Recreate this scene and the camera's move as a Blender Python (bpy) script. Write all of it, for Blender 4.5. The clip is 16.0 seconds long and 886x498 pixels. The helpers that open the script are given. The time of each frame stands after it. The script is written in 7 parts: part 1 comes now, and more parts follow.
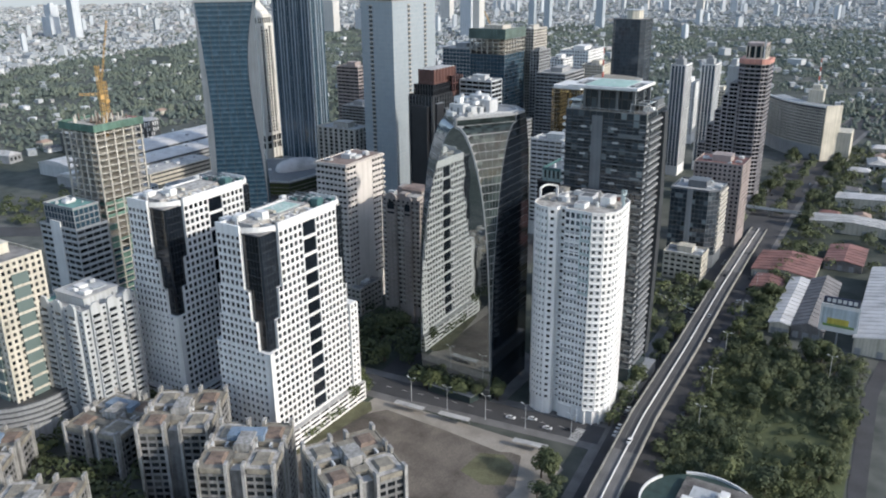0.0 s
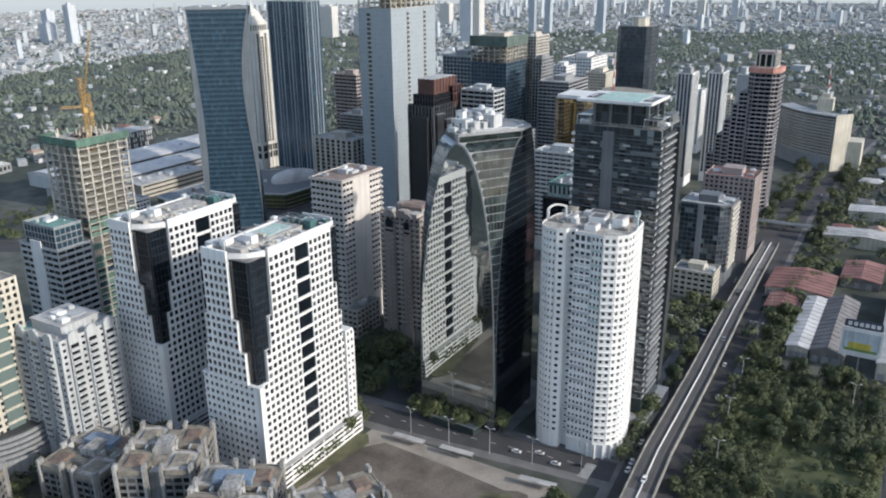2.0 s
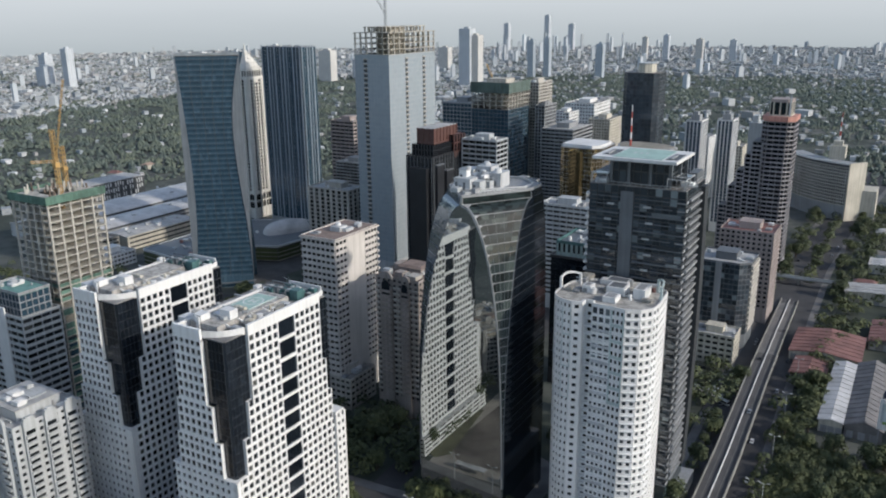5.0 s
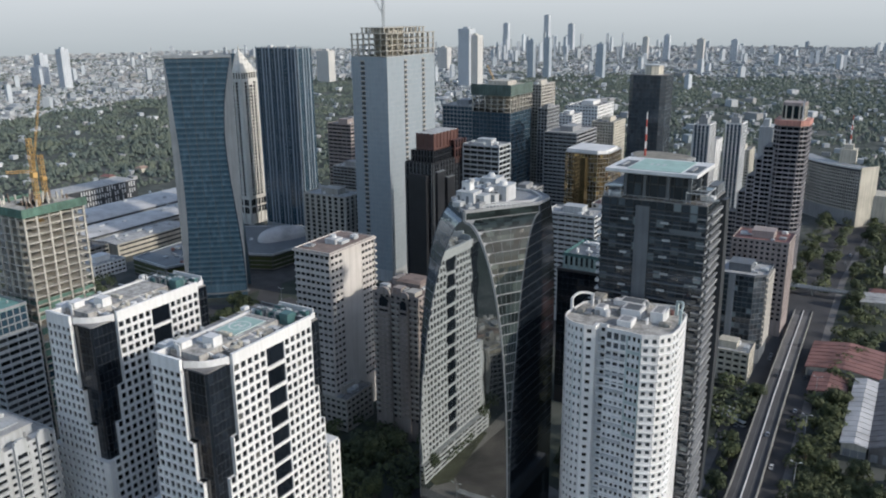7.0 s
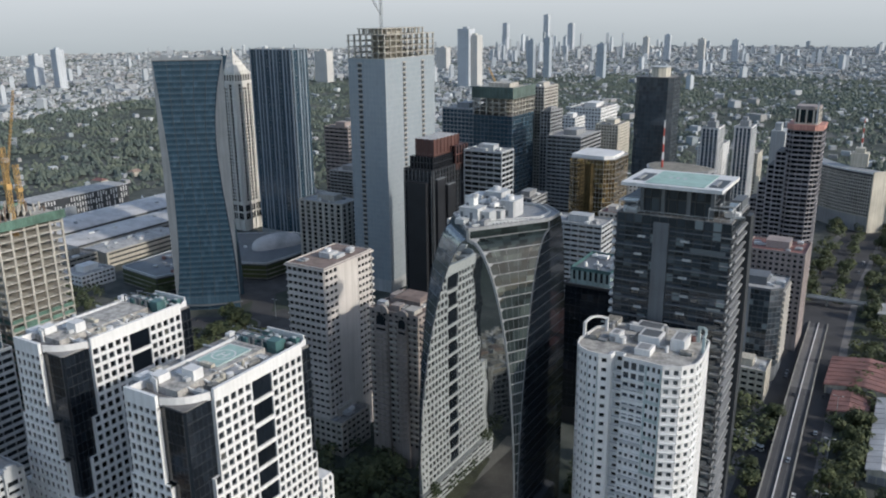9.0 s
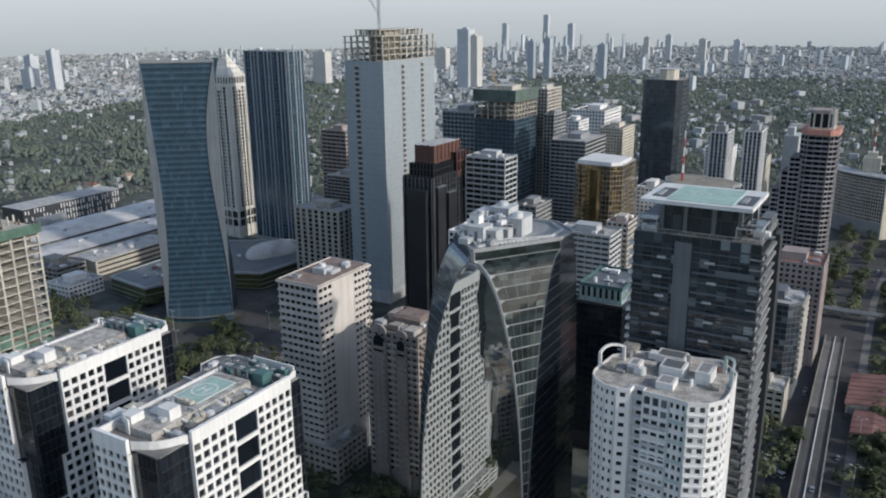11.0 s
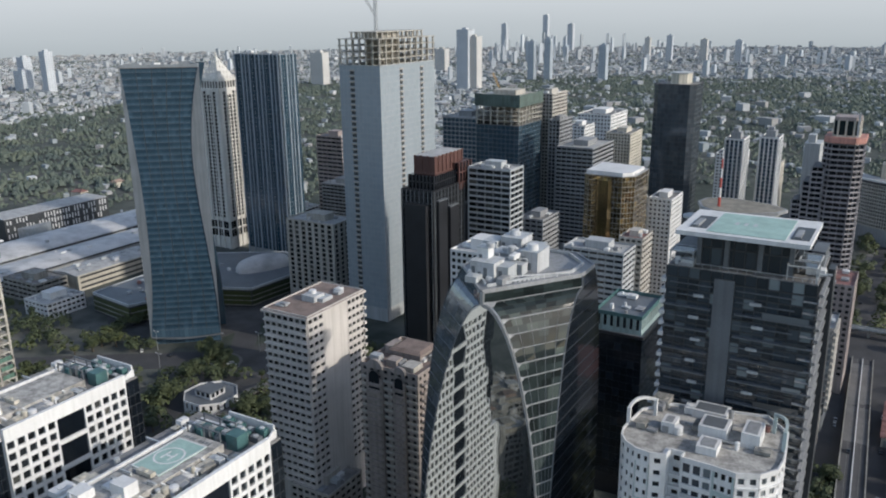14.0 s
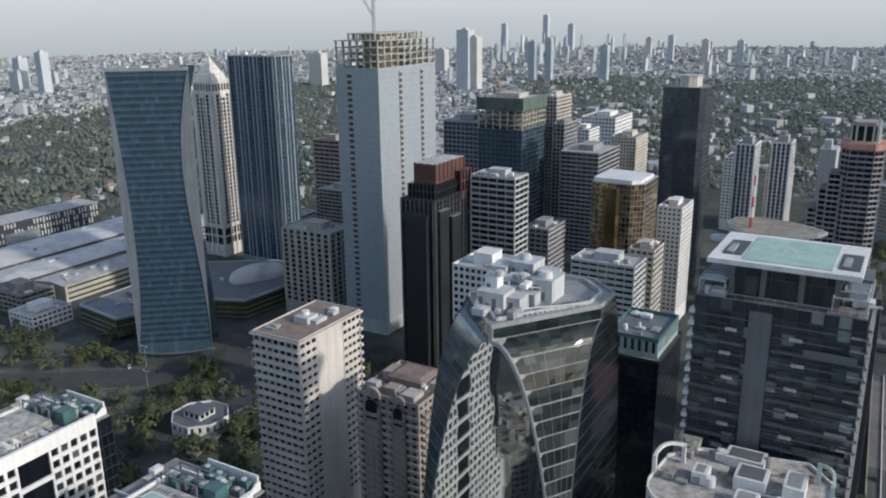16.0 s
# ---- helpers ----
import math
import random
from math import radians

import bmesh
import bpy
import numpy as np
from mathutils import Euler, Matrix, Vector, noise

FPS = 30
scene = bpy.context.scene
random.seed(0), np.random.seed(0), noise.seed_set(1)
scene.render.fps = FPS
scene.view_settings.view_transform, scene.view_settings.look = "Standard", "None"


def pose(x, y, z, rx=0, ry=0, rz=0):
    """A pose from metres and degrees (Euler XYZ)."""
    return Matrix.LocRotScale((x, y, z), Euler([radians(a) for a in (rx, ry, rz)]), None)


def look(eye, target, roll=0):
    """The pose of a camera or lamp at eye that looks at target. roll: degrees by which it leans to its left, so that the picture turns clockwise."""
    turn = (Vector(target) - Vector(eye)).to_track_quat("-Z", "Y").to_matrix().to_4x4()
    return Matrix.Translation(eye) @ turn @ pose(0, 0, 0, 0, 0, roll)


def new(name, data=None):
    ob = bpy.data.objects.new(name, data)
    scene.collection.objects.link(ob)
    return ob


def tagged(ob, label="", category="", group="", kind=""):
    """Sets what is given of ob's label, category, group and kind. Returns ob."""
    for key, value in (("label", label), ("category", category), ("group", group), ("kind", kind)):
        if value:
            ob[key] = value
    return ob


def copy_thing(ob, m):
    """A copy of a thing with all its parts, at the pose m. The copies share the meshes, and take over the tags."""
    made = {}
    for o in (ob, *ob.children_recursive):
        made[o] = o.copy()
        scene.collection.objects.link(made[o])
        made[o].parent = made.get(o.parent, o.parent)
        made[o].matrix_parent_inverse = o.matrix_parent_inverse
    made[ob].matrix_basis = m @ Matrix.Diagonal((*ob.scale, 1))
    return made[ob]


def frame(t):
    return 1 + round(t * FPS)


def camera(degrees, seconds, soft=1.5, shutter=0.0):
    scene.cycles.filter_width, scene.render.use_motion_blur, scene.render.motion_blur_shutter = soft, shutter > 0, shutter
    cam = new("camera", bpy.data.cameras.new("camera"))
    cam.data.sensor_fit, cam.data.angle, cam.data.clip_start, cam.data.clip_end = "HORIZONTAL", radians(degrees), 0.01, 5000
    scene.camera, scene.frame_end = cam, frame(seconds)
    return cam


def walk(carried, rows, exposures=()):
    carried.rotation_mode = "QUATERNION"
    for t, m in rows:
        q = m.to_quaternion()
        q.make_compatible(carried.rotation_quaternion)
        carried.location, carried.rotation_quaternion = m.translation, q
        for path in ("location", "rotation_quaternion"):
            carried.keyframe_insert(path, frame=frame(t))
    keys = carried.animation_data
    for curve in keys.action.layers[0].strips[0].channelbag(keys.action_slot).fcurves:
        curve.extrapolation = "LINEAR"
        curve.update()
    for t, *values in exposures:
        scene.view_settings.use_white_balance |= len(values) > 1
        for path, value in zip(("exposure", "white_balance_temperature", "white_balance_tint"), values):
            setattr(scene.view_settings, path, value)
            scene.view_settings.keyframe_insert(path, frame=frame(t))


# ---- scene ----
cam = camera(57.1, 16.0, soft=2.0)
METRES, EYE, TILT, LEAN, TURN = 200.0, 207.0, 2.0, 0.0, 31.0
ROWS = [
    (0.0, 0.0, 0.0, 0.0, -0.22, -21.5, 0.55),
    (0.5, -0.0009, 0.0305, -0.0005, -0.23, -21.52, 0.55),
    (1.0, -0.0019, 0.0636, -0.0014, -0.24, -21.53, 0.56),
    (1.5, -0.003, 0.094, -0.0021, -0.26, -21.54, 0.57),
    (2.0, -0.004, 0.1259, -0.0019, -0.27, -21.17, 0.57),
    (2.5, -0.0055, 0.1602, -0.0017, -0.27, -19.57, 0.51),
    (3.0, -0.0066, 0.1909, -0.0026, -0.28, -18.43, 0.48),
    (3.5, -0.0076, 0.2235, -0.0034, -0.29, -18.29, 0.49),
    (4.0, -0.0085, 0.2543, -0.0042, -0.32, -18.31, 0.5),
    (6.5, -0.0134, 0.4097, -0.0076, -0.44, -18.33, 0.54),
    (7.0, -0.0145, 0.4402, -0.0082, -0.46, -18.34, 0.54),
    (7.5, -0.0155, 0.4729, -0.0088, -0.48, -18.35, 0.54),
    (8.0, -0.0164, 0.5032, -0.0096, -0.51, -18.35, 0.55),
    (8.5, -0.0174, 0.5359, -0.0103, -0.53, -18.35, 0.55),
    (9.0, -0.0184, 0.566, -0.0109, -0.54, -18.36, 0.56),
    (11.5, -0.0231, 0.7214, -0.0152, -0.62, -18.35, 0.59),
    (12.0, -0.024, 0.7513, -0.0157, -0.64, -18.35, 0.6),
    (12.5, -0.025, 0.7835, -0.0164, -0.66, -18.35, 0.61),
    (13.0, -0.0259, 0.8135, -0.017, -0.67, -18.35, 0.61),
    (13.5, -0.0267, 0.8455, -0.0174, -0.69, -18.36, 0.62),
    (14.0, -0.0276, 0.8755, -0.0181, -0.7, -18.35, 0.63),
    (14.5, -0.0285, 0.9051, -0.0184, -0.71, -18.36, 0.63),
    (15.0, -0.0297, 0.9372, -0.0192, -0.72, -18.36, 0.63),
    (15.5, -0.0305, 0.9671, -0.0199, -0.73, -18.35, 0.64),
    (16.0, -0.0315, 0.9992, -0.0208, -0.74, -18.35, 0.64),
]
walk(cam, [(t, pose(0, 0, EYE, TILT, LEAN, TURN) @ pose(METRES * x, METRES * y, METRES * z, 90 + pitch, roll, yaw)) for t, x, y, z, yaw, pitch, roll in ROWS],
     exposures=[(0.0, 0.60), (1.8, 0.60), (3.2, 0.32), (5.0, 0.21), (12.5, 0.15), (16.0, 0.19)])

# ---- world, sun, exposure ----
world = bpy.data.worlds.new("sky")
scene.world = world
world.use_nodes = True
wn = world.node_tree
sky = wn.nodes.new("ShaderNodeTexSky")
sky.sky_type = "NISHITA"
sky.sun_disc = False
sky.sun_elevation = radians(25)
sky.sun_rotation = radians(85.2)
sky.air_density, sky.dust_density, sky.ozone_density = 1.0, 1.0, 1.5
bg = wn.nodes["Background"]
bg.inputs["Strength"].default_value = 0.167
# thin overcast: the sky's own colour softened towards grey
wash = wn.nodes.new("ShaderNodeHueSaturation")
wash.inputs["Saturation"].default_value = 0.85
wn.links.new(sky.outputs[0], wash.inputs["Color"])
wn.links.new(wash.outputs[0], bg.inputs["Color"])

sun = new("sun", bpy.data.lights.new("sun", "SUN"))
sun.data.energy, sun.data.angle, sun.data.color = 2.5, radians(1.5), (1.0, 0.935, 0.85)
sun.matrix_world = look((900, 75, 420), (0, 0, 0))


# ---- materials ----
def nodes_of(name):
    m = bpy.data.materials.new(name)
    m.use_nodes = True
    nt = m.node_tree
    return m, nt, nt.nodes["Principled BSDF"]


def noise_at(nt, scale, stretch=(1, 1, 1), detail=4.0):
    geo = nt.nodes.new("ShaderNodeNewGeometry")
    mp = nt.nodes.new("ShaderNodeMapping")
    mp.inputs["Scale"].default_value = stretch
    nz = nt.nodes.new("ShaderNodeTexNoise")
    nz.inputs["Scale"].default_value, nz.inputs["Detail"].default_value = scale, detail
    nt.links.new(geo.outputs["Position"], mp.inputs["Vector"])
    nt.links.new(mp.outputs[0], nz.inputs["Vector"])
    return nz, geo


def ramp_between(nt, fac, low, high, c0, c1):
    r = nt.nodes.new("ShaderNodeValToRGB")
    r.color_ramp.elements[0].position, r.color_ramp.elements[1].position = low, high
    r.color_ramp.elements[0].color, r.color_ramp.elements[1].color = (*c0, 1), (*c1, 1)
    nt.links.new(fac, r.inputs[0])
    return r


def mixed(nt, fac, a, b, kind="MIX"):
    mx = nt.nodes.new("ShaderNodeMix")
    mx.data_type, mx.blend_type = "RGBA", kind
    for sock, v in ((mx.inputs[0], fac), (mx.inputs[6], a), (mx.inputs[7], b)):
        if isinstance(v, bpy.types.NodeSocket):
            nt.links.new(v, sock)
        elif isinstance(v, tuple):
            sock.default_value = (*v, 1)
        else:
            sock.default_value = v
    return mx.outputs[2]


def surf(name, col, rough=0.8, var=0.3, scale=0.08, streak=0.25, metal=0.0, island=0.0, rand=0.0, bump=0.15):
    """Painted, cast or rolled surface: large stains, run-off streaks, fine grain."""
    m, nt, p = nodes_of(name)
    big, geo = noise_at(nt, scale)
    dark = tuple(c * (1 - var) for c in col)
    r1 = ramp_between(nt, big.outputs[0], 0.3, 0.62, dark, col)
    fine, _ = noise_at(nt, 1.6, detail=6.0)
    r2 = ramp_between(nt, fine.outputs[0], 0.3, 0.7, (1 - var * 0.7,) * 3, (1, 1, 1))
    c = mixed(nt, 1.0, r1.outputs[0], r2.outputs[0], "MULTIPLY")
    if streak:
        run, _ = noise_at(nt, 1.0, (0.7, 0.7, 0.03))
        r3 = ramp_between(nt, run.outputs[0], 0.42, 0.66, (1, 1, 1), (1 - streak, 1 - streak, 1 - streak * 1.1))
        c = mixed(nt, 1.0, c, r3.outputs[0], "MULTIPLY")
    for amount, src in ((island, geo.outputs["Random Per Island"]), (rand, None)):
        if amount:
            if src is None:
                src = nt.nodes.new("ShaderNodeObjectInfo").outputs["Random"]
            r4 = ramp_between(nt, src, 0.0, 1.0, (1 - amount,) * 3, (1, 1, 1))
            c = mixed(nt, 1.0, c, r4.outputs[0], "MULTIPLY")
    nt.links.new(c, p.inputs["Base Color"])
    p.inputs["Roughness"].default_value, p.inputs["Metallic"].default_value = rough, metal
    if bump:
        b = nt.nodes.new("ShaderNodeBump")
        b.inputs["Strength"].default_value, b.inputs["Distance"].default_value = bump, 0.1
        nt.links.new(fine.outputs[0], b.inputs["Height"])
        nt.links.new(b.outputs[0], p.inputs["Normal"])
    return m


def glass(name, col, rough=0.08, spec=0.7, vary=0.6, metal=0.0, lit=(0.25, 0.24, 0.2)):
    """Coated facade glass; panes differ a little, some with pale blinds behind, some with reflections painted in."""
    m, nt, p = nodes_of(name)
    geo = nt.nodes.new("ShaderNodeNewGeometry")
    info = nt.nodes.new("ShaderNodeObjectInfo")
    add = nt.nodes.new("ShaderNodeMath")
    add.operation = "ADD"
    nt.links.new(geo.outputs["Random Per Island"], add.inputs[0])
    nt.links.new(info.outputs["Random"], add.inputs[1])
    fr = nt.nodes.new("ShaderNodeMath")
    fr.operation = "FRACT"
    nt.links.new(add.outputs[0], fr.inputs[0])
    r = ramp_between(nt, fr.outputs[0], 0.0, 1.0, tuple(c * (1 - vary) for c in col), tuple(c * (1 + vary) for c in col))
    e = r.color_ramp.elements.new(0.86)
    e.color = (*col, 1)
    r.color_ramp.elements[-1].position = 1.0
    r.color_ramp.elements[-1].color = (*lit, 1)
    nt.links.new(r.outputs[0], p.inputs["Base Color"])
    p.inputs["Roughness"].default_value = rough
    p.inputs["Specular IOR Level"].default_value = spec
    p.inputs["Metallic"].default_value = metal
    return m


def scatter(name, cols, rough=0.85):
    """Many small separate pieces, each with one of a few colours."""
    m, nt, p = nodes_of(name)
    geo = nt.nodes.new("ShaderNodeNewGeometry")
    r = nt.nodes.new("ShaderNodeValToRGB")
    r.color_ramp.interpolation = "CONSTANT"
    el = r.color_ramp.elements
    while len(el) < len(cols):
        el.new(0.5)
    for i, c in enumerate(cols):
        el[i].position, el[i].color = i / len(cols), (*c, 1)
    nt.links.new(geo.outputs["Random Per Island"], r.inputs[0])
    fine, _ = noise_at(nt, 0.5)
    r2 = ramp_between(nt, fine.outputs[0], 0.3, 0.7, (0.7, 0.7, 0.7), (1, 1, 1))
    nt.links.new(mixed(nt, 1.0, r.outputs[0], r2.outputs[0], "MULTIPLY"), p.inputs["Base Color"])
    p.inputs["Roughness"].default_value = rough
    return m


def leaves(name, c0, c1):
    m, nt, p = nodes_of(name)
    geo = nt.nodes.new("ShaderNodeNewGeometry")
    info = nt.nodes.new("ShaderNodeObjectInfo")
    r = ramp_between(nt, geo.outputs["Random Per Island"], 0.0, 1.0, c0, c1)
    r2 = ramp_between(nt, info.outputs["Random"], 0.0, 1.0, (0.6, 0.65, 0.6), (1.15, 1.1, 0.9))
    big, _ = noise_at(nt, 0.02)
    r3 = ramp_between(nt, big.outputs[0], 0.35, 0.65, (0.7, 0.75, 0.8), (1.1, 1.05, 0.9))
    c = mixed(nt, 1.0, r.outputs[0], r2.outputs[0], "MULTIPLY")
    nt.links.new(mixed(nt, 1.0, c, r3.outputs[0], "MULTIPLY"), p.inputs["Base Color"])
    p.inputs["Roughness"].default_value = 0.75
    return m


WHITE = surf("white_cladding", (0.80, 0.80, 0.79), 0.55, 0.12, 0.06, 0.12, bump=0.05)
WHITE_PAINT = surf("white_paint", (0.74, 0.74, 0.73), 0.7, 0.15, 0.07, 0.1)
WEATHERED = surf("weathered_white_render", (0.44, 0.435, 0.425), 0.85, 0.4, 0.25, 0.4)
# shade of the walk-up walls is put into this grey; streaks are soiling
WALKSHADE = surf("soiled_grey_render", (0.27, 0.27, 0.27), 0.85, 0.4, 0.25, 0.35)
TEALWASH = surf("pale_teal_wash", (0.52, 0.61, 0.60), 0.75, 0.18, 0.08, 0.2)
DULLWHITE = surf("dull_white_paint", (0.58, 0.59, 0.60), 0.75, 0.22, 0.08, 0.2)
CREAM = surf("cream_render", (0.62, 0.58, 0.49), 0.75, 0.2, 0.07, 0.25)
PEARL = surf("pearl_white_stone", (0.70, 0.68, 0.63), 0.7, 0.15, 0.07, 0.2)
IVORY = surf("ivory_render", (0.64, 0.60, 0.56), 0.75, 0.15, 0.07, 0.15)
BUFF = surf("buff_stone", (0.52, 0.49, 0.44), 0.75, 0.2, 0.07, 0.25)
BROWN = surf("brown_render", (0.39, 0.34, 0.31), 0.8, 0.25, 0.07, 0.25)
PINKISH = surf("pinkish_stone", (0.38, 0.32, 0.30), 0.75, 0.22, 0.06, 0.2)
REDSTONE = surf("dark_red_granite", (0.125, 0.06, 0.05), 0.5, 0.3, 0.1, 0.15)
BLACKSTONE = surf("black_granite", (0.027, 0.029, 0.034), 0.4, 0.3, 0.1, 0.1)
GREY = surf("grey_panel", (0.33, 0.34, 0.35), 0.6, 0.2, 0.06, 0.2)
PALE = surf("pale_grey_panel", (0.50, 0.52, 0.53), 0.55, 0.16, 0.06, 0.2)
BANDSTONE = surf("grey_brown_stone", (0.36, 0.34, 0.35), 0.7)
STEEL = surf("brushed_steel", (0.45, 0.47, 0.49), 0.38, 0.12, 0.2, 0.1, metal=0.7, bump=0.03)
LEDGE = surf("slate_grey_panel", (0.15, 0.165, 0.18), 0.55, 0.2, 0.1, 0.15)
FIN = surf("blue_grey_metal_panel", (0.105, 0.13, 0.155), 0.45, 0.12, 0.1, 0.15)
PALEFIN = surf("pale_grey_metal_panel", (0.165, 0.19, 0.215), 0.5, 0.15, 0.1, 0.2)
STRIPE = surf("blue_grey_fin", (0.33, 0.38, 0.43), 0.4, 0.12, 0.1, 0.1)
DARKFRAME = surf("dark_frame", (0.05, 0.055, 0.06), 0.45, 0.2, 0.2, 0.1, bump=0.03)
CONCRETE = surf("raw_concrete", (0.36, 0.35, 0.32), 0.9, 0.35, 0.1, 0.35)
BARE = surf("fresh_concrete", (0.56, 0.53, 0.47), 0.9, 0.3, 0.15, 0.3)
ROOFING = surf("roof_screed", (0.30, 0.29, 0.28), 0.9, 0.45, 0.18, 0.0)
ROOFPALE = surf("pale_roof_screed", (0.50, 0.50, 0.49), 0.85, 0.35, 0.18, 0.0)
ROOFSTAIN = surf("stained_pale_roof", (0.56, 0.54, 0.50), 0.85, 0.55, 0.35, 0.0)
ROOFTAN = surf("terracotta_roofing", (0.40, 0.29, 0.23), 0.85, 0.3, 0.15, 0.0)
DEEPGREEN = surf("dark_green_roof_coating", (0.034, 0.068, 0.06), 0.8, 0.4, 0.3, 0.0)
PATCHED = surf("patched_brown_roof", (0.25, 0.235, 0.22), 0.95, 0.7, 0.16, 0.0)
BROWNROOF = surf("brown_roof_membrane", (0.27, 0.205, 0.175), 0.9, 0.35, 0.2, 0.0)
DULLTILE = surf("faded_clay_roofing", (0.235, 0.175, 0.14), 0.9, 0.45, 0.4, 0.0)
TANFELT = surf("tan_roof_felt", (0.30, 0.275, 0.225), 0.9, 0.4, 0.35, 0.0)
GREENROOF = surf("green_roof_coating", (0.17, 0.34, 0.31), 0.7, 0.25, 0.3, 0.0)
PADGREEN = surf("helipad_green", (0.36, 0.52, 0.47), 0.7, 0.2, 0.3, 0.0)
TEALMETAL = surf("teal_plant_panels", (0.075, 0.17, 0.17), 0.5, 0.3, 0.3, 0.1)
NETTING = surf("green_safety_netting", (0.17, 0.31, 0.245), 0.85, 0.5, 0.12, 0.3, rand=0.3)
NETDULL = surf("dusty_green_netting", (0.13, 0.18, 0.16), 0.85, 0.4, 0.12, 0.3)
CRANE = surf("crane_yellow", (0.55, 0.34, 0.12), 0.5, 0.2, 0.5, 0.1)
REDWHITE = surf("red_mast_paint", (0.45, 0.08, 0.06), 0.5, 0.2, 0.5, 0.0)
ASPHALT = surf("asphalt", (0.065, 0.065, 0.068), 0.9, 0.3, 0.08, 0.0)
ROADCONC = surf("road_concrete", (0.17, 0.165, 0.16), 0.9, 0.3, 0.1, 0.0)
DECK = surf("flyover_deck", (0.085, 0.083, 0.083), 0.9, 0.25, 0.1, 0.0)
PAVING = surf("paving", (0.19, 0.185, 0.18), 0.9, 0.35, 0.1, 0.0)
SOIL = surf("bare_soil", (0.19, 0.165, 0.14), 0.95, 0.6, 0.06, 0.0, bump=0.5)
PALESOIL = surf("pale_gravel", (0.34, 0.31, 0.27), 0.95, 0.3, 0.1, 0.0)
GRASS = surf("rough_grass", (0.095, 0.115, 0.05), 0.95, 0.45, 0.05, 0.0, bump=0.6)
DRIED = surf("dry_grass", (0.15, 0.15, 0.085), 0.95, 0.5, 0.12, 0.0, bump=0.6)
DARKPAVE = surf("dark_paving", (0.085, 0.085, 0.085), 0.9, 0.4, 0.1, 0.0)
LANE = surf("worn_lane_paint", (0.24, 0.24, 0.23), 0.9, 0.5, 0.5, 0.0)
MARK = surf("road_marking", (0.65, 0.65, 0.62), 0.8, 0.3, 0.5, 0.0)
REDROOF = surf("red_tin_roof", (0.30, 0.15, 0.13), 0.7, 0.4, 0.12, 0.0)
GREYROOF = surf("weathered_tin_roof", (0.24, 0.225, 0.22), 0.65, 0.45, 0.15, 0.0)
WHITEROOF = surf("white_tin_roof", (0.62, 0.61, 0.60), 0.55, 0.35, 0.08, 0.0)
BARK = surf("bark", (0.10, 0.075, 0.05), 0.9, 0.3, 1.0, 0.0)
LEAF = leaves("leaves", (0.042, 0.060, 0.030), (0.096, 0.116, 0.056))
# distance haze is put into this paler, bluer leaf colour
HAZELEAF = leaves("far_leaves", (0.104, 0.132, 0.134), (0.124, 0.152, 0.146))
VINE = leaves("green_wall", (0.03, 0.042, 0.018), (0.075, 0.09, 0.03))
G_BLACK = glass("black_glass", (0.009, 0.013, 0.019), 0.07, 0.6, 0.4, lit=(0.016, 0.022, 0.03))
G_DARK = glass("dark_window_glass", (0.025, 0.03, 0.035), 0.1, 0.6, 0.7, lit=(0.10, 0.10, 0.09))
G_BLUE = glass("blue_curtain_glass", (0.025, 0.056, 0.086), 0.08, 0.8, 0.22, lit=(0.038, 0.076, 0.115))
G_SPAN = glass("blue_spandrel_glass", (0.055, 0.10, 0.14), 0.12, 0.8, 0.18, lit=(0.075, 0.125, 0.165))
G_TEAL = glass("teal_curtain_glass", (0.031, 0.064, 0.092), 0.08, 0.8, 0.25, lit=(0.05, 0.085, 0.115))
G_MIRROR = glass("mirror_glass", (0.42, 0.45, 0.45), 0.02, 1.0, 0.05, metal=0.95, lit=(0.54, 0.58, 0.58))
G_SMOKE = glass("smoked_glass", (0.02, 0.03, 0.033), 0.05, 0.2, 0.3, metal=0.0, lit=(0.045, 0.06, 0.058))
G_PALEGREY = glass("grey_balcony_glass", (0.10, 0.115, 0.125), 0.12, 0.6, 0.6, lit=(0.26, 0.28, 0.28))
G_BEVEL = glass("grey_green_bevel_glass", (0.030, 0.042, 0.042), 0.05, 0.25, 0.7, lit=(0.08, 0.10, 0.09))
G_SIDE = glass("slate_blue_glass", (0.09, 0.11, 0.13), 0.08, 0.6, 0.3, metal=0.35, lit=(0.13, 0.15, 0.17))
G_PALE = glass("pale_green_glass", (0.16, 0.21, 0.20), 0.12, 0.7, 0.3, lit=(0.3, 0.33, 0.3))
# blue-grey and gold: the spread of pane tones paints in patchy reflections
G_BALC = glass("blue_grey_glass", (0.045, 0.06, 0.075), 0.08, 0.9, 0.6, lit=(0.24, 0.28, 0.29))
G_GOLD = glass("gold_glass", (0.38, 0.28, 0.14), 0.05, 0.9, 0.75, metal=0.75, lit=(0.7, 0.5, 0.2))
G_GREY = glass("grey_tower_glass", (0.31, 0.355, 0.385), 0.32, 0.5, 0.08, metal=0.05, lit=(0.28, 0.33, 0.36))
# far walls and panes: the haze of distance is mixed into their colours
HAZEHOUSE = scatter("far_house_walls", [(0.42, 0.45, 0.47), (0.36, 0.39, 0.41), (0.48, 0.50, 0.51), (0.33, 0.36, 0.38), (0.38, 0.38, 0.38), (0.60, 0.62, 0.63), (0.34, 0.34, 0.33), (0.31, 0.35, 0.37)])
HAZETOWER = surf("far_tower_walls", (0.56, 0.60, 0.63), 0.8, 0.1, 0.02, 0.0, rand=0.3, bump=0)
HAZEPALE = surf("far_pale_wall", (0.55, 0.58, 0.61), 0.8, 0.1, 0.02, 0.0)
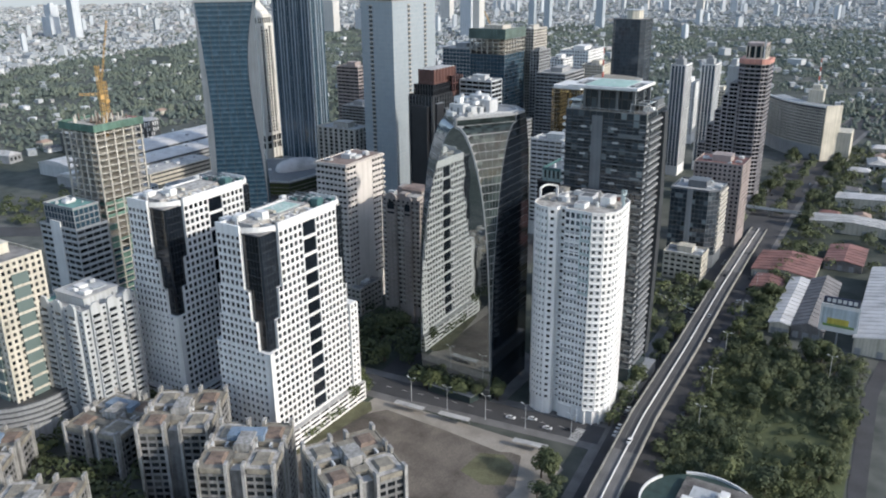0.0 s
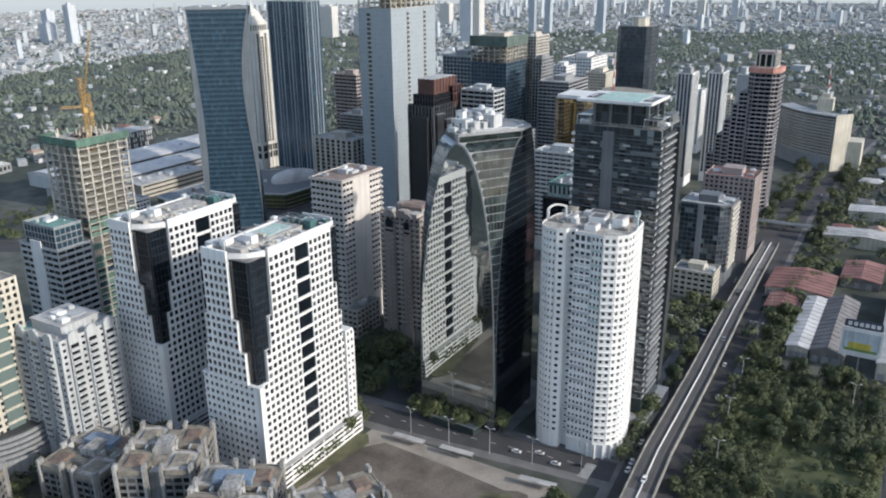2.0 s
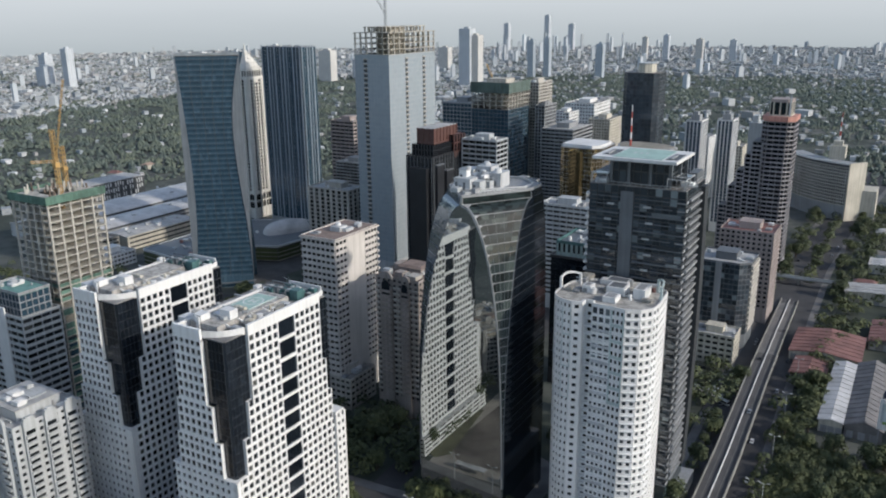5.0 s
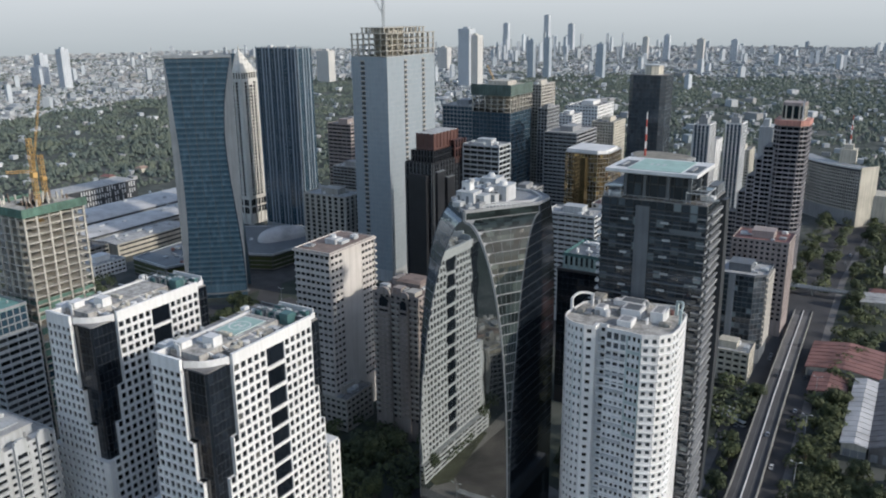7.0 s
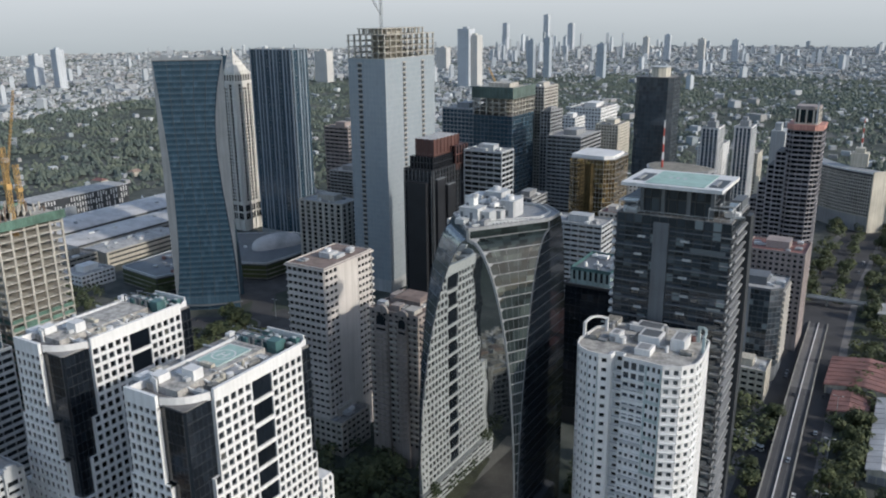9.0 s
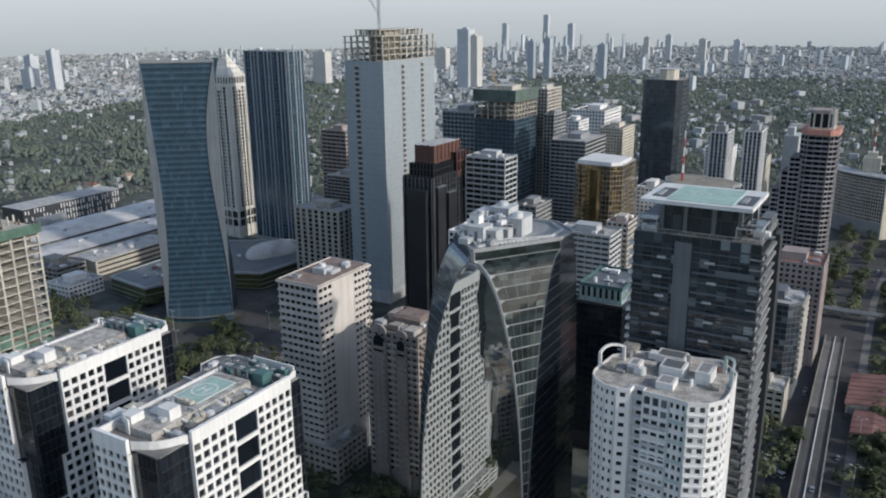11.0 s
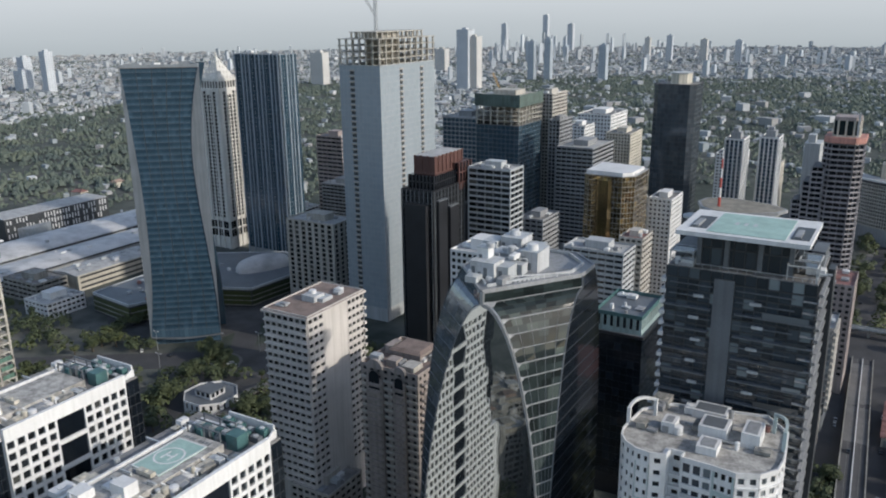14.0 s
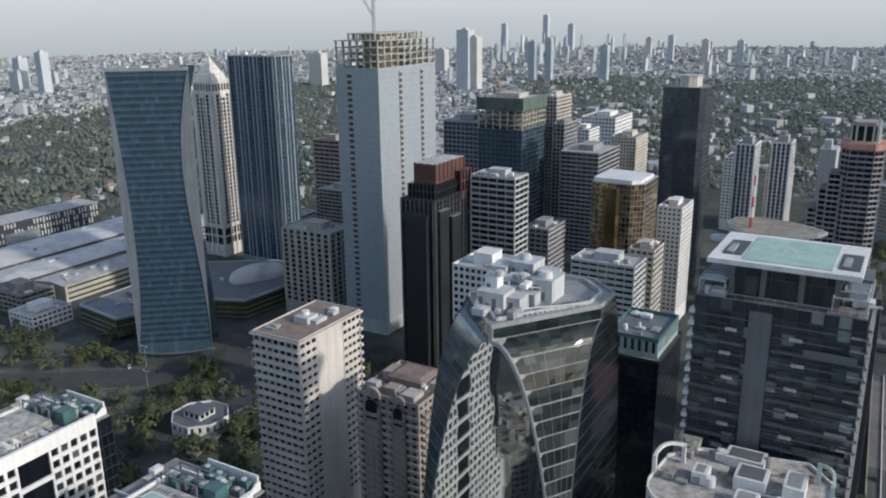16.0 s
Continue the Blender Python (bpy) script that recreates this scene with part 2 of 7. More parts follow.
HAZECREAM = surf("far_cream_wall", (0.60, 0.58, 0.54), 0.8, 0.1, 0.02, 0.0)
HAZEGREY = surf("far_grey_wall", (0.42, 0.47, 0.51), 0.8, 0.1, 0.02, 0.0)
HAZEPANE = glass("far_pane", (0.34, 0.38, 0.42), 0.4, 0.3, 0.2, lit=(0.45, 0.48, 0.5))


# ---- building kit ----
GROUND = -10.0
TALL = set()
PANES = {}
COUNT = {"panes": 0}
PANE_LIMIT = 3500


class Thing:
    """One top-level thing: an Empty at its base, and meshes under it, in world measures until done()."""

    def __init__(self, name, label, category, x, y, z=0.0, group=""):
        self.root = new(name)
        self.root.location = (x, y, z)
        self.o = (x, y, z)
        tagged(self.root, label, category, group)
        self.acc = {}
        self.panes = []
        self.low = False
        self.rnd = random.Random(int(x * 7 + y * 13))

    def raw(self, key, mat, verts, faces, label=""):
        v, f, _, _ = self.acc.setdefault(key, ([], [], mat, label))
        n = len(v)
        v.extend(verts)
        f.extend([tuple(i + n for i in q) for q in faces])

    def prism(self, key, mat, poly, z0, z1, top=None, label=""):
        top = top or poly
        n = len(poly)
        verts = [(x, y, z0) for x, y in poly] + [(x, y, z1) for x, y in top]
        faces = [(i, (i + 1) % n, n + (i + 1) % n, n + i) for i in range(n)] + [tuple(range(n))[::-1], tuple(range(n, 2 * n))]
        self.raw(key, mat, verts, faces, label)

    def box(self, key, mat, x0, y0, z0, x1, y1, z1, label=""):
        self.prism(key, mat, [(x0, y0), (x1, y0), (x1, y1), (x0, y1)], z0, z1, label=label)

    def obox(self, key, mat, a, b, s0, s1, z0, z1, o0, o1, label=""):
        """A box along a-b from s0 to s1 metres, between the heights, from o0 to o1 metres outwards (to the right of a-b)."""
        dx, dy = b[0] - a[0], b[1] - a[1]
        n = math.hypot(dx, dy)
        ux, uy = dx / n, dy / n
        q = [(a[0] + ux * s + uy * o, a[1] + uy * s - ux * o) for s, o in ((s0, o1), (s1, o1), (s1, o0), (s0, o0))]
        self.prism(key, mat, q, z0, z1, label=label)

    def cyl(self, key, mat, x, y, z0, z1, r, r1=None, n=14, label=""):
        r1 = r if r1 is None else r1
        ring = [(math.cos(i * math.tau / n), math.sin(i * math.tau / n)) for i in range(n)]
        self.prism(key, mat, [(x + r * c, y + r * s) for c, s in ring], z0, z1, [(x + r1 * c, y + r1 * s) for c, s in ring], label)

    def bar(self, key, mat, p, q, w, label=""):
        p, q = Vector(p), Vector(q)
        d = (q - p).normalized()
        u = d.cross(Vector((0, 0, 1)) if abs(d.z) < 0.95 else Vector((1, 0, 0))).normalized() * w / 2
        v = d.cross(u).normalized() * w / 2
        vs = [tuple(e + s * u + t * v) for e in (p, q) for s, t in ((-1, -1), (1, -1), (1, 1), (-1, 1))]
        self.raw(key, mat, vs, [(0, 1, 2, 3), (7, 6, 5, 4), (0, 4, 5, 1), (1, 5, 6, 2), (2, 6, 7, 3), (3, 7, 4, 0)], label)

    def truss(self, key, mat, p, q, w, step, label=""):
        """A lattice boom of square section."""
        p, q = Vector(p), Vector(q)
        d = q - p
        n = max(2, int(d.length / step))
        u = d.normalized().cross(Vector((0, 0, 1)) if abs(d.normalized().z) < 0.95 else Vector((1, 0, 0))).normalized() * w / 2
        v = d.normalized().cross(u).normalized() * w / 2
        off = [-u - v, u - v, u + v, -u + v]
        for o in off:
            self.bar(key, mat, p + o, q + o, w * 0.16, label)
        for i in range(n):
            for k in range(4):
                self.bar(key, mat, p + d * i / n + off[k], p + d * (i + 1) / n + off[(k + 1) % 4], w * 0.1)

    def pane(self, mat, a, b, s0, s1, z0, z1, off):
        self.panes.append((mat, a, b, s0, s1, z0, z1, off))

    def plate(self, key, mat, a, b, n, nf, nb, fh, bw, half, sill, z0, out, ext):
        """One plate pierced by nf x nb openings, with reveals, standing out metres proud of a-b."""
        ux, uy = (b[0] - a[0]) / n, (b[1] - a[1]) / n
        ss, zz = [0.0, half], []
        for j in range(nb):
            ss += [(j + 1) * bw - half, (j + 1) * bw + half if j < nb - 1 else n + ext]
        for i in range(nf):
            zz += [z0 + i * fh, z0 + i * fh + sill]
        zz.append(z0 + nf * fh)
        ns, nz = len(ss), len(zz)
        vs = [(a[0] + ux * t + uy * o, a[1] + uy * t - ux * o, z) for o in (out, -0.08) for z in zz for t in ss]
        solid = lambda i, j: 0 <= i < nz - 1 and 0 <= j < ns - 1 and not (i % 2 == 1 and j % 2 == 1)
        idx = lambda o, i, j: (o * nz + i) * ns + j
        fs = []
        for i in range(nz - 1):
            for j in range(ns - 1):
                if not solid(i, j):
                    continue
                fs.append((idx(0, i, j), idx(0, i, j + 1), idx(0, i + 1, j + 1), idx(0, i + 1, j)))
                for di, dj, p, q in ((0, -1, (i + 1, j), (i, j)), (0, 1, (i, j + 1), (i + 1, j + 1)), (-1, 0, (i, j), (i, j + 1)), (1, 0, (i + 1, j + 1), (i + 1, j))):
                    if not solid(i + di, j + dj):
                        fs.append((idx(0, *q), idx(0, *p), idx(1, *p), idx(1, *q)))
        self.raw(key, mat, vs, fs)

    def facade(self, a, b, z0, z1, fh, bay, mat, pier=0.35, span=0.4, out=0.4, pmat=None, key="facade", win=None, corner=True, sub=1):
        """Real piers and spandrels standing proud of the core along a-b; win: the glass of the panes in the openings."""
        key = key + "#" + str(len(self.acc))
        n = math.hypot(b[0] - a[0], b[1] - a[1])
        nf, nb = max(1, round((z1 - z0) / fh)), max(1, round(n / bay))
        fh, bw = (z1 - z0) / nf, n / nb
        ext = out - 0.01 if corner else 0.0
        if span and pier:
            self.plate(key, mat, a, b, n, nf, nb, fh, bw, pier * bw / 2, span * fh, z0, out, ext)
        elif span:
            for i in range(nf):
                self.obox(key, mat, a, b, 0, n + ext, z0 + i * fh, z0 + (i + span) * fh, -0.1, out)
        elif pier:
            pm, pk = (mat, key) if pmat is None else (pmat, "piers" + key[6:])
            for j in range(nb + 1):
                self.obox(pk, pm, a, b, max(j * bw - pier * bw / 2, 0.0), min(j * bw + pier * bw / 2, n), z0, z1, -0.1, out + 0.03)
        if win is not None:
            for i in range(nf):
                for j in range(nb):
                    for k in range(sub):
                        s0 = (j + pier / 2) * bw + (1 - pier) * bw * k / sub + 0.04
                        s1 = (j + pier / 2) * bw + (1 - pier) * bw * (k + 1) / sub - 0.04
                        self.pane(win, a, b, s0, s1, z0 + (i + span) * fh + 0.04, z0 + (i + 1) * fh - 0.04, 0.03)

    def wrap(self, poly, z0, z1, fh, bay, mat, **kw):
        for i, a in enumerate(poly):
            self.facade(a, poly[(i + 1) % len(poly)], z0, z1, fh, bay, mat, **kw)

    def parapet(self, poly, z, h, mat, t=0.35, out=0.45):
        """One mitred ring round the roof."""
        n, outer, inner = len(poly), [], []
        for i, p in enumerate(poly):
            a, b = poly[i - 1], poly[(i + 1) % n]
            d0, d1 = math.dist(a, p), math.dist(p, b)
            n0 = ((p[1] - a[1]) / d0, (a[0] - p[0]) / d0)
            n1 = ((b[1] - p[1]) / d1, (p[0] - b[0]) / d1)
            k = 1 / max(0.3, 1 + n0[0] * n1[0] + n0[1] * n1[1])
            m = ((n0[0] + n1[0]) * k, (n0[1] + n1[1]) * k)
            outer.append((p[0] + m[0] * out, p[1] + m[1] * out))
            inner.append((p[0] + m[0] * (out - t), p[1] + m[1] * (out - t)))
        vs = [(x, y, c) for ring, c in ((outer, z - 0.2), (outer, z + h), (inner, z + h), (inner, z - 0.2)) for x, y in ring]
        fs = [(r * n + i, r * n + (i + 1) % n, (r + 1) % 4 * n + (i + 1) % n, (r + 1) % 4 * n + i) for r in range(4) for i in range(n)]
        self.raw("parapet#%d" % len(self.acc), mat, vs, fs)

    def plant(self, x0, y0, x1, y1, z, n, mats=(WHITE_PAINT, PALE, GREY)):
        """Air handlers, tanks, ducts and pipes that clutter a roof, each its own part."""
        r = self.rnd
        for i in range(n):
            x, y = r.uniform(x0, x1), r.uniform(y0, y1)
            w, l, h = r.uniform(0.8, 2.6), r.uniform(0.8, 2.8), r.uniform(0.7, 2.2)
            m = r.choice(mats)
            k = "roof_unit#%d" % i
            t = r.random()
            if t < 0.2:
                self.cyl(k, m, x, y, z, z + h * 1.3, w * 0.5)
                self.cyl(k, m, x, y, z + h * 1.3, z + h * 1.45, w * 0.5, w * 0.1)
            elif t < 0.45:
                k = "duct#%d" % i
                self.bar(k, PALE, (x, y, z + 0.8), (x + r.choice((-1, 1)) * l * 2.2, y, z + 0.8), 0.5)
                self.bar(k, PALE, (x, y, z), (x, y, z + 1.0), 0.5)
            else:
                self.box(k, m, x - w, y - l, z + 0.25, x + w, y + l, z + h)
                self.cyl(k, m, x, y, z + h, z + h + 0.25, min(w, l) * 0.7, n=10)
                for sx in (-0.8, 0.8):
                    self.box(k, m, x + sx * w - 0.1, y - l * 0.8, z, x + sx * w + 0.1, y + l * 0.8, z + 0.25)

    def found(self):
        """A tall building of the district stands on the ground level: what starts at the datum reaches down to it."""
        down = lambda z: GROUND if z == 0.0 else z
        for v, _, _, _ in self.acc.values():
            v[:] = [(x, y, down(z)) for x, y, z in v]
        self.o = (self.o[0], self.o[1], GROUND)
        self.root.location = self.o
        TALL.add(self.root.name)

    def done(self, limit=0):
        if max(q[2] for v, _, _, _ in self.acc.values() for q in v) > 40 and (self.o[0] or self.o[1]) and self.o[1] < 1300 and not self.low:
            self.found()
        ox, oy, oz = self.o
        rest = {}
        order = sorted(range(len(self.panes)), key=lambda i: -self.panes[i][5])
        for rank, i in enumerate(order):
            mat, a, b, s0, s1, z0, z1, off = self.panes[i]
            dx, dy = b[0] - a[0], b[1] - a[1]
            n = math.hypot(dx, dy)
            ux, uy = dx / n, dy / n
            w, h = round(s1 - s0, 2), round(z1 - z0, 2)
            if rank < limit and COUNT["panes"] < PANE_LIMIT:
                COUNT["panes"] += 1
                k = (w, h, mat.name)
                if k not in PANES:
                    me = bpy.data.meshes.new("window")
                    x = w / 2
                    vs = [(-x, 0, 0), (x, 0, 0), (x, 0, h), (-x, 0, h), (-x, 0.05, 0), (x, 0.05, 0), (x, 0.05, h), (-x, 0.05, h)]
                    me.from_pydata(vs, [], [(0, 1, 2, 3), (0, 4, 5, 1), (1, 5, 6, 2), (2, 6, 7, 3), (3, 7, 4, 0)])
                    me.materials.append(mat)
                    PANES[k] = me
                ob = new("window", PANES[k])
                ob.parent = self.root
                c = (s0 + s1) / 2
                ob.matrix_basis = Matrix.Translation((a[0] + ux * c + uy * off - ox, a[1] + uy * c - ux * off - oy, z0 - oz)) @ Matrix.Rotation(math.atan2(uy, ux), 4, "Z")
            else:
                v, f = rest.setdefault(mat.name, ([], []))
                t0, t1 = off + self.rnd.uniform(-0.012, 0.012), off + self.rnd.uniform(-0.012, 0.012)
                t2 = off + self.rnd.uniform(-0.012, 0.012)
                q = len(v)
                for s, z, o in ((s0, z0, t0), (s1, z0, t1), (s1, z1, t2), (s0, z1, t2 + t0 - t1)):
                    v.append((a[0] + ux * s + uy * o, a[1] + uy * s - ux * o, z))
                f.append((q, q + 1, q + 2, q + 3))
        for nm, (v, f) in rest.items():
            self.acc["glazing#" + nm] = (v, f, bpy.data.materials[nm], "")
        made = {}
        for key, (v, f, mat, label) in sorted(self.acc.items(), key=lambda e: "@" in e[0]):
            name = key.split("@")[0].split("#")[0]
            if name.endswith("_glass") or name in ("side_fin", "flank_blade", "bevel_rib", "edge_rib") or name == "roof" and len(f) > 20:
                seen, where = {}, []
                for q in v:
                    where.append(seen.setdefault(tuple(round(c, 3) for c in q), len(seen)))
                v, f = list(seen), [tuple(where[i] for i in q) for q in f]
            me = bpy.data.meshes.new(name)
            me.from_pydata([(x - ox, y - oy, z - oz) for x, y, z in v], [], f)
            me.materials.append(mat)
            me.update()
            ob = made[key] = new(name, me)
            ob.parent = made[key.split("@")[1]] if "@" in key else self.root
            if label:
                tagged(ob, label)
            if name == "front_glass":
                me.polygons.foreach_set("use_smooth", [True] * len(me.polygons))
            if name in ("glazing", "curtain_panes", "spandrel_panes", "slot_column", "slot_sill", "bare_column", "column_tier", "balcony_gap", "netting"):
                tagged(ob, kind="stuff")
        self.acc, self.panes = {}, []
        return self.root


def rect(x0, y0, x1, y1):
    return [(x0, y0), (x1, y0), (x1, y1), (x0, y1)]


def grow(poly, d):
    cx, cy = sum(p[0] for p in poly) / len(poly), sum(p[1] for p in poly) / len(poly)
    return [(x + (d if x > cx else -d), y + (d if y > cy else -d)) for x, y in poly]


def tower(name, label, x1, y0, wx, ly, h, fh, bay, wall, win, core=None, z0=0.0, pier=0.35, span=0.4, out=0.4, roof=ROOFING,
          top=1.2, units=10, house=None, limit=0, pmat=None, category="building", sub=1, poly=None, keep=False, group=""):
    """A block on a footprint with proud facade grid, roof slab, parapet, roof house and roof clutter."""
    poly = poly or rect(x1 - wx, y0, x1, y0 + ly)
    xs, ys = [p[0] for p in poly], [p[1] for p in poly]
    ax, bx, ay, by = min(xs), max(xs), min(ys), max(ys)
    th = Thing(name, label, category, (ax + bx) / 2, (ay + by) / 2, group=group)
    th.prism("core", core or win, poly, 0, h - 0.4)
    th.wrap(poly, z0, h, fh, bay, wall, pier=pier, span=span, out=out, win=win, pmat=pmat, sub=sub)
    th.prism("roof", roof, poly, h - 0.4, h + 0.1)
    th.parapet(poly, h, top, wall)
    if house is None:
        house = min(5.0, 0.12 * min(wx, ly) + 2.0)
    if house:
        cx, cy, hw, hl = (ax + bx) / 2, (ay + by) / 2, (bx - ax) * 0.2, (by - ay) * 0.22
        th.box("roof_house", wall, cx - hw, cy - hl, h + 0.1, cx + hw, cy + hl, h + house)
        th.box("roof_house", roof, cx - hw - 0.3, cy - hl - 0.3, h + house, cx + hw + 0.3, cy + hl + 0.3, h + house + 0.3)
    if units:
        th.plant(ax + 2.5, ay + 2.5, bx - 2.5, by - 2.5, h + 0.1, units)
    if keep:
        return th
    return th.done(limit)


def piece(name, mat, verts, faces, label="", category="", kind="", group="", at=(0, 0, 0)):
    me = bpy.data.meshes.new(name)
    me.from_pydata(verts, [], faces)
    me.materials.append(mat)
    me.update()
    ob = new(name, me)
    ob.location = at
    return tagged(ob, label, category, group, kind)


def slab(name, mat, poly, z0, z1, label="", category="", kind="structure"):
    n = len(poly)
    vs = [(x, y, z0) for x, y in poly] + [(x, y, z1) for x, y in poly]
    fs = [(i, (i + 1) % n, n + (i + 1) % n, n + i) for i in range(n)] + [tuple(range(n))[::-1], tuple(range(n, 2 * n))]
    return piece(name, mat, vs, fs, label, category, kind)


# ---- ground, roads, lots ----
def ground_sheet():
    m, nt, p = nodes_of("ground")
    big, _ = noise_at(nt, 0.004, detail=8.0)
    r1 = ramp_between(nt, big.outputs[0], 0.42, 0.6, (0.04, 0.052, 0.042), (0.10, 0.105, 0.10))
    cells, _ = noise_at(nt, 0.06, detail=6.0)
    r2 = ramp_between(nt, cells.outputs[0], 0.35, 0.65, (0.55, 0.6, 0.55), (1.25, 1.2, 1.15))
    nt.links.new(mixed(nt, 1.0, r1.outputs[0], r2.outputs[0], "MULTIPLY"), p.inputs["Base Color"])
    p.inputs["Roughness"].default_value = 0.95
    s = 9000
    piece("ground", m, [(-s, -s, 0), (s, -s, 0), (s, s, 0), (-s, s, 0)], [(0, 1, 2, 3)], "mixed built-up ground with grass and paving", "ground", "structure")


ground_sheet()


def strip(name, mat, pts, w, z0, z1, label, category="road"):
    """A road slab of width w along a line of (x, y)."""
    left, right = [], []
    for i, (x, y) in enumerate(pts):
        a, b = pts[max(i - 1, 0)], pts[min(i + 1, len(pts) - 1)]
        dx, dy = b[0] - a[0], b[1] - a[1]
        n = math.hypot(dx, dy)
        left.append((x - dy / n * w / 2, y + dx / n * w / 2))
        right.append((x + dy / n * w / 2, y - dx / n * w / 2))
    return slab(name, mat, right + left[::-1], z0, z1, label, category)


AVENUE = [(-72, 40), (-85, 264), (-97.5, 424), (-103, 632), (-105, 760), (-94, 1000), (-60, 1400)]
strip("pavement", PAVING, [(x, y) for x, y in AVENUE], 40, 0.0, 0.12, "grey paved verges along the avenue", "pavement")
strip("road", ASPHALT, AVENUE, 31, 0.02, 0.16, "grey asphalt avenue running beside and under the flyover")
strip("pavement", PAVING, [(-420, 296), (-300, 303), (-212, 308), (-107, 318)], 26, 0.0, 0.13, "grey paved kerbs along the cross street", "pavement")
strip("road", ASPHALT, [(-420, 296), (-300, 303), (-212, 308), (-107, 318)], 15, 0.02, 0.17, "dark asphalt cross street between tower plots")
strip("road", ASPHALT, [(-225, 320), (-232, 430), (-240, 520), (-262, 640), (-290, 900)], 13, 0.02, 0.165, "dark asphalt street between the towers")
strip("road", ASPHALT, [(-700, 330), (-560, 410), (-470, 470), (-430, 500), (-380, 540)], 24, 0.02, 0.17, "wide asphalt road through the roundabout")
strip("road", ASPHALT, [(-430, 330), (-425, 400), (-440, 480), (-500, 560), (-560, 640)], 16, 0.02, 0.175, "curving asphalt side road past the glass tower")
strip("road", ASPHALT, [(10, 250), (-2, 330), (-4, 420), (2, 480)], 7, 0.02, 0.16, "narrow asphalt lane beside the overgrown lot")
slab("ground_lot", PALESOIL, [(-222, 210), (-118, 205), (-112, 285), (-125, 296), (-218, 296)], 0.0, 0.10, "pale gravel edge of the vacant building lot", "ground")
slab("ground_soil", SOIL, [(-214, 216), (-128, 214), (-124, 262), (-132, 285), (-205, 289), (-216, 276)], 0.0, 0.22, "bare brown earth of a vacant building lot", "ground")
slab("ground_patch", DRIED, [(-150, 262), (-137, 258), (-129, 262), (-131, 276), (-139, 282), (-149, 278)], 0.0, 0.24, "dry grass patch on the vacant lot", "ground")
slab("ground_patch", PALESOIL, [(-206, 288), (-170, 286), (-142, 283), (-131, 288), (-140, 291), (-200, 293)], 0.0, 0.25, "pale trodden gravel track on the vacant lot", "ground")
slab("ground_patch", DRIED, [(-224, 236), (-219, 236), (-212, 284), (-217, 290), (-222, 288)], 0.0, 0.26, "dry grass strip along the lot wall", "ground")
slab("ground_meadow", GRASS, [(-76, 300), (-6, 305), (-8, 410), (-30, 440), (-76, 462)], 0.0, 0.2, "rough green grass of an overgrown lot", "ground")
slab("plaza", PAVING, [(-212, 325), (-160, 325), (-158, 372), (-212, 392)], 0.0, 0.2, "grey stone plaza round the mirrored tower", "pavement")
slab("plaza", DARKPAVE, [(-474, 440), (-436, 450), (-396, 452), (-384, 500), (-446, 516)], 0.0, 0.19, "dark asphalt parking court beside the roundabout", "pavement")
slab("plaza", DARKPAVE, [(-545, 470), (-480, 505), (-470, 560), (-520, 640), (-610, 620), (-620, 520)], 0.0, 0.2, "grey paved forecourt of the blue glass tower", "pavement")


for i in range(24):
    x = -330 + i * 9.2
    y = float(np.interp(x, [-420, -300, -212, -107], [296, 303, 308, 318]))
    slab("road_marking", MARK, rect(x, y - 0.12, x + 3.2, y + 0.12), 0.17, 0.19, "white painted lane dash", "marking")
for i in range(9):
    slab("road_marking", MARK, rect(-119.5, 312 + i * 1.3 - 4, -115, 312.6 + i * 1.3 - 4), 0.17, 0.19, "white painted crossing stripe", "marking")


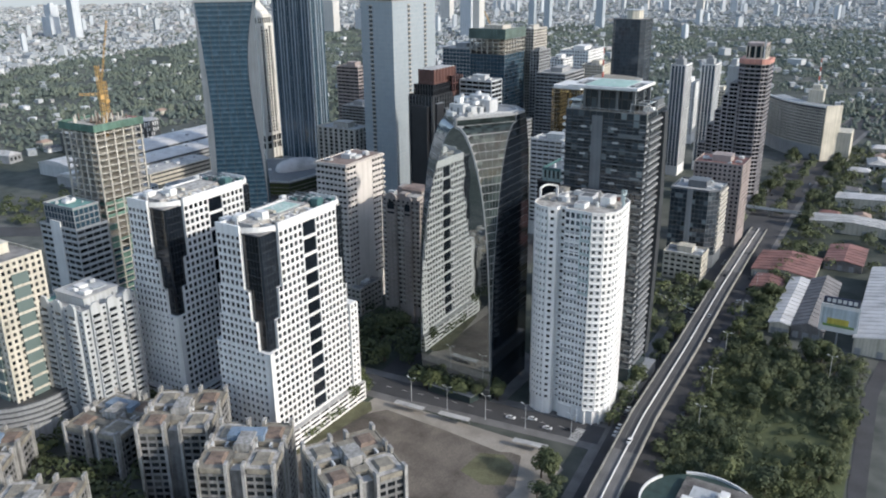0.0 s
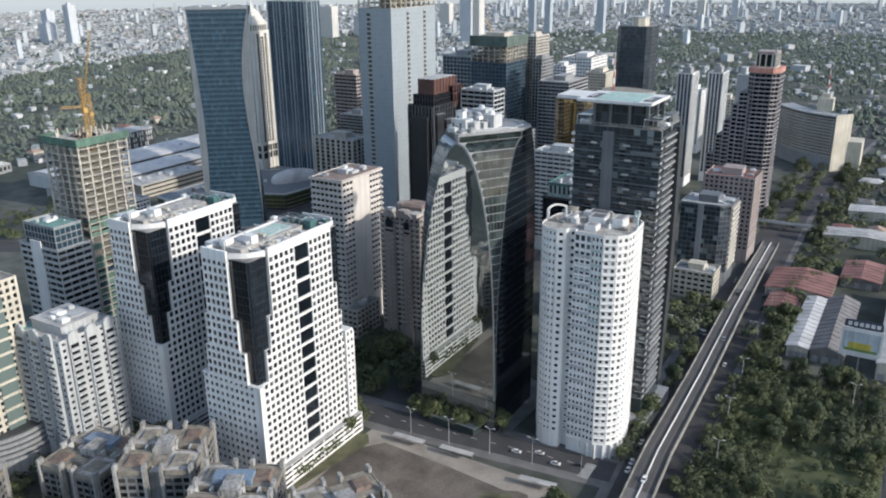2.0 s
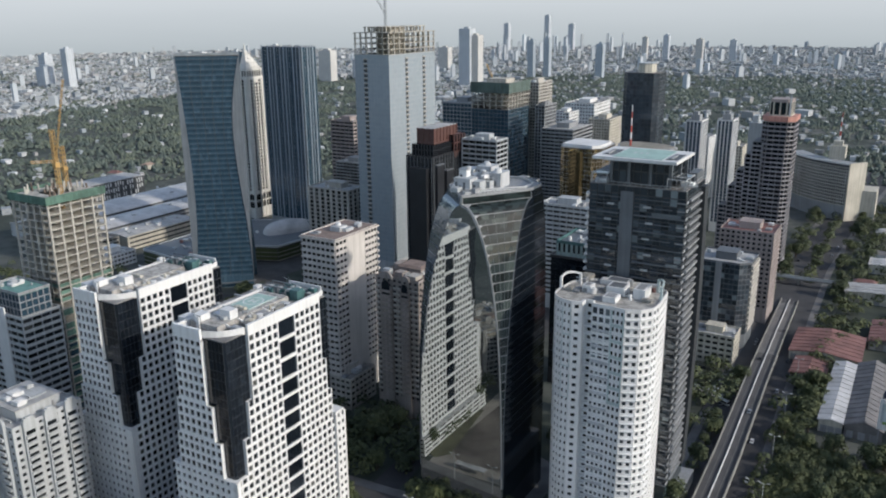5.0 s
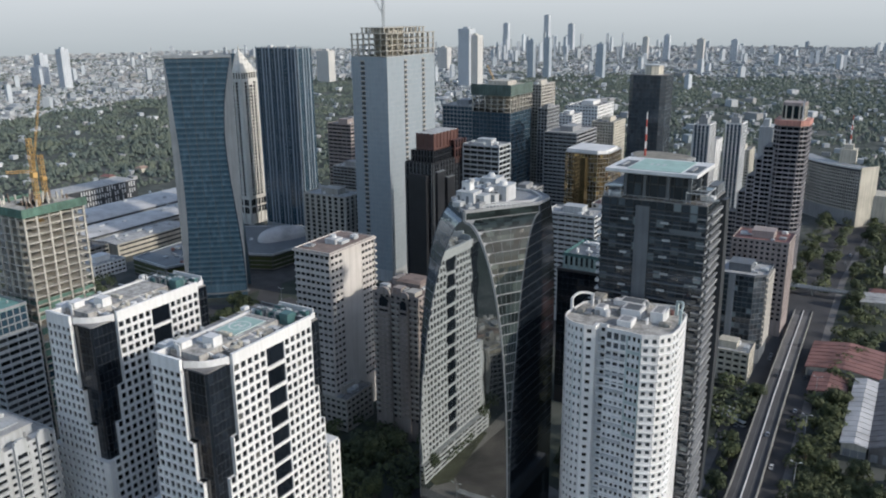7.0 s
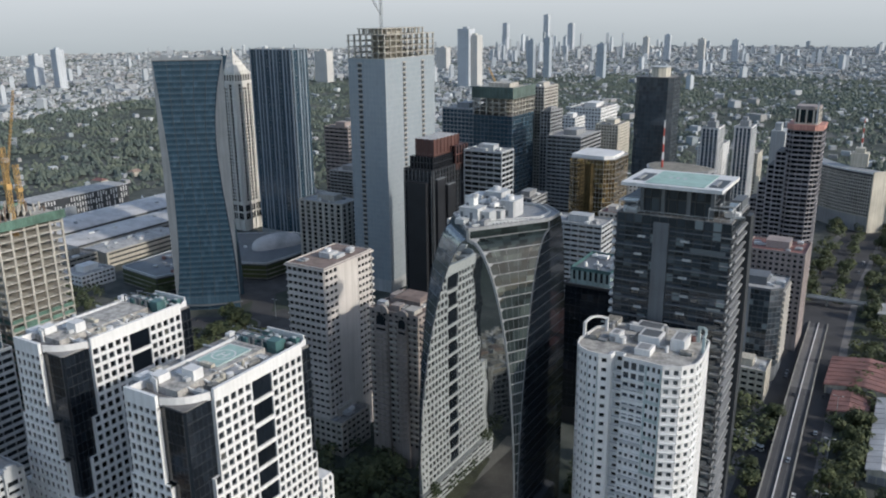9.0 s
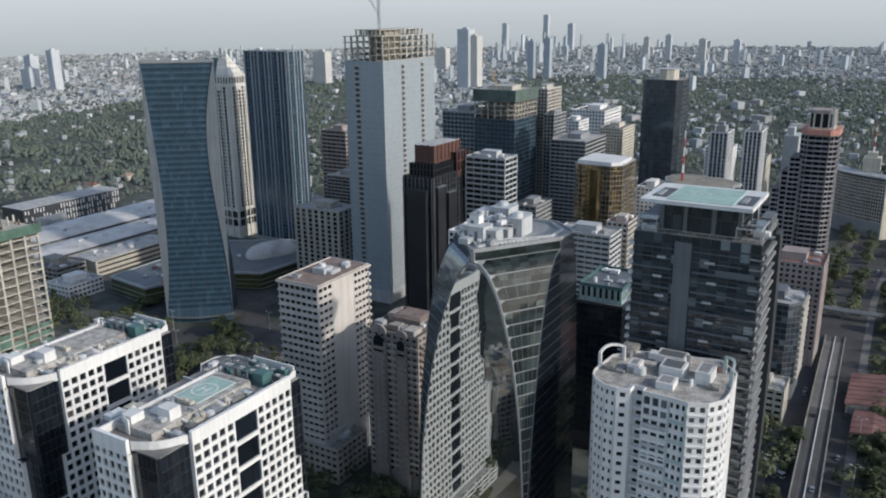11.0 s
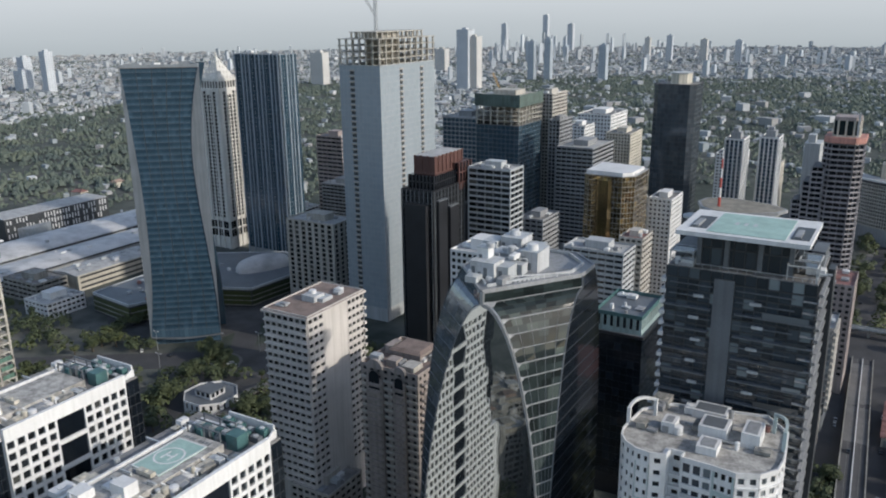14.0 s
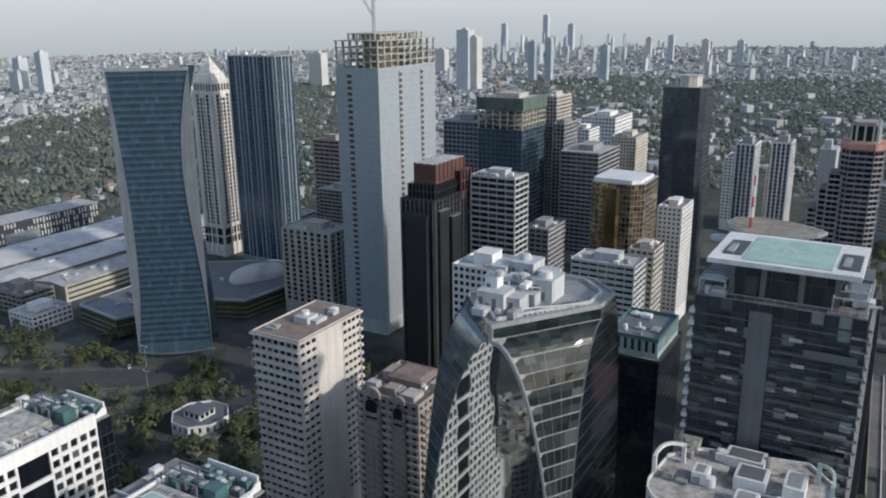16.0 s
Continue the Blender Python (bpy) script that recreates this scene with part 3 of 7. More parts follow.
def flyover():
    th = Thing("flyover", "pale concrete four-lane flyover with a white median barrier", "bridge", -97, 420)
    line = [(-66, 40, -2), (-81, 180, -2), (-90.5, 280, -2), (-95, 345, -2), (-97.2, 430, -2.2), (-101.3, 530, -3.2), (-104.8, 620, -6.2), (-107.6, 700, -9.6)]
    W = 6.0

    def sweep(key, mat, o0, o1, d0, d1, label=""):
        vs, fs = [], []
        for i, (x, y, z) in enumerate(line):
            a, b = line[max(i - 1, 0)], line[min(i + 1, len(line) - 1)]
            dx, dy = b[0] - a[0], b[1] - a[1]
            n = math.hypot(dx, dy)
            for o, d in ((o0, d0), (o1, d0), (o1, d1), (o0, d1)):
                vs.append((x + dy / n * o, y - dx / n * o, z + d))
        for i in range(len(line) - 1):
            q = i * 4
            fs += [(q + k, q + (k + 1) % 4, q + 4 + (k + 1) % 4, q + 4 + k) for k in range(4)]
        fs += [(3, 2, 1, 0), tuple(len(vs) - 4 + k for k in range(4))]
        th.raw(key, mat, vs, fs, label)

    sweep("deck", DECK, -W, W, -1.2, 0.0)
    for s in (-1, 1):
        sweep("side_barrier#%d" % s, CONCRETE, s * W - 0.3, s * W + 0.3, -1.4, 0.95, "pale concrete side barrier")
        for lane in (0.5,):
            sweep("lane_line#%d" % s, LANE, s * W * lane - 0.08, s * W * lane + 0.08, 0.01, 0.03)
    sweep("median_barrier", WHITE_PAINT, -0.22, 0.22, 0.0, 0.8, "white median barrier")
    for i, y in enumerate(range(150, 600, 30)):
        x = np.interp(y, [p[1] for p in line], [p[0] for p in line])
        z = np.interp(y, [p[1] for p in line], [p[2] for p in line])
        th.box("pier#%d" % i, CONCRETE, x - 1.1, y - 0.9, 0, x + 1.1, y + 0.9, z - 1.2)
        th.box("pier#%d" % i, CONCRETE, x - 5.2, y - 0.9, z - 2.4, x + 5.2, y + 0.9, z - 1.15)
    # pale resurfaced stretches of the deck
    for i, (y0, y1) in enumerate(((60, 312), (572, 690))):
        ys = np.linspace(y0, y1, 9)
        xs = [np.interp(y, [p[1] for p in line], [p[0] for p in line]) for y in ys]
        zs = [np.interp(y, [p[1] for p in line], [p[2] for p in line]) + 0.02 for y in ys]
        vs = [(x - 5.6, y, z) for x, y, z in zip(xs, ys, zs)] + [(x + 5.6, y, z) for x, y, z in zip(xs, ys, zs)]
        th.raw("resurfacing#%d" % i, ROADCONC, vs, [(k, k + 9, k + 10, k + 1) for k in range(8)], "pale concrete resurfacing")
    th.found()
    th.done()


flyover()


# ---- the white stepped twin towers ----
def stepped_tower():
    th = Thing("office_tower", "white stepped office tower with punched square windows and dark glass corners", "building", -250, 268, group="white twin towers")
    core = [(-266, 246), (-258, 239.6), (-235.4, 239.6), (-234.6, 240.4), (-234.6, 296), (-266, 296)]
    th.prism("core", G_BLACK, core, 0, 97.5, label="black glass body of the tower")
    fh, bay = 3.62, 3.4
    # black glass panes on the chamfered corner and the rear shoulder
    th.facade((-244.6, 239.6), (-235.4, 239.6), 10, 97, fh, 2.0, DARKFRAME, 0.04, 0.04, 0.06, win=G_BLACK)
    th.facade((-234.6, 240.4), (-234.6, 250), 10, 97, fh, 2.0, DARKFRAME, 0.04, 0.04, 0.06, win=G_BLACK)
    th.facade((-234.6, 290), (-234.6, 296), 10, 96, fh, 2.0, DARKFRAME, 0.05, 0.06, 0.08, win=G_BLACK)
    th.facade((-266, 246), (-258, 239.6), 10, 96, fh, 2.0, DARKFRAME, 0.05, 0.06, 0.08, win=G_BLACK)
    for lo, hi, fx0, fx1, sy0, sy1 in ((72, 97, -258.4, -244.6, 250, 290), (57.6, 72, -260, -242.0, 247.4, 292.5), (43.2, 57.6, -261.6, -239.2, 244.4, 295), (0.4, 43.2, -265, -233.0, 238.0, 297)):
        # front plate, and the side plate in two halves with the black bay between
        k, g = (0.31, 0.34) if lo > 20 else (0.44, 0.46)
        th.facade((fx0, 238.6), (fx1, 238.6), lo, hi, fh, bay * 0.86, WHITE, k, g, 0.6, win=G_DARK, corner=lo < 20)
        th.facade((-233.6, sy0), (-233.6, 265.6), lo, hi, fh, bay * 0.9, WHITE, 0.30, 0.34, 0.5, win=G_DARK, corner=False)
        th.facade((-233.6, 275.0), (-233.6, sy1), lo, hi, fh, bay * 0.9, WHITE, 0.30, 0.34, 0.5, win=G_DARK, corner=False)
        th.facade((-233.6, 265.6), (-233.6, 275.0), lo, hi, fh * 2, 9.4, WHITE, 0.04, 0.16, 0.55, win=G_BLACK, corner=False)
        # white backing that closes each plate at its stepped edges
        th.obox("backing", WHITE, (-233.6, sy0), (-233.6, sy1), 0, sy1 - sy0, lo, hi, -1.6, -0.05)
        th.obox("backing", WHITE, (fx0, 238.6), (fx1, 238.6), 0, fx1 - fx0, lo, hi, -1.6, -0.05)
        th.obox("step_ledge", WHITE, (fx0, 238.6), (fx1, 238.6), 0, fx1 - fx0, hi - 0.5, hi, -1.6, 0.62)
    # shoulder blocks at the foot
    for p0, p1, h in (((-266, 238.9), (-233.4, 238.9), 43.2),):
        th.obox("shoulder", WHITE, p0, p1, 0, 32.6, 42.8, 43.4, -9, 0.6)
    blk = rect(-244, 296, -232.4, 301.5)
    th.prism("annex", WHITE, blk, 0, 46)
    th.facade(blk[0], blk[1], 0.4, 45, fh, 2.9, WHITE, 0.5, 0.5, 0.4, win=G_DARK)
    th.facade(blk[1], blk[2], 0.4, 45, fh, 2.9, WHITE, 0.5, 0.5, 0.4, win=G_DARK)
    th.obox("rear_wall", DARKFRAME, (-266, 296.2), (-266, 246), 0, 50, 0, 96.5, -0.2, 0.1)
    # podium with long bands
    pod = rect(-268, 236.4, -230.6, 303)
    th.prism("podium", G_BLACK, grow(pod, -0.7), 0, -0.2)
    th.wrap(pod, GROUND, 0.2, 2.55, 7.5, WHITE, pier=0.1, span=0.5, out=0.3)
    th.prism("podium_roof", ROOFPALE, pod, -0.3, 0.3)
    # parapet crown
    for p, q in (((-258.4, 238.6), (-244.6, 238.6)), ((-233.6, 250), (-233.6, 290))):
        n = math.hypot(q[0] - p[0], q[1] - p[1])
        th.obox("crown", WHITE, p, q, 0, n, 97, 101.2, -0.5, 0.6, "white parapet crown")
    th.obox("crown", WHITE, (-258.4, 291), (-258.4, 238.6), 0, 52.4, 97, 100.4, -0.5, 0.2)
    th.obox("crown", WHITE, (-233.6, 290.4), (-258.4, 290.4), 16, 24.8, 97, 100.4, -0.4, 0.1)
    # bowed low wall over the dark corner
    for k in range(6):
        t0, t1 = k / 6, (k + 1) / 6
        pt = lambda t: (-244.8 + 10.4 * t + 1.3 * math.sin(t * math.pi), 239.6 + 10.2 * t - 1.3 * math.sin(t * math.pi))
        p, q = pt(t0), pt(t1)
        th.obox("bowed_wall", WHITE_PAINT, p, q, 0, math.hypot(q[0] - p[0], q[1] - p[1]) + 0.05, 97.4, 100.2, -0.3, 0.0)
    th.prism("roof", ROOFING, [(-265.8, 246), (-258, 240), (-235.6, 239.8), (-234.8, 240.6), (-234.8, 295.8), (-265.8, 295.8)], 97.4, 97.9)
    # raised pale terrace with the helicopter pad
    th.box("terrace", ROOFSTAIN, -256.6, 245, 97.9, -243, 283, 100.2, "pale raised roof terrace")
    th.box("pad", PADGREEN, -255.6, 263.5, 100.2, -245.4, 279.5, 100.42, "pale green helicopter pad")
    cx, cy = -250.5, 271.5
    for i in range(28):
        t0, t1 = i * math.tau / 28, (i + 1) * math.tau / 28
        vs = [(cx + r * math.cos(t), cy + r * math.sin(t), 100.47) for t in (t0, t1) for r in (3.6, 4.1)]
        th.raw("pad_ring@pad", WHITE_PAINT, vs, [(0, 1, 3, 2)], "white painted ring")
    for x0, y0, x1, y1 in ((-1.5, -1.8, -1.0, 1.8), (1.0, -1.8, 1.5, 1.8), (-1.0, -0.25, 1.0, 0.25)):
        th.box("pad_letter@pad", WHITE_PAINT, cx + x0, cy + y0, 100.43, cx + x1, cy + y1, 100.47)
    for x0, y0, x1, y1 in ((-255.6, 263.5, -245.4, 263.9), (-255.6, 279.1, -245.4, 279.5), (-255.6, 263.9, -255.2, 279.1), (-245.8, 263.9, -245.4, 279.1)):
        th.box("pad_edge@pad", WHITE_PAINT, x0, y0, 100.43, x1, y1, 100.48)
    th.box("stair_house", WHITE_PAINT, -249, 252.5, 100.2, -244, 256.5, 103.6)
    th.box("stair_house#b", WHITE_PAINT, -256, 246, 100.2, -252, 250.5, 102.6)
    th.box("plant_room", TEALMETAL, -256, 285.5, 97.9, -249.5, 289, 100.6, "teal louvred plant room")
    for i in range(9):
        x, y = -255 + (i * 37 % 13), 284 + (i * 23 % 6)
        th.box("chiller#%d" % i, (TEALMETAL, PALE, LEDGE)[i % 3], x, y, 97.9, x + 1.8, y + 1.4, 99.4 + (i * 7 % 4) * 0.9)
    th.box("plant_room#b", TEALMETAL, -243.5, 284.5, 97.9, -239.5, 288.6, 102.2, "teal louvred plant room")
    for i, (x, y) in enumerate(((-257, 283.5), (-251, 283.5), (-245, 283.5), (-257, 289.6), (-251, 289.6), (-245, 289.6))):
        th.box("frame_post#%d" % i, LEDGE, x, y, 97.9, x + 0.35, y + 0.35, 102.4)
    for i, y in enumerate((283.5, 286.5, 289.6)):
        th.box("frame_beam#%d" % i, LEDGE, -257, y, 102.4, -244.6, y + 0.35, 102.75)
    for i in range(5):
        th.box("cooling_fan#%d" % i, (PALE, TEALMETAL)[i % 2], -256.2 + i * 2.4, 286, 100.6, -254.6 + i * 2.4, 288, 101.6)
    # curved white upstand at the front corner of the roof
    for k in range(7):
        t0, t1 = math.pi * (0.5 + 0.5 * k / 7), math.pi * (0.5 + 0.5 * (k + 1) / 7)
        pt = lambda t: (-251.5 + 5.6 * math.cos(t), 251.5 - 7.0 * math.sin(t))
        th.obox("curved_upstand", WHITE_PAINT, pt(t1), pt(t0), 0, math.dist(pt(t1), pt(t0)) + 0.05, 97.9, 102.4, -0.4, 0.0)
    for i in range(8):
        th.box("louvre#%d@plant_room" % i, LEDGE if i % 2 else TEALMETAL, -256.2 + i * 0.85, 285.3, 98.4, -255.8 + i * 0.85, 289.2, 100.7)
    # high white end wall behind the plant, teal cooling units, lettering bars round the pad
    th.box("end_wall", WHITE_PAINT, -253, 295.2, 97.9, -236.4, 295.7, 101.6, "white rooftop end wall")
    th.prism("end_wall#b", WHITE_PAINT, rect(-236.4, 290.6, -235.9, 295.7), 97.9, 100.2, rect(-236.4, 294.4, -235.9, 295.7))
    for i in range(8):
        x, y = -253 + (i % 4) * 4.1, 290.2 + (i // 4) * 2.5
        th.box("cooling_unit#%d" % i, TEALMETAL if i % 3 else LEDGE, x, y, 97.9, x + 3.1, y + 1.9, 99.6 + (i * 5 % 3) * 0.6)
        th.cyl("fan_ring#%d@cooling_unit#%d" % (i, i), PALE, x + 1.5, y + 0.95, 99.6 + (i * 5 % 3) * 0.6, 99.85 + (i * 5 % 3) * 0.6, 0.75, n=10)
    for i in range(9):
        if i != 4:
            th.box("pad_text#%d" % i, LEDGE, -255.2 + i * 1.1, 261.4, 100.2, -254.5 + i * 1.1, 262.7, 100.26)
            th.box("pad_text#%db" % i, LEDGE, -255.2 + i * 1.1, 280.4, 100.2, -254.5 + i * 1.1, 281.6, 100.26)
    for i in range(5):
        th.bar("terrace_strut#%d" % i, WHITE_PAINT, (-243, 249 + i * 6.5, 100.0), (-239.8, 250.5 + i * 6.5, 97.9), 0.5)
    th.plant(-242, 249, -236.5, 282, 97.9, 34, (WHITE_PAINT, PALE, GREY, CONCRETE, CREAM))
    th.plant(-256, 251, -244, 263, 100.2, 9, (WHITE_PAINT, PALE, CREAM))
    th.plant(-264, 248, -258.5, 290, 97.9, 10)
    return th.done(300)


twin = stepped_tower()
sister = copy_thing(twin, Matrix.Translation((-250 - 66.5, 268 + 7.5, GROUND)))
TALL.add(sister.name)
tagged(sister, "white stepped office tower with punched windows and a cluttered pale roof")
for o in [q for q in sister.children_recursive if q.name.startswith("pad")][::-1]:
    bpy.data.objects.remove(o)


# ---- the mirrored tower with the leaf-shaped bevel ----
def mirrored_tower():
    th = Thing("glass_tower", "curved silver-grey reflective office tower with a pointed leaf-shaped corner facet", "building", -194, 357)
    H = 136.0

    def section(z):
        """Plan at height z: the front narrows to a pointed arch between its two chamfers."""
        t = z / H
        u = min(1.0, z / 132.5)
        left = 1 - (1 - u ** 2.3) ** 0.55
        right = 1 - (1 - u ** 3.0) ** 0.5
        deep = 1 - (1 - u ** 2.4) ** 0.5
        lean = 2.6 * max(0.0, t - 0.45) ** 1.6 / 0.38
        e = max(0.0, (t - 0.80) / 0.20)
        sh = 4.6 * (1 - math.sqrt(1 - 0.96 * e * e))
        foot = 1.6 * (1 - t) ** 3
        x0, x1 = -214.0 + lean * 1.1 + sh, -172.0 - 1.2 * max(0, t - 0.6) ** 1.5 / 0.25
        y0, y1 = 331.0 + 1.0 * t + foot, 383 - lean * 0.5 - sh
        apex = -192.0
        return [(x0, y0 + 0.4 + 17 * left), (x0 + 0.3 + (apex - 0.35 - x0 - 0.3) * left, y0), (x1 - 0.4 - (x1 - 0.4 - apex - 0.35) * right, y0), (x1, y0 + 0.6 + 26 * deep), (x1, y1 - 9), (x1 - 9, y1), (x0, y1)]

    zs = [0, 4] + [4 + 3.9 * i for i in range(1, 28)] + [109.3 + 1.95 * i for i in range(1, 10)] + [128.5, 129.8, 130.9, 131.7, 132.5, 134.2, H]
    secs = [section(z) for z in zs]
    n = len(secs[0])
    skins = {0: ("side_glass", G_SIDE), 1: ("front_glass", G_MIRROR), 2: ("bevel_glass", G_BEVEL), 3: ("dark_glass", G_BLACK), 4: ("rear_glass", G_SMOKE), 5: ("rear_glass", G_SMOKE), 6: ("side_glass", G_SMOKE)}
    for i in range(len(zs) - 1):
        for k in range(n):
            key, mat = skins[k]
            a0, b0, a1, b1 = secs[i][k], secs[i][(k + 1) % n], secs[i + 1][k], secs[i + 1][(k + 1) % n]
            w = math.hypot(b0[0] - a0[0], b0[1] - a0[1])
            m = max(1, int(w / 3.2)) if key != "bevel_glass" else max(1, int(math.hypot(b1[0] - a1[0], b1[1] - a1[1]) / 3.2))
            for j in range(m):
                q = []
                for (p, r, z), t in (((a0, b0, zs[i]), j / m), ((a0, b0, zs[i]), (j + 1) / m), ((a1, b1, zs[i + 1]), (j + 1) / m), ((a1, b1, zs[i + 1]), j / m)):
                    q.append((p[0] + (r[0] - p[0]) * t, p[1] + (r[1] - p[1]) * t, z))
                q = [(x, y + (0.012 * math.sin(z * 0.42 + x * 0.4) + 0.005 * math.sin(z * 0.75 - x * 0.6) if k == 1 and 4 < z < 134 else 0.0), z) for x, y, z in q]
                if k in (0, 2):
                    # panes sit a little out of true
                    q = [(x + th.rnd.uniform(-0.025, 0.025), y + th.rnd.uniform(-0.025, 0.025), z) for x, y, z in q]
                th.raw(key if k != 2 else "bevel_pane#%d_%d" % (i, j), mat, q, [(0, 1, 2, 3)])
    # ribs along the edges of the bevel, and floor bands across it
    for i in range(2, len(zs) - 1):
        for k, w in ((2, 0.5 + 0.5 * (zs[i] / H) ** 5), (3, 0.4)):
            p, q = (*secs[i][k], zs[i]), (*secs[i + 1][k], zs[i + 1])
            th.bar("bevel_rib#%d" % k, STEEL if k == 2 else LEDGE, p, q, w, "pale steel rib")
        p, q = (*secs[i][1], zs[i]), (*secs[i + 1][1], zs[i + 1])
        th.bar("edge_rib", LEDGE, p, q, 0.3)
        p, q = (*secs[i][0], zs[i]), (*secs[i + 1][0], zs[i + 1])
        th.bar("edge_rib#b", DARKFRAME, p, q, 0.3)
    for f in range(7, 35):
        z = 4 + 3.9 * f
        if z < H - 1:
            sec = section(z)
            low = section(z - 1.4)
            a, b = sec[2], sec[3]
            th.bar("floor_band#%d" % f, GREY, (a[0], a[1] - 0.1, z), (b[0] + 0.1, b[1], z), 0.2 + 0.06 * (f % 3))
            # gusset where the floor meets the steel rib
            g = (a[0] + (b[0] - a[0]) * 0.14, a[1] + (b[1] - a[1]) * 0.14 - 0.2)
            th.raw("gusset#%d@bevel_rib#2" % f, GREY, [(a[0], a[1] - 0.25, z + 0.4), (low[2][0], low[2][1] - 0.25, z - 1.4), (g[0], g[1], z), (a[0], a[1] + 0.1, z + 0.4), (low[2][0], low[2][1] + 0.1, z - 1.4), (g[0], g[1] + 0.3, z)], [(0, 1, 2), (5, 4, 3), (0, 3, 4, 1), (1, 4, 5, 2), (2, 5, 3, 0)])
            a, b = sec[0], sec[1]
            th.bar("side_band#%d" % f, LEDGE, (a[0], a[1], z), (b[0], b[1], z), 0.16)
            a, b = sec[3], sec[4]
            th.bar("flank_band#%d" % f, DARKFRAME, (a[0], a[1], z), (b[0], b[1], z), 0.2)
    for j in range(1, 5):
        # slender mullions fanning up the bevel
        for f in range(14 + 3 * (j % 2), 33):
            z0, z1 = 4 + 3.9 * f, min(4 + 3.9 * (f + 1), H)
            p, q = section(z0), section(z1)
            t = j / 5
            th.bar("mullion#%d" % j, LEDGE, (p[2][0] + (p[3][0] - p[2][0]) * t, p[2][1] + (p[3][1] - p[2][1]) * t, z0), (q[2][0] + (q[3][0] - q[2][0]) * t, q[2][1] + (q[3][1] - q[2][1]) * t, z1), 0.14)
    top = secs[-1]
    th.prism("roof", GREY, top, H - 0.3, H + 0.2)
    inner = [(x + (-195 - x) * 0.14, y + (360 - y) * 0.14) for x, y in top]
    for i in range(n):
        a, b = top[i], top[(i + 1) % n]
        d = math.hypot(b[0] - a[0], b[1] - a[1])
        th.obox("roof_edge", GREY, a, b, 0, d, H - 0.5, H + 0.7, -0.5, 0.05)
        a, b = inner[i], inner[(i + 1) % n]
        d = math.hypot(b[0] - a[0], b[1] - a[1])
        th.obox("roof_kerb", PALE, a, b, 0, d, H + 0.2, H + 1.1, -0.5, 0.0)
    for i in range(14):
        x = -187.5 + 0.8 * i
        th.box("louvre#%d" % i, LEDGE, x, 342 + i * 1.3, H + 0.2, x + 0.3, 349 + i * 1.1, H + 0.6)
    # pale plant houses with tanks, doors and rails
    houses = ((-200, 340.5, -192.5, 347, 5.4, DULLWHITE), (-199.5, 344, -196, 347.5, 8.6, WHITE_PAINT), (-192.5, 342.5, -189, 348, 4.2, PALE), (-199, 349.5, -188, 353, 3.2, PALE), (-190.5, 353.5, -185, 362, 6.2, DULLWHITE), (-200, 354.5, -192, 361, 4.4, GREY),
              (-207, 362, -202.5, 369, 5.0, PALE), (-202, 364, -195, 372, 6.4, DULLWHITE), (-194, 364.5, -189, 370, 4.6, PALE), (-202.5, 356, -200.6, 361, 2.6, WHITE_PAINT))
    for k, (x0, y0, x1, y1, h, m) in enumerate(houses):
        th.box("plant_house#%d" % k, m, x0, y0, H + 0.2, x1, y1, H + h)
        th.box("house_coping#%d@plant_house#%d" % (k, k), PALE, x0 - 0.15, y0 - 0.15, H + h, x1 + 0.15, y1 + 0.15, H + h + 0.25)
        for j in range(int((x1 - x0) / 1.9)):
            th.box("vent#%d%d@plant_house#%d" % (k, j, k), LEDGE, x0 + 0.5 + j * 1.9, y0 - 0.12, H + 0.9, x0 + 1.6 + j * 1.9, y0, H + 0.9 + (h - 1.4) * (0.45 if j % 2 else 0.8))
    th.cyl("tank", DULLWHITE, -196, 345.5, H + 8.8, H + 10, 1.3, 1.1, label="white roof tank")
    th.cyl("tank#b", WHITE_PAINT, -187.5, 356, H + 6.4, H + 8.2, 1.6, 1.4, label="white roof tank")
    th.cyl("tank#c", DULLWHITE, -199, 368, H + 6.6, H + 8.2, 1.9, 1.2, label="white roof tank")
    for k, (p, q) in enumerate((((-199, 350, H + 4.4), (-188, 353, H + 4.4)), ((-190, 343, H + 1.4), (-176, 356, H + 1.4)), ((-205, 350, H + 1.2), (-205, 362, H + 1.2)))):
        th.bar("roof_rail#%d" % k, WHITE_PAINT, p, q, 0.25)
        for j in range(6):
            x, y, z = [a + (b - a) * j / 5 for a, b in zip(p, q)]
            th.bar("roof_rail#%d" % k, WHITE_PAINT, (x, y, H + 0.2), (x, y, z), 0.16)
    th.plant(-203, 338.5, -188, 344, H + 0.2, 6, (WHITE_PAINT, PALE, GREY))
    th.plant(-200, 350, -191, 360, H + 4.4, 7, (PALE, GREY, DULLWHITE))
    # glazed lobby apron
    th.prism("lobby", G_SMOKE, [(-206, 326), (-180, 325), (-178, 331), (-207, 332)], 0, -5.8)
    th.prism("lobby_roof", LEDGE, [(-207, 325.4), (-179, 324.4), (-177.5, 331.4), (-208, 332.4)], -5.8, -5.4)
    th.done()


mirrored_tower()


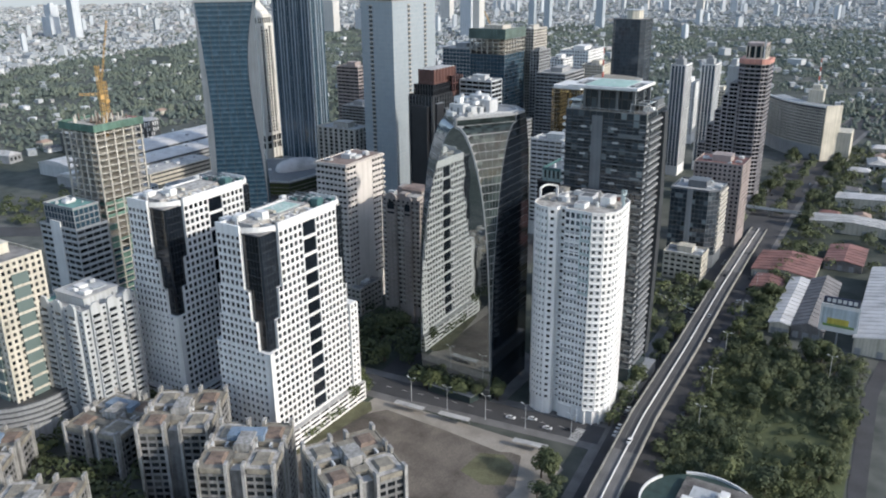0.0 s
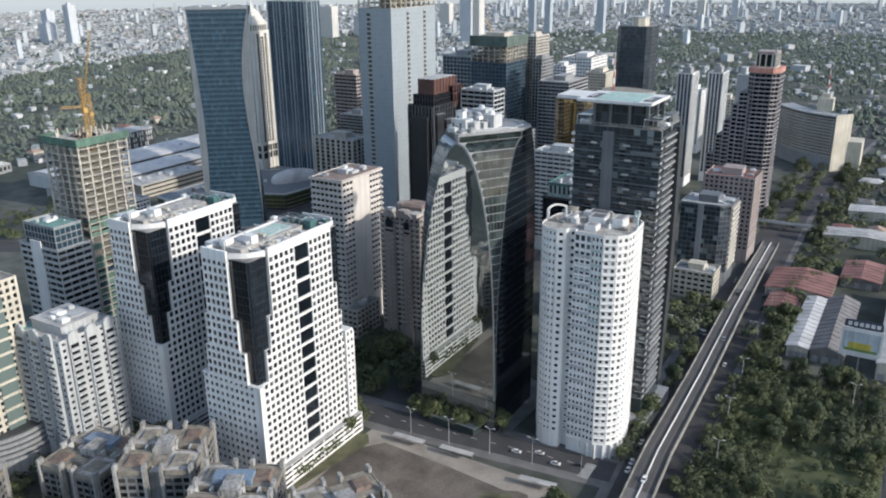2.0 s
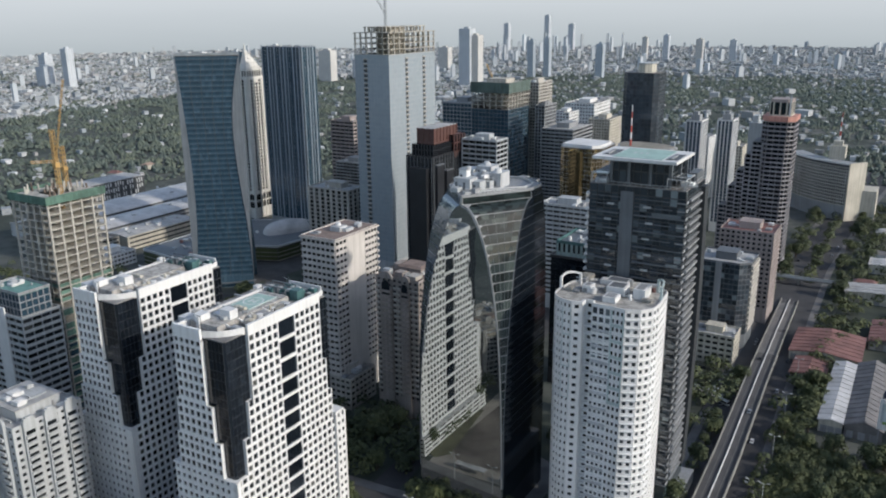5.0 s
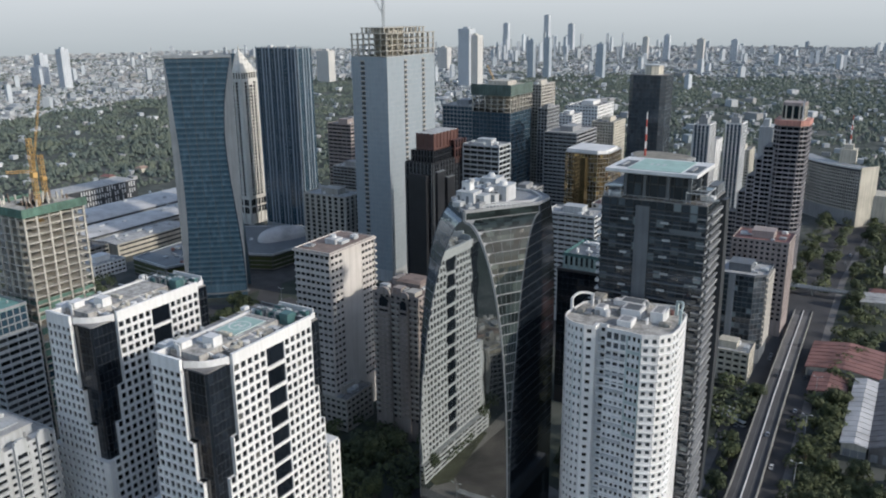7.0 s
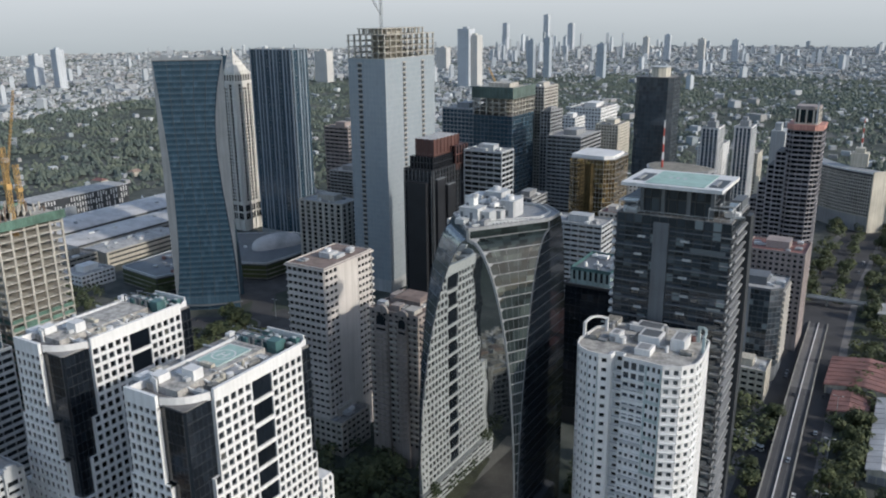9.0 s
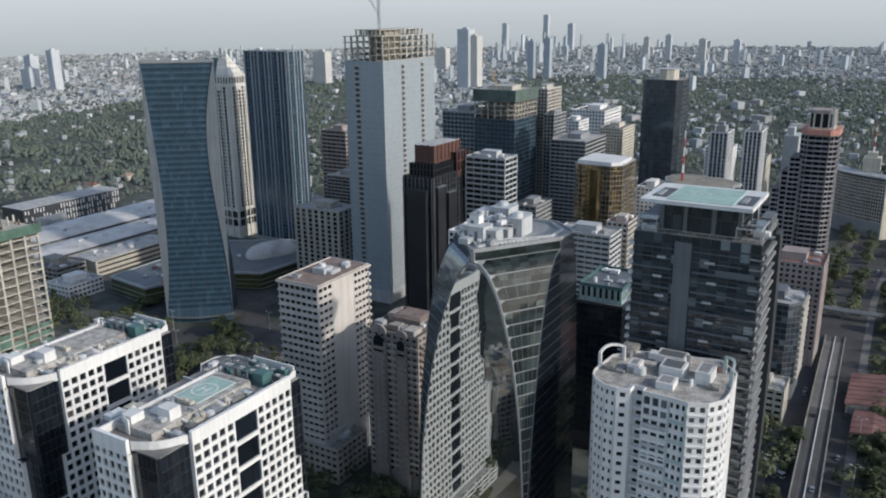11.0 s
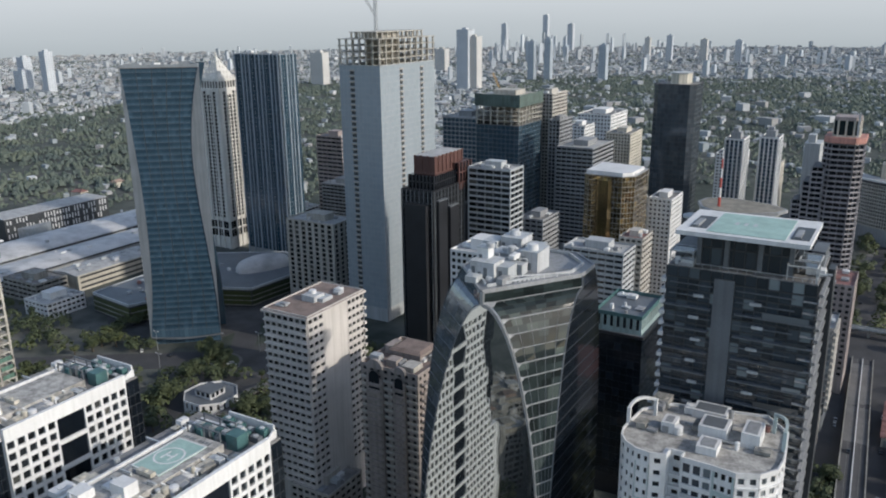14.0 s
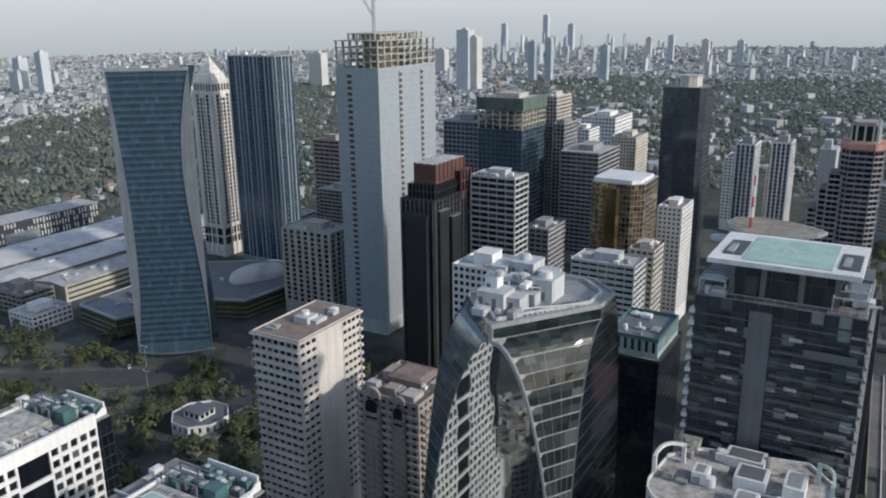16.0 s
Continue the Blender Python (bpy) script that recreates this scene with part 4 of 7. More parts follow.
# ---- the white rounded apartment tower ----
def rounded_tower():
    th = Thing("apartment_tower", "white rounded apartment tower with small windows and roof crown arches", "building", -131, 343)
    H = 103.0

    def arc(cx, cy, r, a0, a1, n):
        return [(cx + r * math.cos(radians(a0 + (a1 - a0) * i / n)), cy + r * math.sin(radians(a0 + (a1 - a0) * i / n))) for i in range(n + 1)]

    left = arc(-140.5, 332.5, 9.2, 180, 296, 5)
    right = arc(-121.0, 334, 10.2, 246, 370, 4)
    back = [(-112, 350), (-118, 357), (-142, 352), (-148.5, 345)]
    poly = left + [(-136.2, 327.6), (-132.6, 327.6), (-132.6, 325.0)] + right + back
    th.low = True
    th.prism("core", WHITE, poly, 0, H)
    n, fh, nl = len(poly), 3.2, len(left)
    for i in range(n):
        a, b = poly[i], poly[(i + 1) % n]
        d = math.hypot(b[0] - a[0], b[1] - a[1])
        if d < 1.5:
            continue
        if i == nl + 2:
            # front bay: deep openings with balconies between white posts
            th.facade(a, b, 7, H - 22, fh, 1.9, WHITE, 0.42, 0.40, 0.4, win=G_BALC, corner=False)
            for k in range(3):
                z = H - 21.6 + k * 7.2
                th.facade(a, b, z, z + 6.8, 6.8, 2.5, WHITE, 0.26, 0.16, 0.4, win=G_BALC, corner=False)
                th.obox("bay_sill#%d" % k, WHITE, a, b, 0, d, z + 3.3, z + 4.3, 0.1, 0.6)
        elif i == nl + 3:
            th.facade(a, b, 7, H - 0.5, fh, d / 3, WHITE, 0.40, 0.50, 0.35, win=G_DARK, corner=False)
            th.facade(a, b, H - 38, H - 0.5, fh * 2, d, TEALWASH, 0.22, 0.2, 0.42, corner=False)
        elif i in (nl + 4, nl + 5, nl + 6):
            # sunny flank: paired windows under projecting ledges
            th.facade(a, b, 7, H - 0.5, fh, d / max(1, round(d / 2.6)), WHITE, 0.46, 0.50, 0.3, win=G_PALEGREY, corner=False)
            for k in range(int((H - 7) / fh)):
                th.obox("ledge#%d_%d" % (i, k), WHITE, a, b, 0.1, d - 0.1, 7.1 + k * fh, 7.5 + k * fh, 0.3, 0.75)
        else:
            nb = max(1, round(d / (2.2 if i in (2, 3) else 3.0)))
            th.facade(a, b, 7, H - 0.5, fh, d / nb, WHITE, 0.56, 0.56, 0.28, win=G_DARK, corner=False)
            if i == 3:
                for k in range(3):
                    th.facade(a, b, H - 13 - k * 13, H - 2.5 - k * 13, 10.5, d, TEALWASH, 0.12, 0.04, 0.34, corner=False)
    # corner pier and balconies of the recess and of the front bay
    th.box("pier_wall", WHITE, -137.4, 325.0, 0, -136.2, 328.2, H + 0.6)
    a, b = poly[nl + 2], poly[nl + 3]
    for i in range(29):
        z = 7 + i * fh
        th.box("balcony#%d" % i, WHITE, -136.1, 326.4, z, -132.7, 327.6, z + 0.95)
        th.obox("bay_rail#%d" % i, DULLWHITE if i % 2 else WHITE, a, b, 0.2, math.dist(a, b) - 0.2, z, z + (1.0 if i % 2 else 0.5), 0.42, 0.95)
    th.prism("roof", ROOFSTAIN, poly, H, H + 0.3)
    for i in range(n):
        a, b = poly[i], poly[(i + 1) % n]
        th.obox("parapet", WHITE_PAINT, a, b, 0, math.dist(a, b) + 0.05, H - 0.4, H + 1.0, -0.1, 0.3)
    # open arches of the crown
    for k, (cx, cy, r, a0, a1, h) in enumerate(((-140.5, 336, 9.0, 118, 182, 5.0), (-121, 342, 9.4, -8, 52, 5.4))):
        ring = arc(cx, cy, r, a0, a1, 8)
        for j in range(8):
            th.bar("crown_arch#%d" % k, (WHITE_PAINT, TEALWASH)[k], (*ring[j], H + h + math.sin(math.pi * j / 8)), (*ring[j + 1], H + h + math.sin(math.pi * (j + 1) / 8)), 0.7)
        for j in (0, 8):
            th.bar("crown_arch#%d" % k, (WHITE_PAINT, TEALWASH)[k], (*ring[j], H), (*ring[j], H + h + 0.3), 0.9)
    for k, (x0, y0, x1, y1, h) in enumerate(((-141, 336, -137.5, 341, 3.2), (-132, 338, -125, 345, 3.6), (-121.5, 338, -117, 346, 4.2), (-136, 348, -127, 354, 2.6), (-130.5, 329.5, -125.5, 335.5, 2.4))):
        th.box("roof_house#%d" % k, WHITE_PAINT, x0, y0, H + 0.3, x1, y1, H + h)
        # inset grey plate paints the shaded inside of an open-topped frame
        th.box("roof_house_top#%d" % k, LEDGE if k % 2 else GREY, x0 + 0.8, y0 + 0.8, H + h, x1 - 0.8, y1 - 0.8, H + h + 0.12)
    th.plant(-146, 334, -114, 352, H + 0.3, 20, (WHITE_PAINT, GREY, REDROOF, CONCRETE))
    # pillared foot
    for k, p in enumerate(arc(-120.5, 334, 10.4, 240, 360, 6)):
        th.cyl("pillar#%d" % k, WHITE_PAINT, p[0], p[1], 0, 7, 0.6)
    th.done(290).location.x += 0.4


rounded_tower()


# ---- the dark residential tower with the roof helipad ----
def helipad_tower():
    th = Thing("residential_tower", "dark grey glass residential tower with white balconies and a rooftop helipad", "building", -135, 390)
    H = 138.0
    poly = rect(-153, 374, -113, 404)
    th.prism("core", G_SMOKE, poly, 0, H)
    a, b, c, d = poly
    th.facade(a, b, 6, H, 3.35, 3.0, DARKFRAME, 0.07, 0.12, 0.25, win=G_BALC, sub=1)
    th.facade(b, c, 6, H, 3.35, 3.0, DARKFRAME, 0.10, 0.14, 0.3, win=G_BALC)
    th.facade(d, a, 6, H, 3.35, 3.0, DARKFRAME, 0.10, 0.14, 0.3, win=G_BALC)
    th.box("spine", LEDGE, -139.5, 373.2, 0, -134, 374, H - 2, "grey spine wall")
    for i in range(39):
        z = 6 + i * 3.35
        # floor ledges on the front, balconies at both front corners
        th.box("ledge#%d" % i, LEDGE, -152, 373.5, z - 0.15, -140, 374, z + 0.12)
        th.box("ledge#%d" % i, LEDGE, -133.5, 373.5, z - 0.15, -118, 374, z + 0.12)
        w = 3.0 if i % 3 else 4.2
        th.box("balcony#%d" % i, GREY, -116.0, 373.0, z - 0.2, -112.2, 376.5, z + 0.1)
        th.box("balcony#%d" % i, PALE, -112.4, 373.0, z, -112.2, 376.5, z + 0.9)
        th.box("balcony#%db" % i, WHITE_PAINT, -154.4, 373.0, z - 0.2, -153, 373 + w, z + 0.95)
        th.box("balcony#%dc" % i, GREY, -113, 379, z - 0.2, -111.8, 397, z + (0.75 if i % 3 else 0.1))
        if i % 2:
            th.box("balcony#%dd" % i, PALE, -146.4 + (i * 7) % 4 * 0.5, 372.7, z, -143.6 + (i * 7) % 4 * 0.5, 373.4, z + 0.8)
            th.box("balcony#%de" % i, PALE, -130 + (i * 5) % 4 * 0.5, 372.7, z, -127 + (i * 5) % 4 * 0.5, 373.4, z + 0.8)
    th.prism("roof", ROOFING, poly, H, H + 0.4)
    for p, q in ((a, b), (b, c), (c, d), (d, a)):
        n = math.dist(p, q)
        for j in range(int(n / 2.4) + 1):
            th.obox("railing", PALE, p, q, min(j * 2.4, n - 0.1), min(j * 2.4, n - 0.1) + 0.12, H + 0.3, H + 1.5, -0.4, -0.28)
        th.obox("railing", PALE, p, q, 0, n, H + 1.4, H + 1.55, -0.4, -0.25)
    # set-back penthouse under the helipad deck
    pent = rect(-145, 377, -120, 399)
    th.prism("penthouse", G_SMOKE, pent, H, 149)
    th.wrap(pent, H + 0.4, 149, 4.8, 3.0, DARKFRAME, pier=0.1, span=0.1, out=0.25, win=G_BALC)
    for k, (x, y) in enumerate(((-145.6, 376.6), (-138, 376.4), (-129, 376.4), (-121, 376.6), (-119.8, 386), (-119.8, 396))):
        th.box("column#%d" % k, LEDGE, x, y - 0.6, H, x + 1.3, y + 0.5, 149)
    deck = [(-149, 364), (-115, 364), (-115, 391), (-149, 391)]
    th.prism("helipad_deck", WHITE_PAINT, deck, 150.2, 151.4, label="white overhanging helipad deck")
    th.prism("deck_beams", GREY, grow(deck, -5), 149, 150.2)
    th.box("pad", PADGREEN, -141.2, 366.0, 151.4, -121.4, 388.5, 151.6, "pale green landing pad")
    for k, (x, y) in enumerate(((-146.6, 369), (-120.4, 368))):
        th.box("deck_well#%d" % k, DARKFRAME, x, y, 151.38, x + 4.6, y + 14, 151.52)
        th.box("deck_vent#%d@deck_well#%d" % (k, k), GREY, x + 0.8, y + 1, 151.5, x + 2.4, y + 9, 152.0)
    for k, (x, dy) in enumerate(((-136, 0), (-133.6, 0), (-131.2, 0))):
        th.box("pad_letter#%d@pad" % k, PALE, x, 376, 151.61, x + 1.0, 379, 151.65)
    # leaf-shaped roof canopy on posts behind the deck
    leaf = [(-138, 396.5), (-128.5, 403), (-126.5, 408), (-131, 412.5), (-138, 415.5), (-146, 417), (-152, 414), (-153.5, 408), (-151, 401), (-146, 396)]
    th.prism("canopy", GREY, leaf, 149.0, 150.0, label="leaf-shaped grey canopy rim")
    th.prism("canopy_top@canopy", TANFELT, [(x + (-141 - x) * 0.07, y + (406 - y) * 0.07) for x, y in leaf], 150.0, 150.12, label="stained tan canopy roof")
    for j, (x, y) in enumerate(((-147, 400), (-138, 399), (-131, 404), (-140, 412), (-148, 410))):
        th.cyl("canopy_post#%d@canopy" % j, GREY, x, y, H + 0.4, 149.0, 0.4, n=8)
    th.cyl("canopy_ring", PALE, -153.5, 404, 145.5, 146.2, 3.4, n=20)
    for j in range(6):
        th.cyl("mast#%d" % j, REDWHITE if j % 2 == 0 else WHITE_PAINT, -146, 403, 150 + j * 3.0, 153 + j * 3.0, 0.45 - j * 0.05, n=8)
    for k, (x0, x1, y0, y1) in enumerate(((-152.6, -146.2, 374.6, 381), (-121, -113.6, 374.6, 380), (-119, -113.6, 381.5, 389))):
        for i, (x, y) in enumerate(((x0, y0), (x1, y0), (x1, y1), (x0, y1))):
            th.bar("pergola_post#%d%d" % (k, i), PALE, (x, y, H + 0.4), (x, y, H + 4.4), 0.3)
        for i, (p, q) in enumerate((((x0, y0), (x1, y0)), ((x1, y0), (x1, y1)), ((x1, y1), (x0, y1)), ((x0, y1), (x0, y0)))):
            th.bar("pergola_beam#%d%d" % (k, i), PALE, (*p, H + 4.4), (*q, H + 4.4), 0.35)
        th.box("pergola_glass#%d" % k, G_PALEGREY, x0 + 0.3, y0 + 0.3, H + 4.3, x1 - 0.3, y1 - 0.3, H + 4.42)
    for i in range(0, 38, 2):
        z = 6 + i * 3.35
        th.box("deep_ledge#%d" % i, LEDGE, -153.4, 372.6, z - 0.25, -140, 374, z + 0.15)
        th.box("deep_ledge#%db" % i, LEDGE, -133.4, 372.6, z - 0.25, -112.8, 374, z + 0.15)
        w = (9, 6, 12, 5)[i // 2 % 4]
        th.box("balcony_glass#%d" % i, G_PALEGREY, -114 - w, 372.7, z + 0.2, -114, 372.85, z + (1.9 if w > 8 else 1.2))
    # side terraces
    th.box("terrace", LEDGE, -152.5, 380, H + 0.4, -146.5, 399, H + 4.5)
    th.box("terrace#b", LEDGE, -117, 392, H + 0.4, -113.5, 403, H + 4.5)
    th.plant(-152, 375, -147, 377.5, H + 0.4, 4)
    th.plant(-116.5, 378, -114, 391, H + 0.4, 5)
    # black curved flank blade
    for j in range(24):
        z0, z1 = 4 + j * 5.5, 4 + (j + 1) * 5.5
        o = lambda z: 1.2 + 1.4 * math.sin(z / 136 * 2.6)
        th.prism("flank_blade", DARKFRAME, [(-113, 398), (-113 + o(z0), 398), (-113 + o(z0), 404), (-113, 404)], z0, z1, [(-113, 398), (-113 + o(z1), 398), (-113 + o(z1), 404), (-113, 404)])
    th.box("podium", GREY, -156, 366, 0, -108, 408, -3)
    th.done(300)


helipad_tower()


# ---- towers of the middle distance ----
def white_block():
    th = tower("apartment_block", "white apartment block with rows of dark windows and a tan roof", -303, 389, 23, 39, 88, 3.65, 3.3, IVORY, None, core=IVORY, pier=0.0, span=0.0, roof=BROWNROOF, units=0, house=0, keep=True)
    for a, b, s0, s1, bay in (((-326, 389), (-303, 389), 0, 23, 3.3), ((-303, 389), (-303, 428), 0, 10, 3.3), ((-303, 389), (-303, 428), 27, 39, 3.0), ((-326, 428), (-326, 389), 0, 39, 3.3)):
        d = math.dist(a, b)
        lerp = lambda s: (a[0] + (b[0] - a[0]) * s / d, a[1] + (b[1] - a[1]) * s / d)
        th.facade(lerp(s0), lerp(s1), 8, 87, 3.6, bay, IVORY, 0.24, 0.52, 0.5, win=G_DARK, corner=False)
    th.obox("blank_wall", IVORY, (-303, 389), (-303, 428), 10.2, 26.8, 8, 88, 0, 0.42)
    for i in range(22):
        th.box("ledge#%d" % i, IVORY, -302.6, 427, 8 + i * 3.6, -301.4, 428.4, 9.2 + i * 3.6)
        th.box("sill_band#%d" % i, IVORY, -326.5, 388.0, 8.1 + i * 3.6, -303.2, 388.6, 8.7 + i * 3.6)
    # projecting eave, small roof house, dark clerestory under the eave
    th.box("eave", IVORY, -327.2, 387.8, 87.6, -301.8, 429.2, 88.5)
    th.box("flat_roof", BROWNROOF, -326.8, 388.2, 88.5, -302.2, 428.8, 88.7, "flat tan-brown roof")
    th.box("roof_house", DULLWHITE, -318, 404, 88.7, -311, 411, 91.4)
    th.cyl("roof_tank", WHITE_PAINT, -315, 408, 91.4, 93.0, 1.6)
    th.box("roof_house#b", PALE, -311, 406, 88.7, -308, 413, 90.3)
    th.plant(-324, 392, -306, 426, 88.7, 5)
    th.done(300)


white_block()


def gabled_tower():
    th = tower("apartment_tower", "brown apartment tower with arched gables and stacked balconies", -254, 396, 27, 30, 70, 3.2, 3.4, BROWN, G_DARK, core=BROWN, pier=0.5, span=0.45, out=0.35, roof=BROWNROOF, units=8, house=0, keep=True)
    for k, (cx, w) in enumerate(((-274, 8.0), (-262, 6.0))):
        th.box("bay#%d" % k, BROWN, cx - w / 2, 394.4, 0, cx + w / 2, 395.7, 66)
        pts = [(cx + w / 2 * math.cos(math.pi * i / 10), 70 + w / 2 * math.sin(math.pi * i / 10)) for i in range(11)]
        vs = [(x, y, z) for y in (394.6, 396.0) for x, z in pts]
        th.raw("gable#%d" % k, BROWN, vs, [tuple(range(11)), tuple(range(21, 10, -1))] + [(i, i + 11, i + 12, i + 1) for i in range(10)] + [(0, 10, 21, 11)])
        pts = [(cx + w / 3 * math.cos(math.pi * i / 10), 66.5 + w / 3 * math.sin(math.pi * i / 10)) for i in range(11)] + [(cx - w / 3, 61), (cx + w / 3, 61)]
        th.raw("arch_window#%d@gable#%d" % (k, k), G_DARK, [(x, 394.35, z) for x, z in pts], [tuple(range(13))])
        for i in range(19):
            th.box("balcony#%d%d" % (k, i), BROWN, cx - w / 2 + 0.5, 393.4, 5 + i * 3.2, cx + w / 2 - 0.5, 394.5, 6.1 + i * 3.2)
    for i in range(20):
        z = 4 + i * 3.2
        for k, (y0, y1) in enumerate(((398, 404), (407, 413), (416, 424))):
            th.box("side_balcony#%d_%d" % (i, k), BROWN, -253.6, y0, z, -252.0, y1, z + 1.1)
        th.box("front_ledge#%d" % i, BUFF, -281, 394.9, z, -278.3, 395.7, z + 0.9)
        th.box("front_ledge#%d_b" % i, BUFF, -269.8, 394.9, z, -265.2, 395.7, z + 0.9)
        th.box("front_ledge#%d_c" % i, BUFF, -258.8, 394.9, z, -254, 395.7, z + 0.9)
    th.box("upper_house", BROWN, -274, 408, 70, -260, 420, 73.5)
    th.prism("upper_roof", BROWNROOF, rect(-275, 407, -259, 421), 73.5, 74.6, rect(-273, 409, -261, 419), "low tan-brown roof")
    for k, (x0, y0, x1, y1, h) in enumerate(((-271, 399, -266, 404, 3.0), (-263, 398, -257, 405, 2.2), (-279, 410, -275.5, 418, 3.6), (-258, 411, -255.5, 420, 2.6))):
        th.box("roof_house#%d" % k, (BROWN, BUFF)[k % 2], x0, y0, 70.1, x1, y1, 70.1 + h)
    th.box("water_tank", PALE, -279, 399, 70.2, -274.5, 402.5, 73.6, "pale blue water tank")
    th.done(200)


gabled_tower()
tower("annex_block", "low buff annex block between the towers", -283, 372, 20, 22, 17, 3.6, 3.6, BUFF, G_DARK, pier=0.3, span=0.5, units=6)


def unfinished_glass_tower():
    th = tower("skyscraper", "tall grey glass skyscraper topped by bare concrete floors under construction", -414, 608, 34, 71, 174, 3.9, 3.0, PALE, G_GREY, pier=0.03, span=0.035, out=0.08, units=0, house=0, top=0.3, roof=BARE, keep=True)
    # columns of open slots
    for a, b, s in (((-448, 608), (-414, 608), 9.0), ((-414, 608), (-414, 679), 24.0), ((-414, 608), (-414, 679), 51.0)):
        for i in range(43):
            th.obox("slot_column#%d" % s, DARKFRAME, a, b, s, s + 3.6, 4 + i * 3.9, 6.3 + i * 3.9, 0.0, 0.16)
            th.obox("slot_sill#%d" % s, BARE, a, b, s - 0.2, s + 3.8, 6.3 + i * 3.9, 7.3 + i * 3.9, 0.0, 0.8)
    z = 174
    for f in range(5):
        inset = 0 if f < 4 else 6
        p = rect(-448 + inset, 608 + inset, -414 - inset, 679 - inset)
        th.prism("bare_slab#%d" % f, BARE, grow(p, 0.6), z + 3.9, z + 4.4)
        for i in range(7):
            for j in range(10):
                if i in (0, 6) or j in (0, 9):
                    x, y = p[0][0] + 0.6 + i * (p[1][0] - p[0][0] - 1.2) / 6, p[0][1] + 0.6 + j * (p[2][1] - p[0][1] - 1.2) / 9
                    th.box("bare_column#%d" % f, BARE, x - 0.5, y - 0.5, z, x + 0.5, y + 0.5, z + 3.95)
        z += 4.4
    th.box("lift_core", BARE, -438, 625, 174, -424, 648, z - 0.4)
    th.truss("crane_mast", PALE, (-430, 628, z), (-430, 628, z + 34), 1.6, 2.4, "tower crane mast")
    th.truss("crane_jib", PALE, (-430, 628, z + 10), (-450, 620, z + 46), 1.2, 2.4, "raised crane jib")
    th.done()


unfinished_glass_tower()


def bowed_tower():
    """Blue glass tower: two bowed edges, grey side panels that swell towards the middle."""
    th = Thing("skyscraper", "blue glass skyscraper with bowed edges and pale grey side fins", "building", -525, 522)
    a, b = Vector((-535, 494)), Vector((-496, 525))
    u = (b - a).normalized()
    v = Vector((-u.y, u.x))
    n, H = 44, 178.0
    W = (b - a).length

    def edges(t):
        """Glass left, glass right, outer left and outer right of the front at the height share t."""
        lo, ro = 1.2, 48.3 + 1.6 * t
        return (lo + 0.3 + 5.4 * math.sin(math.pi * t ** 0.75), ro - 0.3 - 8.4 * math.sin(math.pi * t ** 1.7), lo, ro)

    def at(s, d, z):
        p = a + u * s + v * d
        return (p.x, p.y, z)

    for i in range(n):
        t0, t1 = i / n, (i + 1) / n
        e0, e1 = edges(t0), edges(t1)
        m = 15
        for j in range(m):
            q = [at(e[0] + (e[1] - e[0]) * k / m, th.rnd.uniform(-0.02, 0.02), H * t) for e, t, k in ((e0, t0, j), (e0, t0, j + 1), (e1, t1, j + 1), (e1, t1, j))]
            th.raw("curtain_panes", G_BLUE, q, [(0, 1, 2, 3)])
            # paler spandrel glass at the foot of each storey
            em = edges(t0 + (t1 - t0) * 0.36)
            tm = t0 + (t1 - t0) * 0.36
            q = [at(e[0] + (e[1] - e[0]) * k / m, -0.09, H * t) for e, t, k in ((e0, t0, j + 0.04), (e0, t0, j + 0.96), (em, tm, j + 0.96), (em, tm, j + 0.04))]
            th.raw("spandrel_panes", G_SPAN, q, [(0, 1, 2, 3)])
        s0, s1 = e0[0], e0[1]
        p0, p1 = Vector(at(s0, -0.12, H * t0)), Vector(at(s1, -0.12, H * t0))
        th.bar("transom#%d" % i, FIN, p0, p1, 0.2)
        for key, (r0, r1, f0, f1) in (("side_fin#a", (e0[2], e0[0], e1[2], e1[0])), ("side_fin#b", (e0[1], e0[3], e1[1], e1[3]))):
            q = [at(r0, -0.7, H * t0), at(r1, -0.7, H * t0), at(f1, -0.7, H * t1), at(f0, -0.7, H * t1)]
            o = 9.0 if key == "side_fin#b" else 0.0
            w = [at(r0 - o, 30, H * t0), at(r1 - o, 30, H * t0), at(f1 - o, 30, H * t1), at(f0 - o, 30, H * t1)]
            th.raw(key, PALEFIN, q + w, [(0, 1, 2, 3), (1, 5, 6, 2), (5, 4, 7, 6), (4, 0, 3, 7)], "pale grey metal fin")
        q = [at(e0[1], 30, H * t0), at(e0[0], 30, H * t0), at(e1[0], 30, H * t1), at(e1[1], 30, H * t1)]
        th.raw("rear_glass", G_BLUE, q, [(0, 1, 2, 3)])
    for j in range(3, 15, 3):
        for i in range(0, n, 4):
            t0, t1 = i / n, (i + 4) / n
            e0, e1 = edges(t0), edges(t1)
            th.bar("mullion#%d" % j, DARKFRAME, at(e0[0] + (e0[1] - e0[0]) * j / 15, -0.1, H * t0), at(e1[0] + (e1[1] - e1[0]) * j / 15, -0.1, H * t1), 0.24)
    e = edges(1.0)
    top = [at(e[2], -0.7, 0)[:2], at(e[3], -0.7, 0)[:2], at(e[3] - 9.0, 30, 0)[:2], at(e[2], 30, 0)[:2]]
    th.prism("roof", ROOFING, top, H - 1.5, H - 1.0)
    for i in range(4):
        p, q = top[i], top[(i + 1) % 4]
        th.obox("parapet", STEEL, p, q, 0, math.dist(p, q), H - 1.2, H + 0.8, -0.4, 0.0)
    th.plant(-538, 512, -520, 532, H - 1.0, 12)
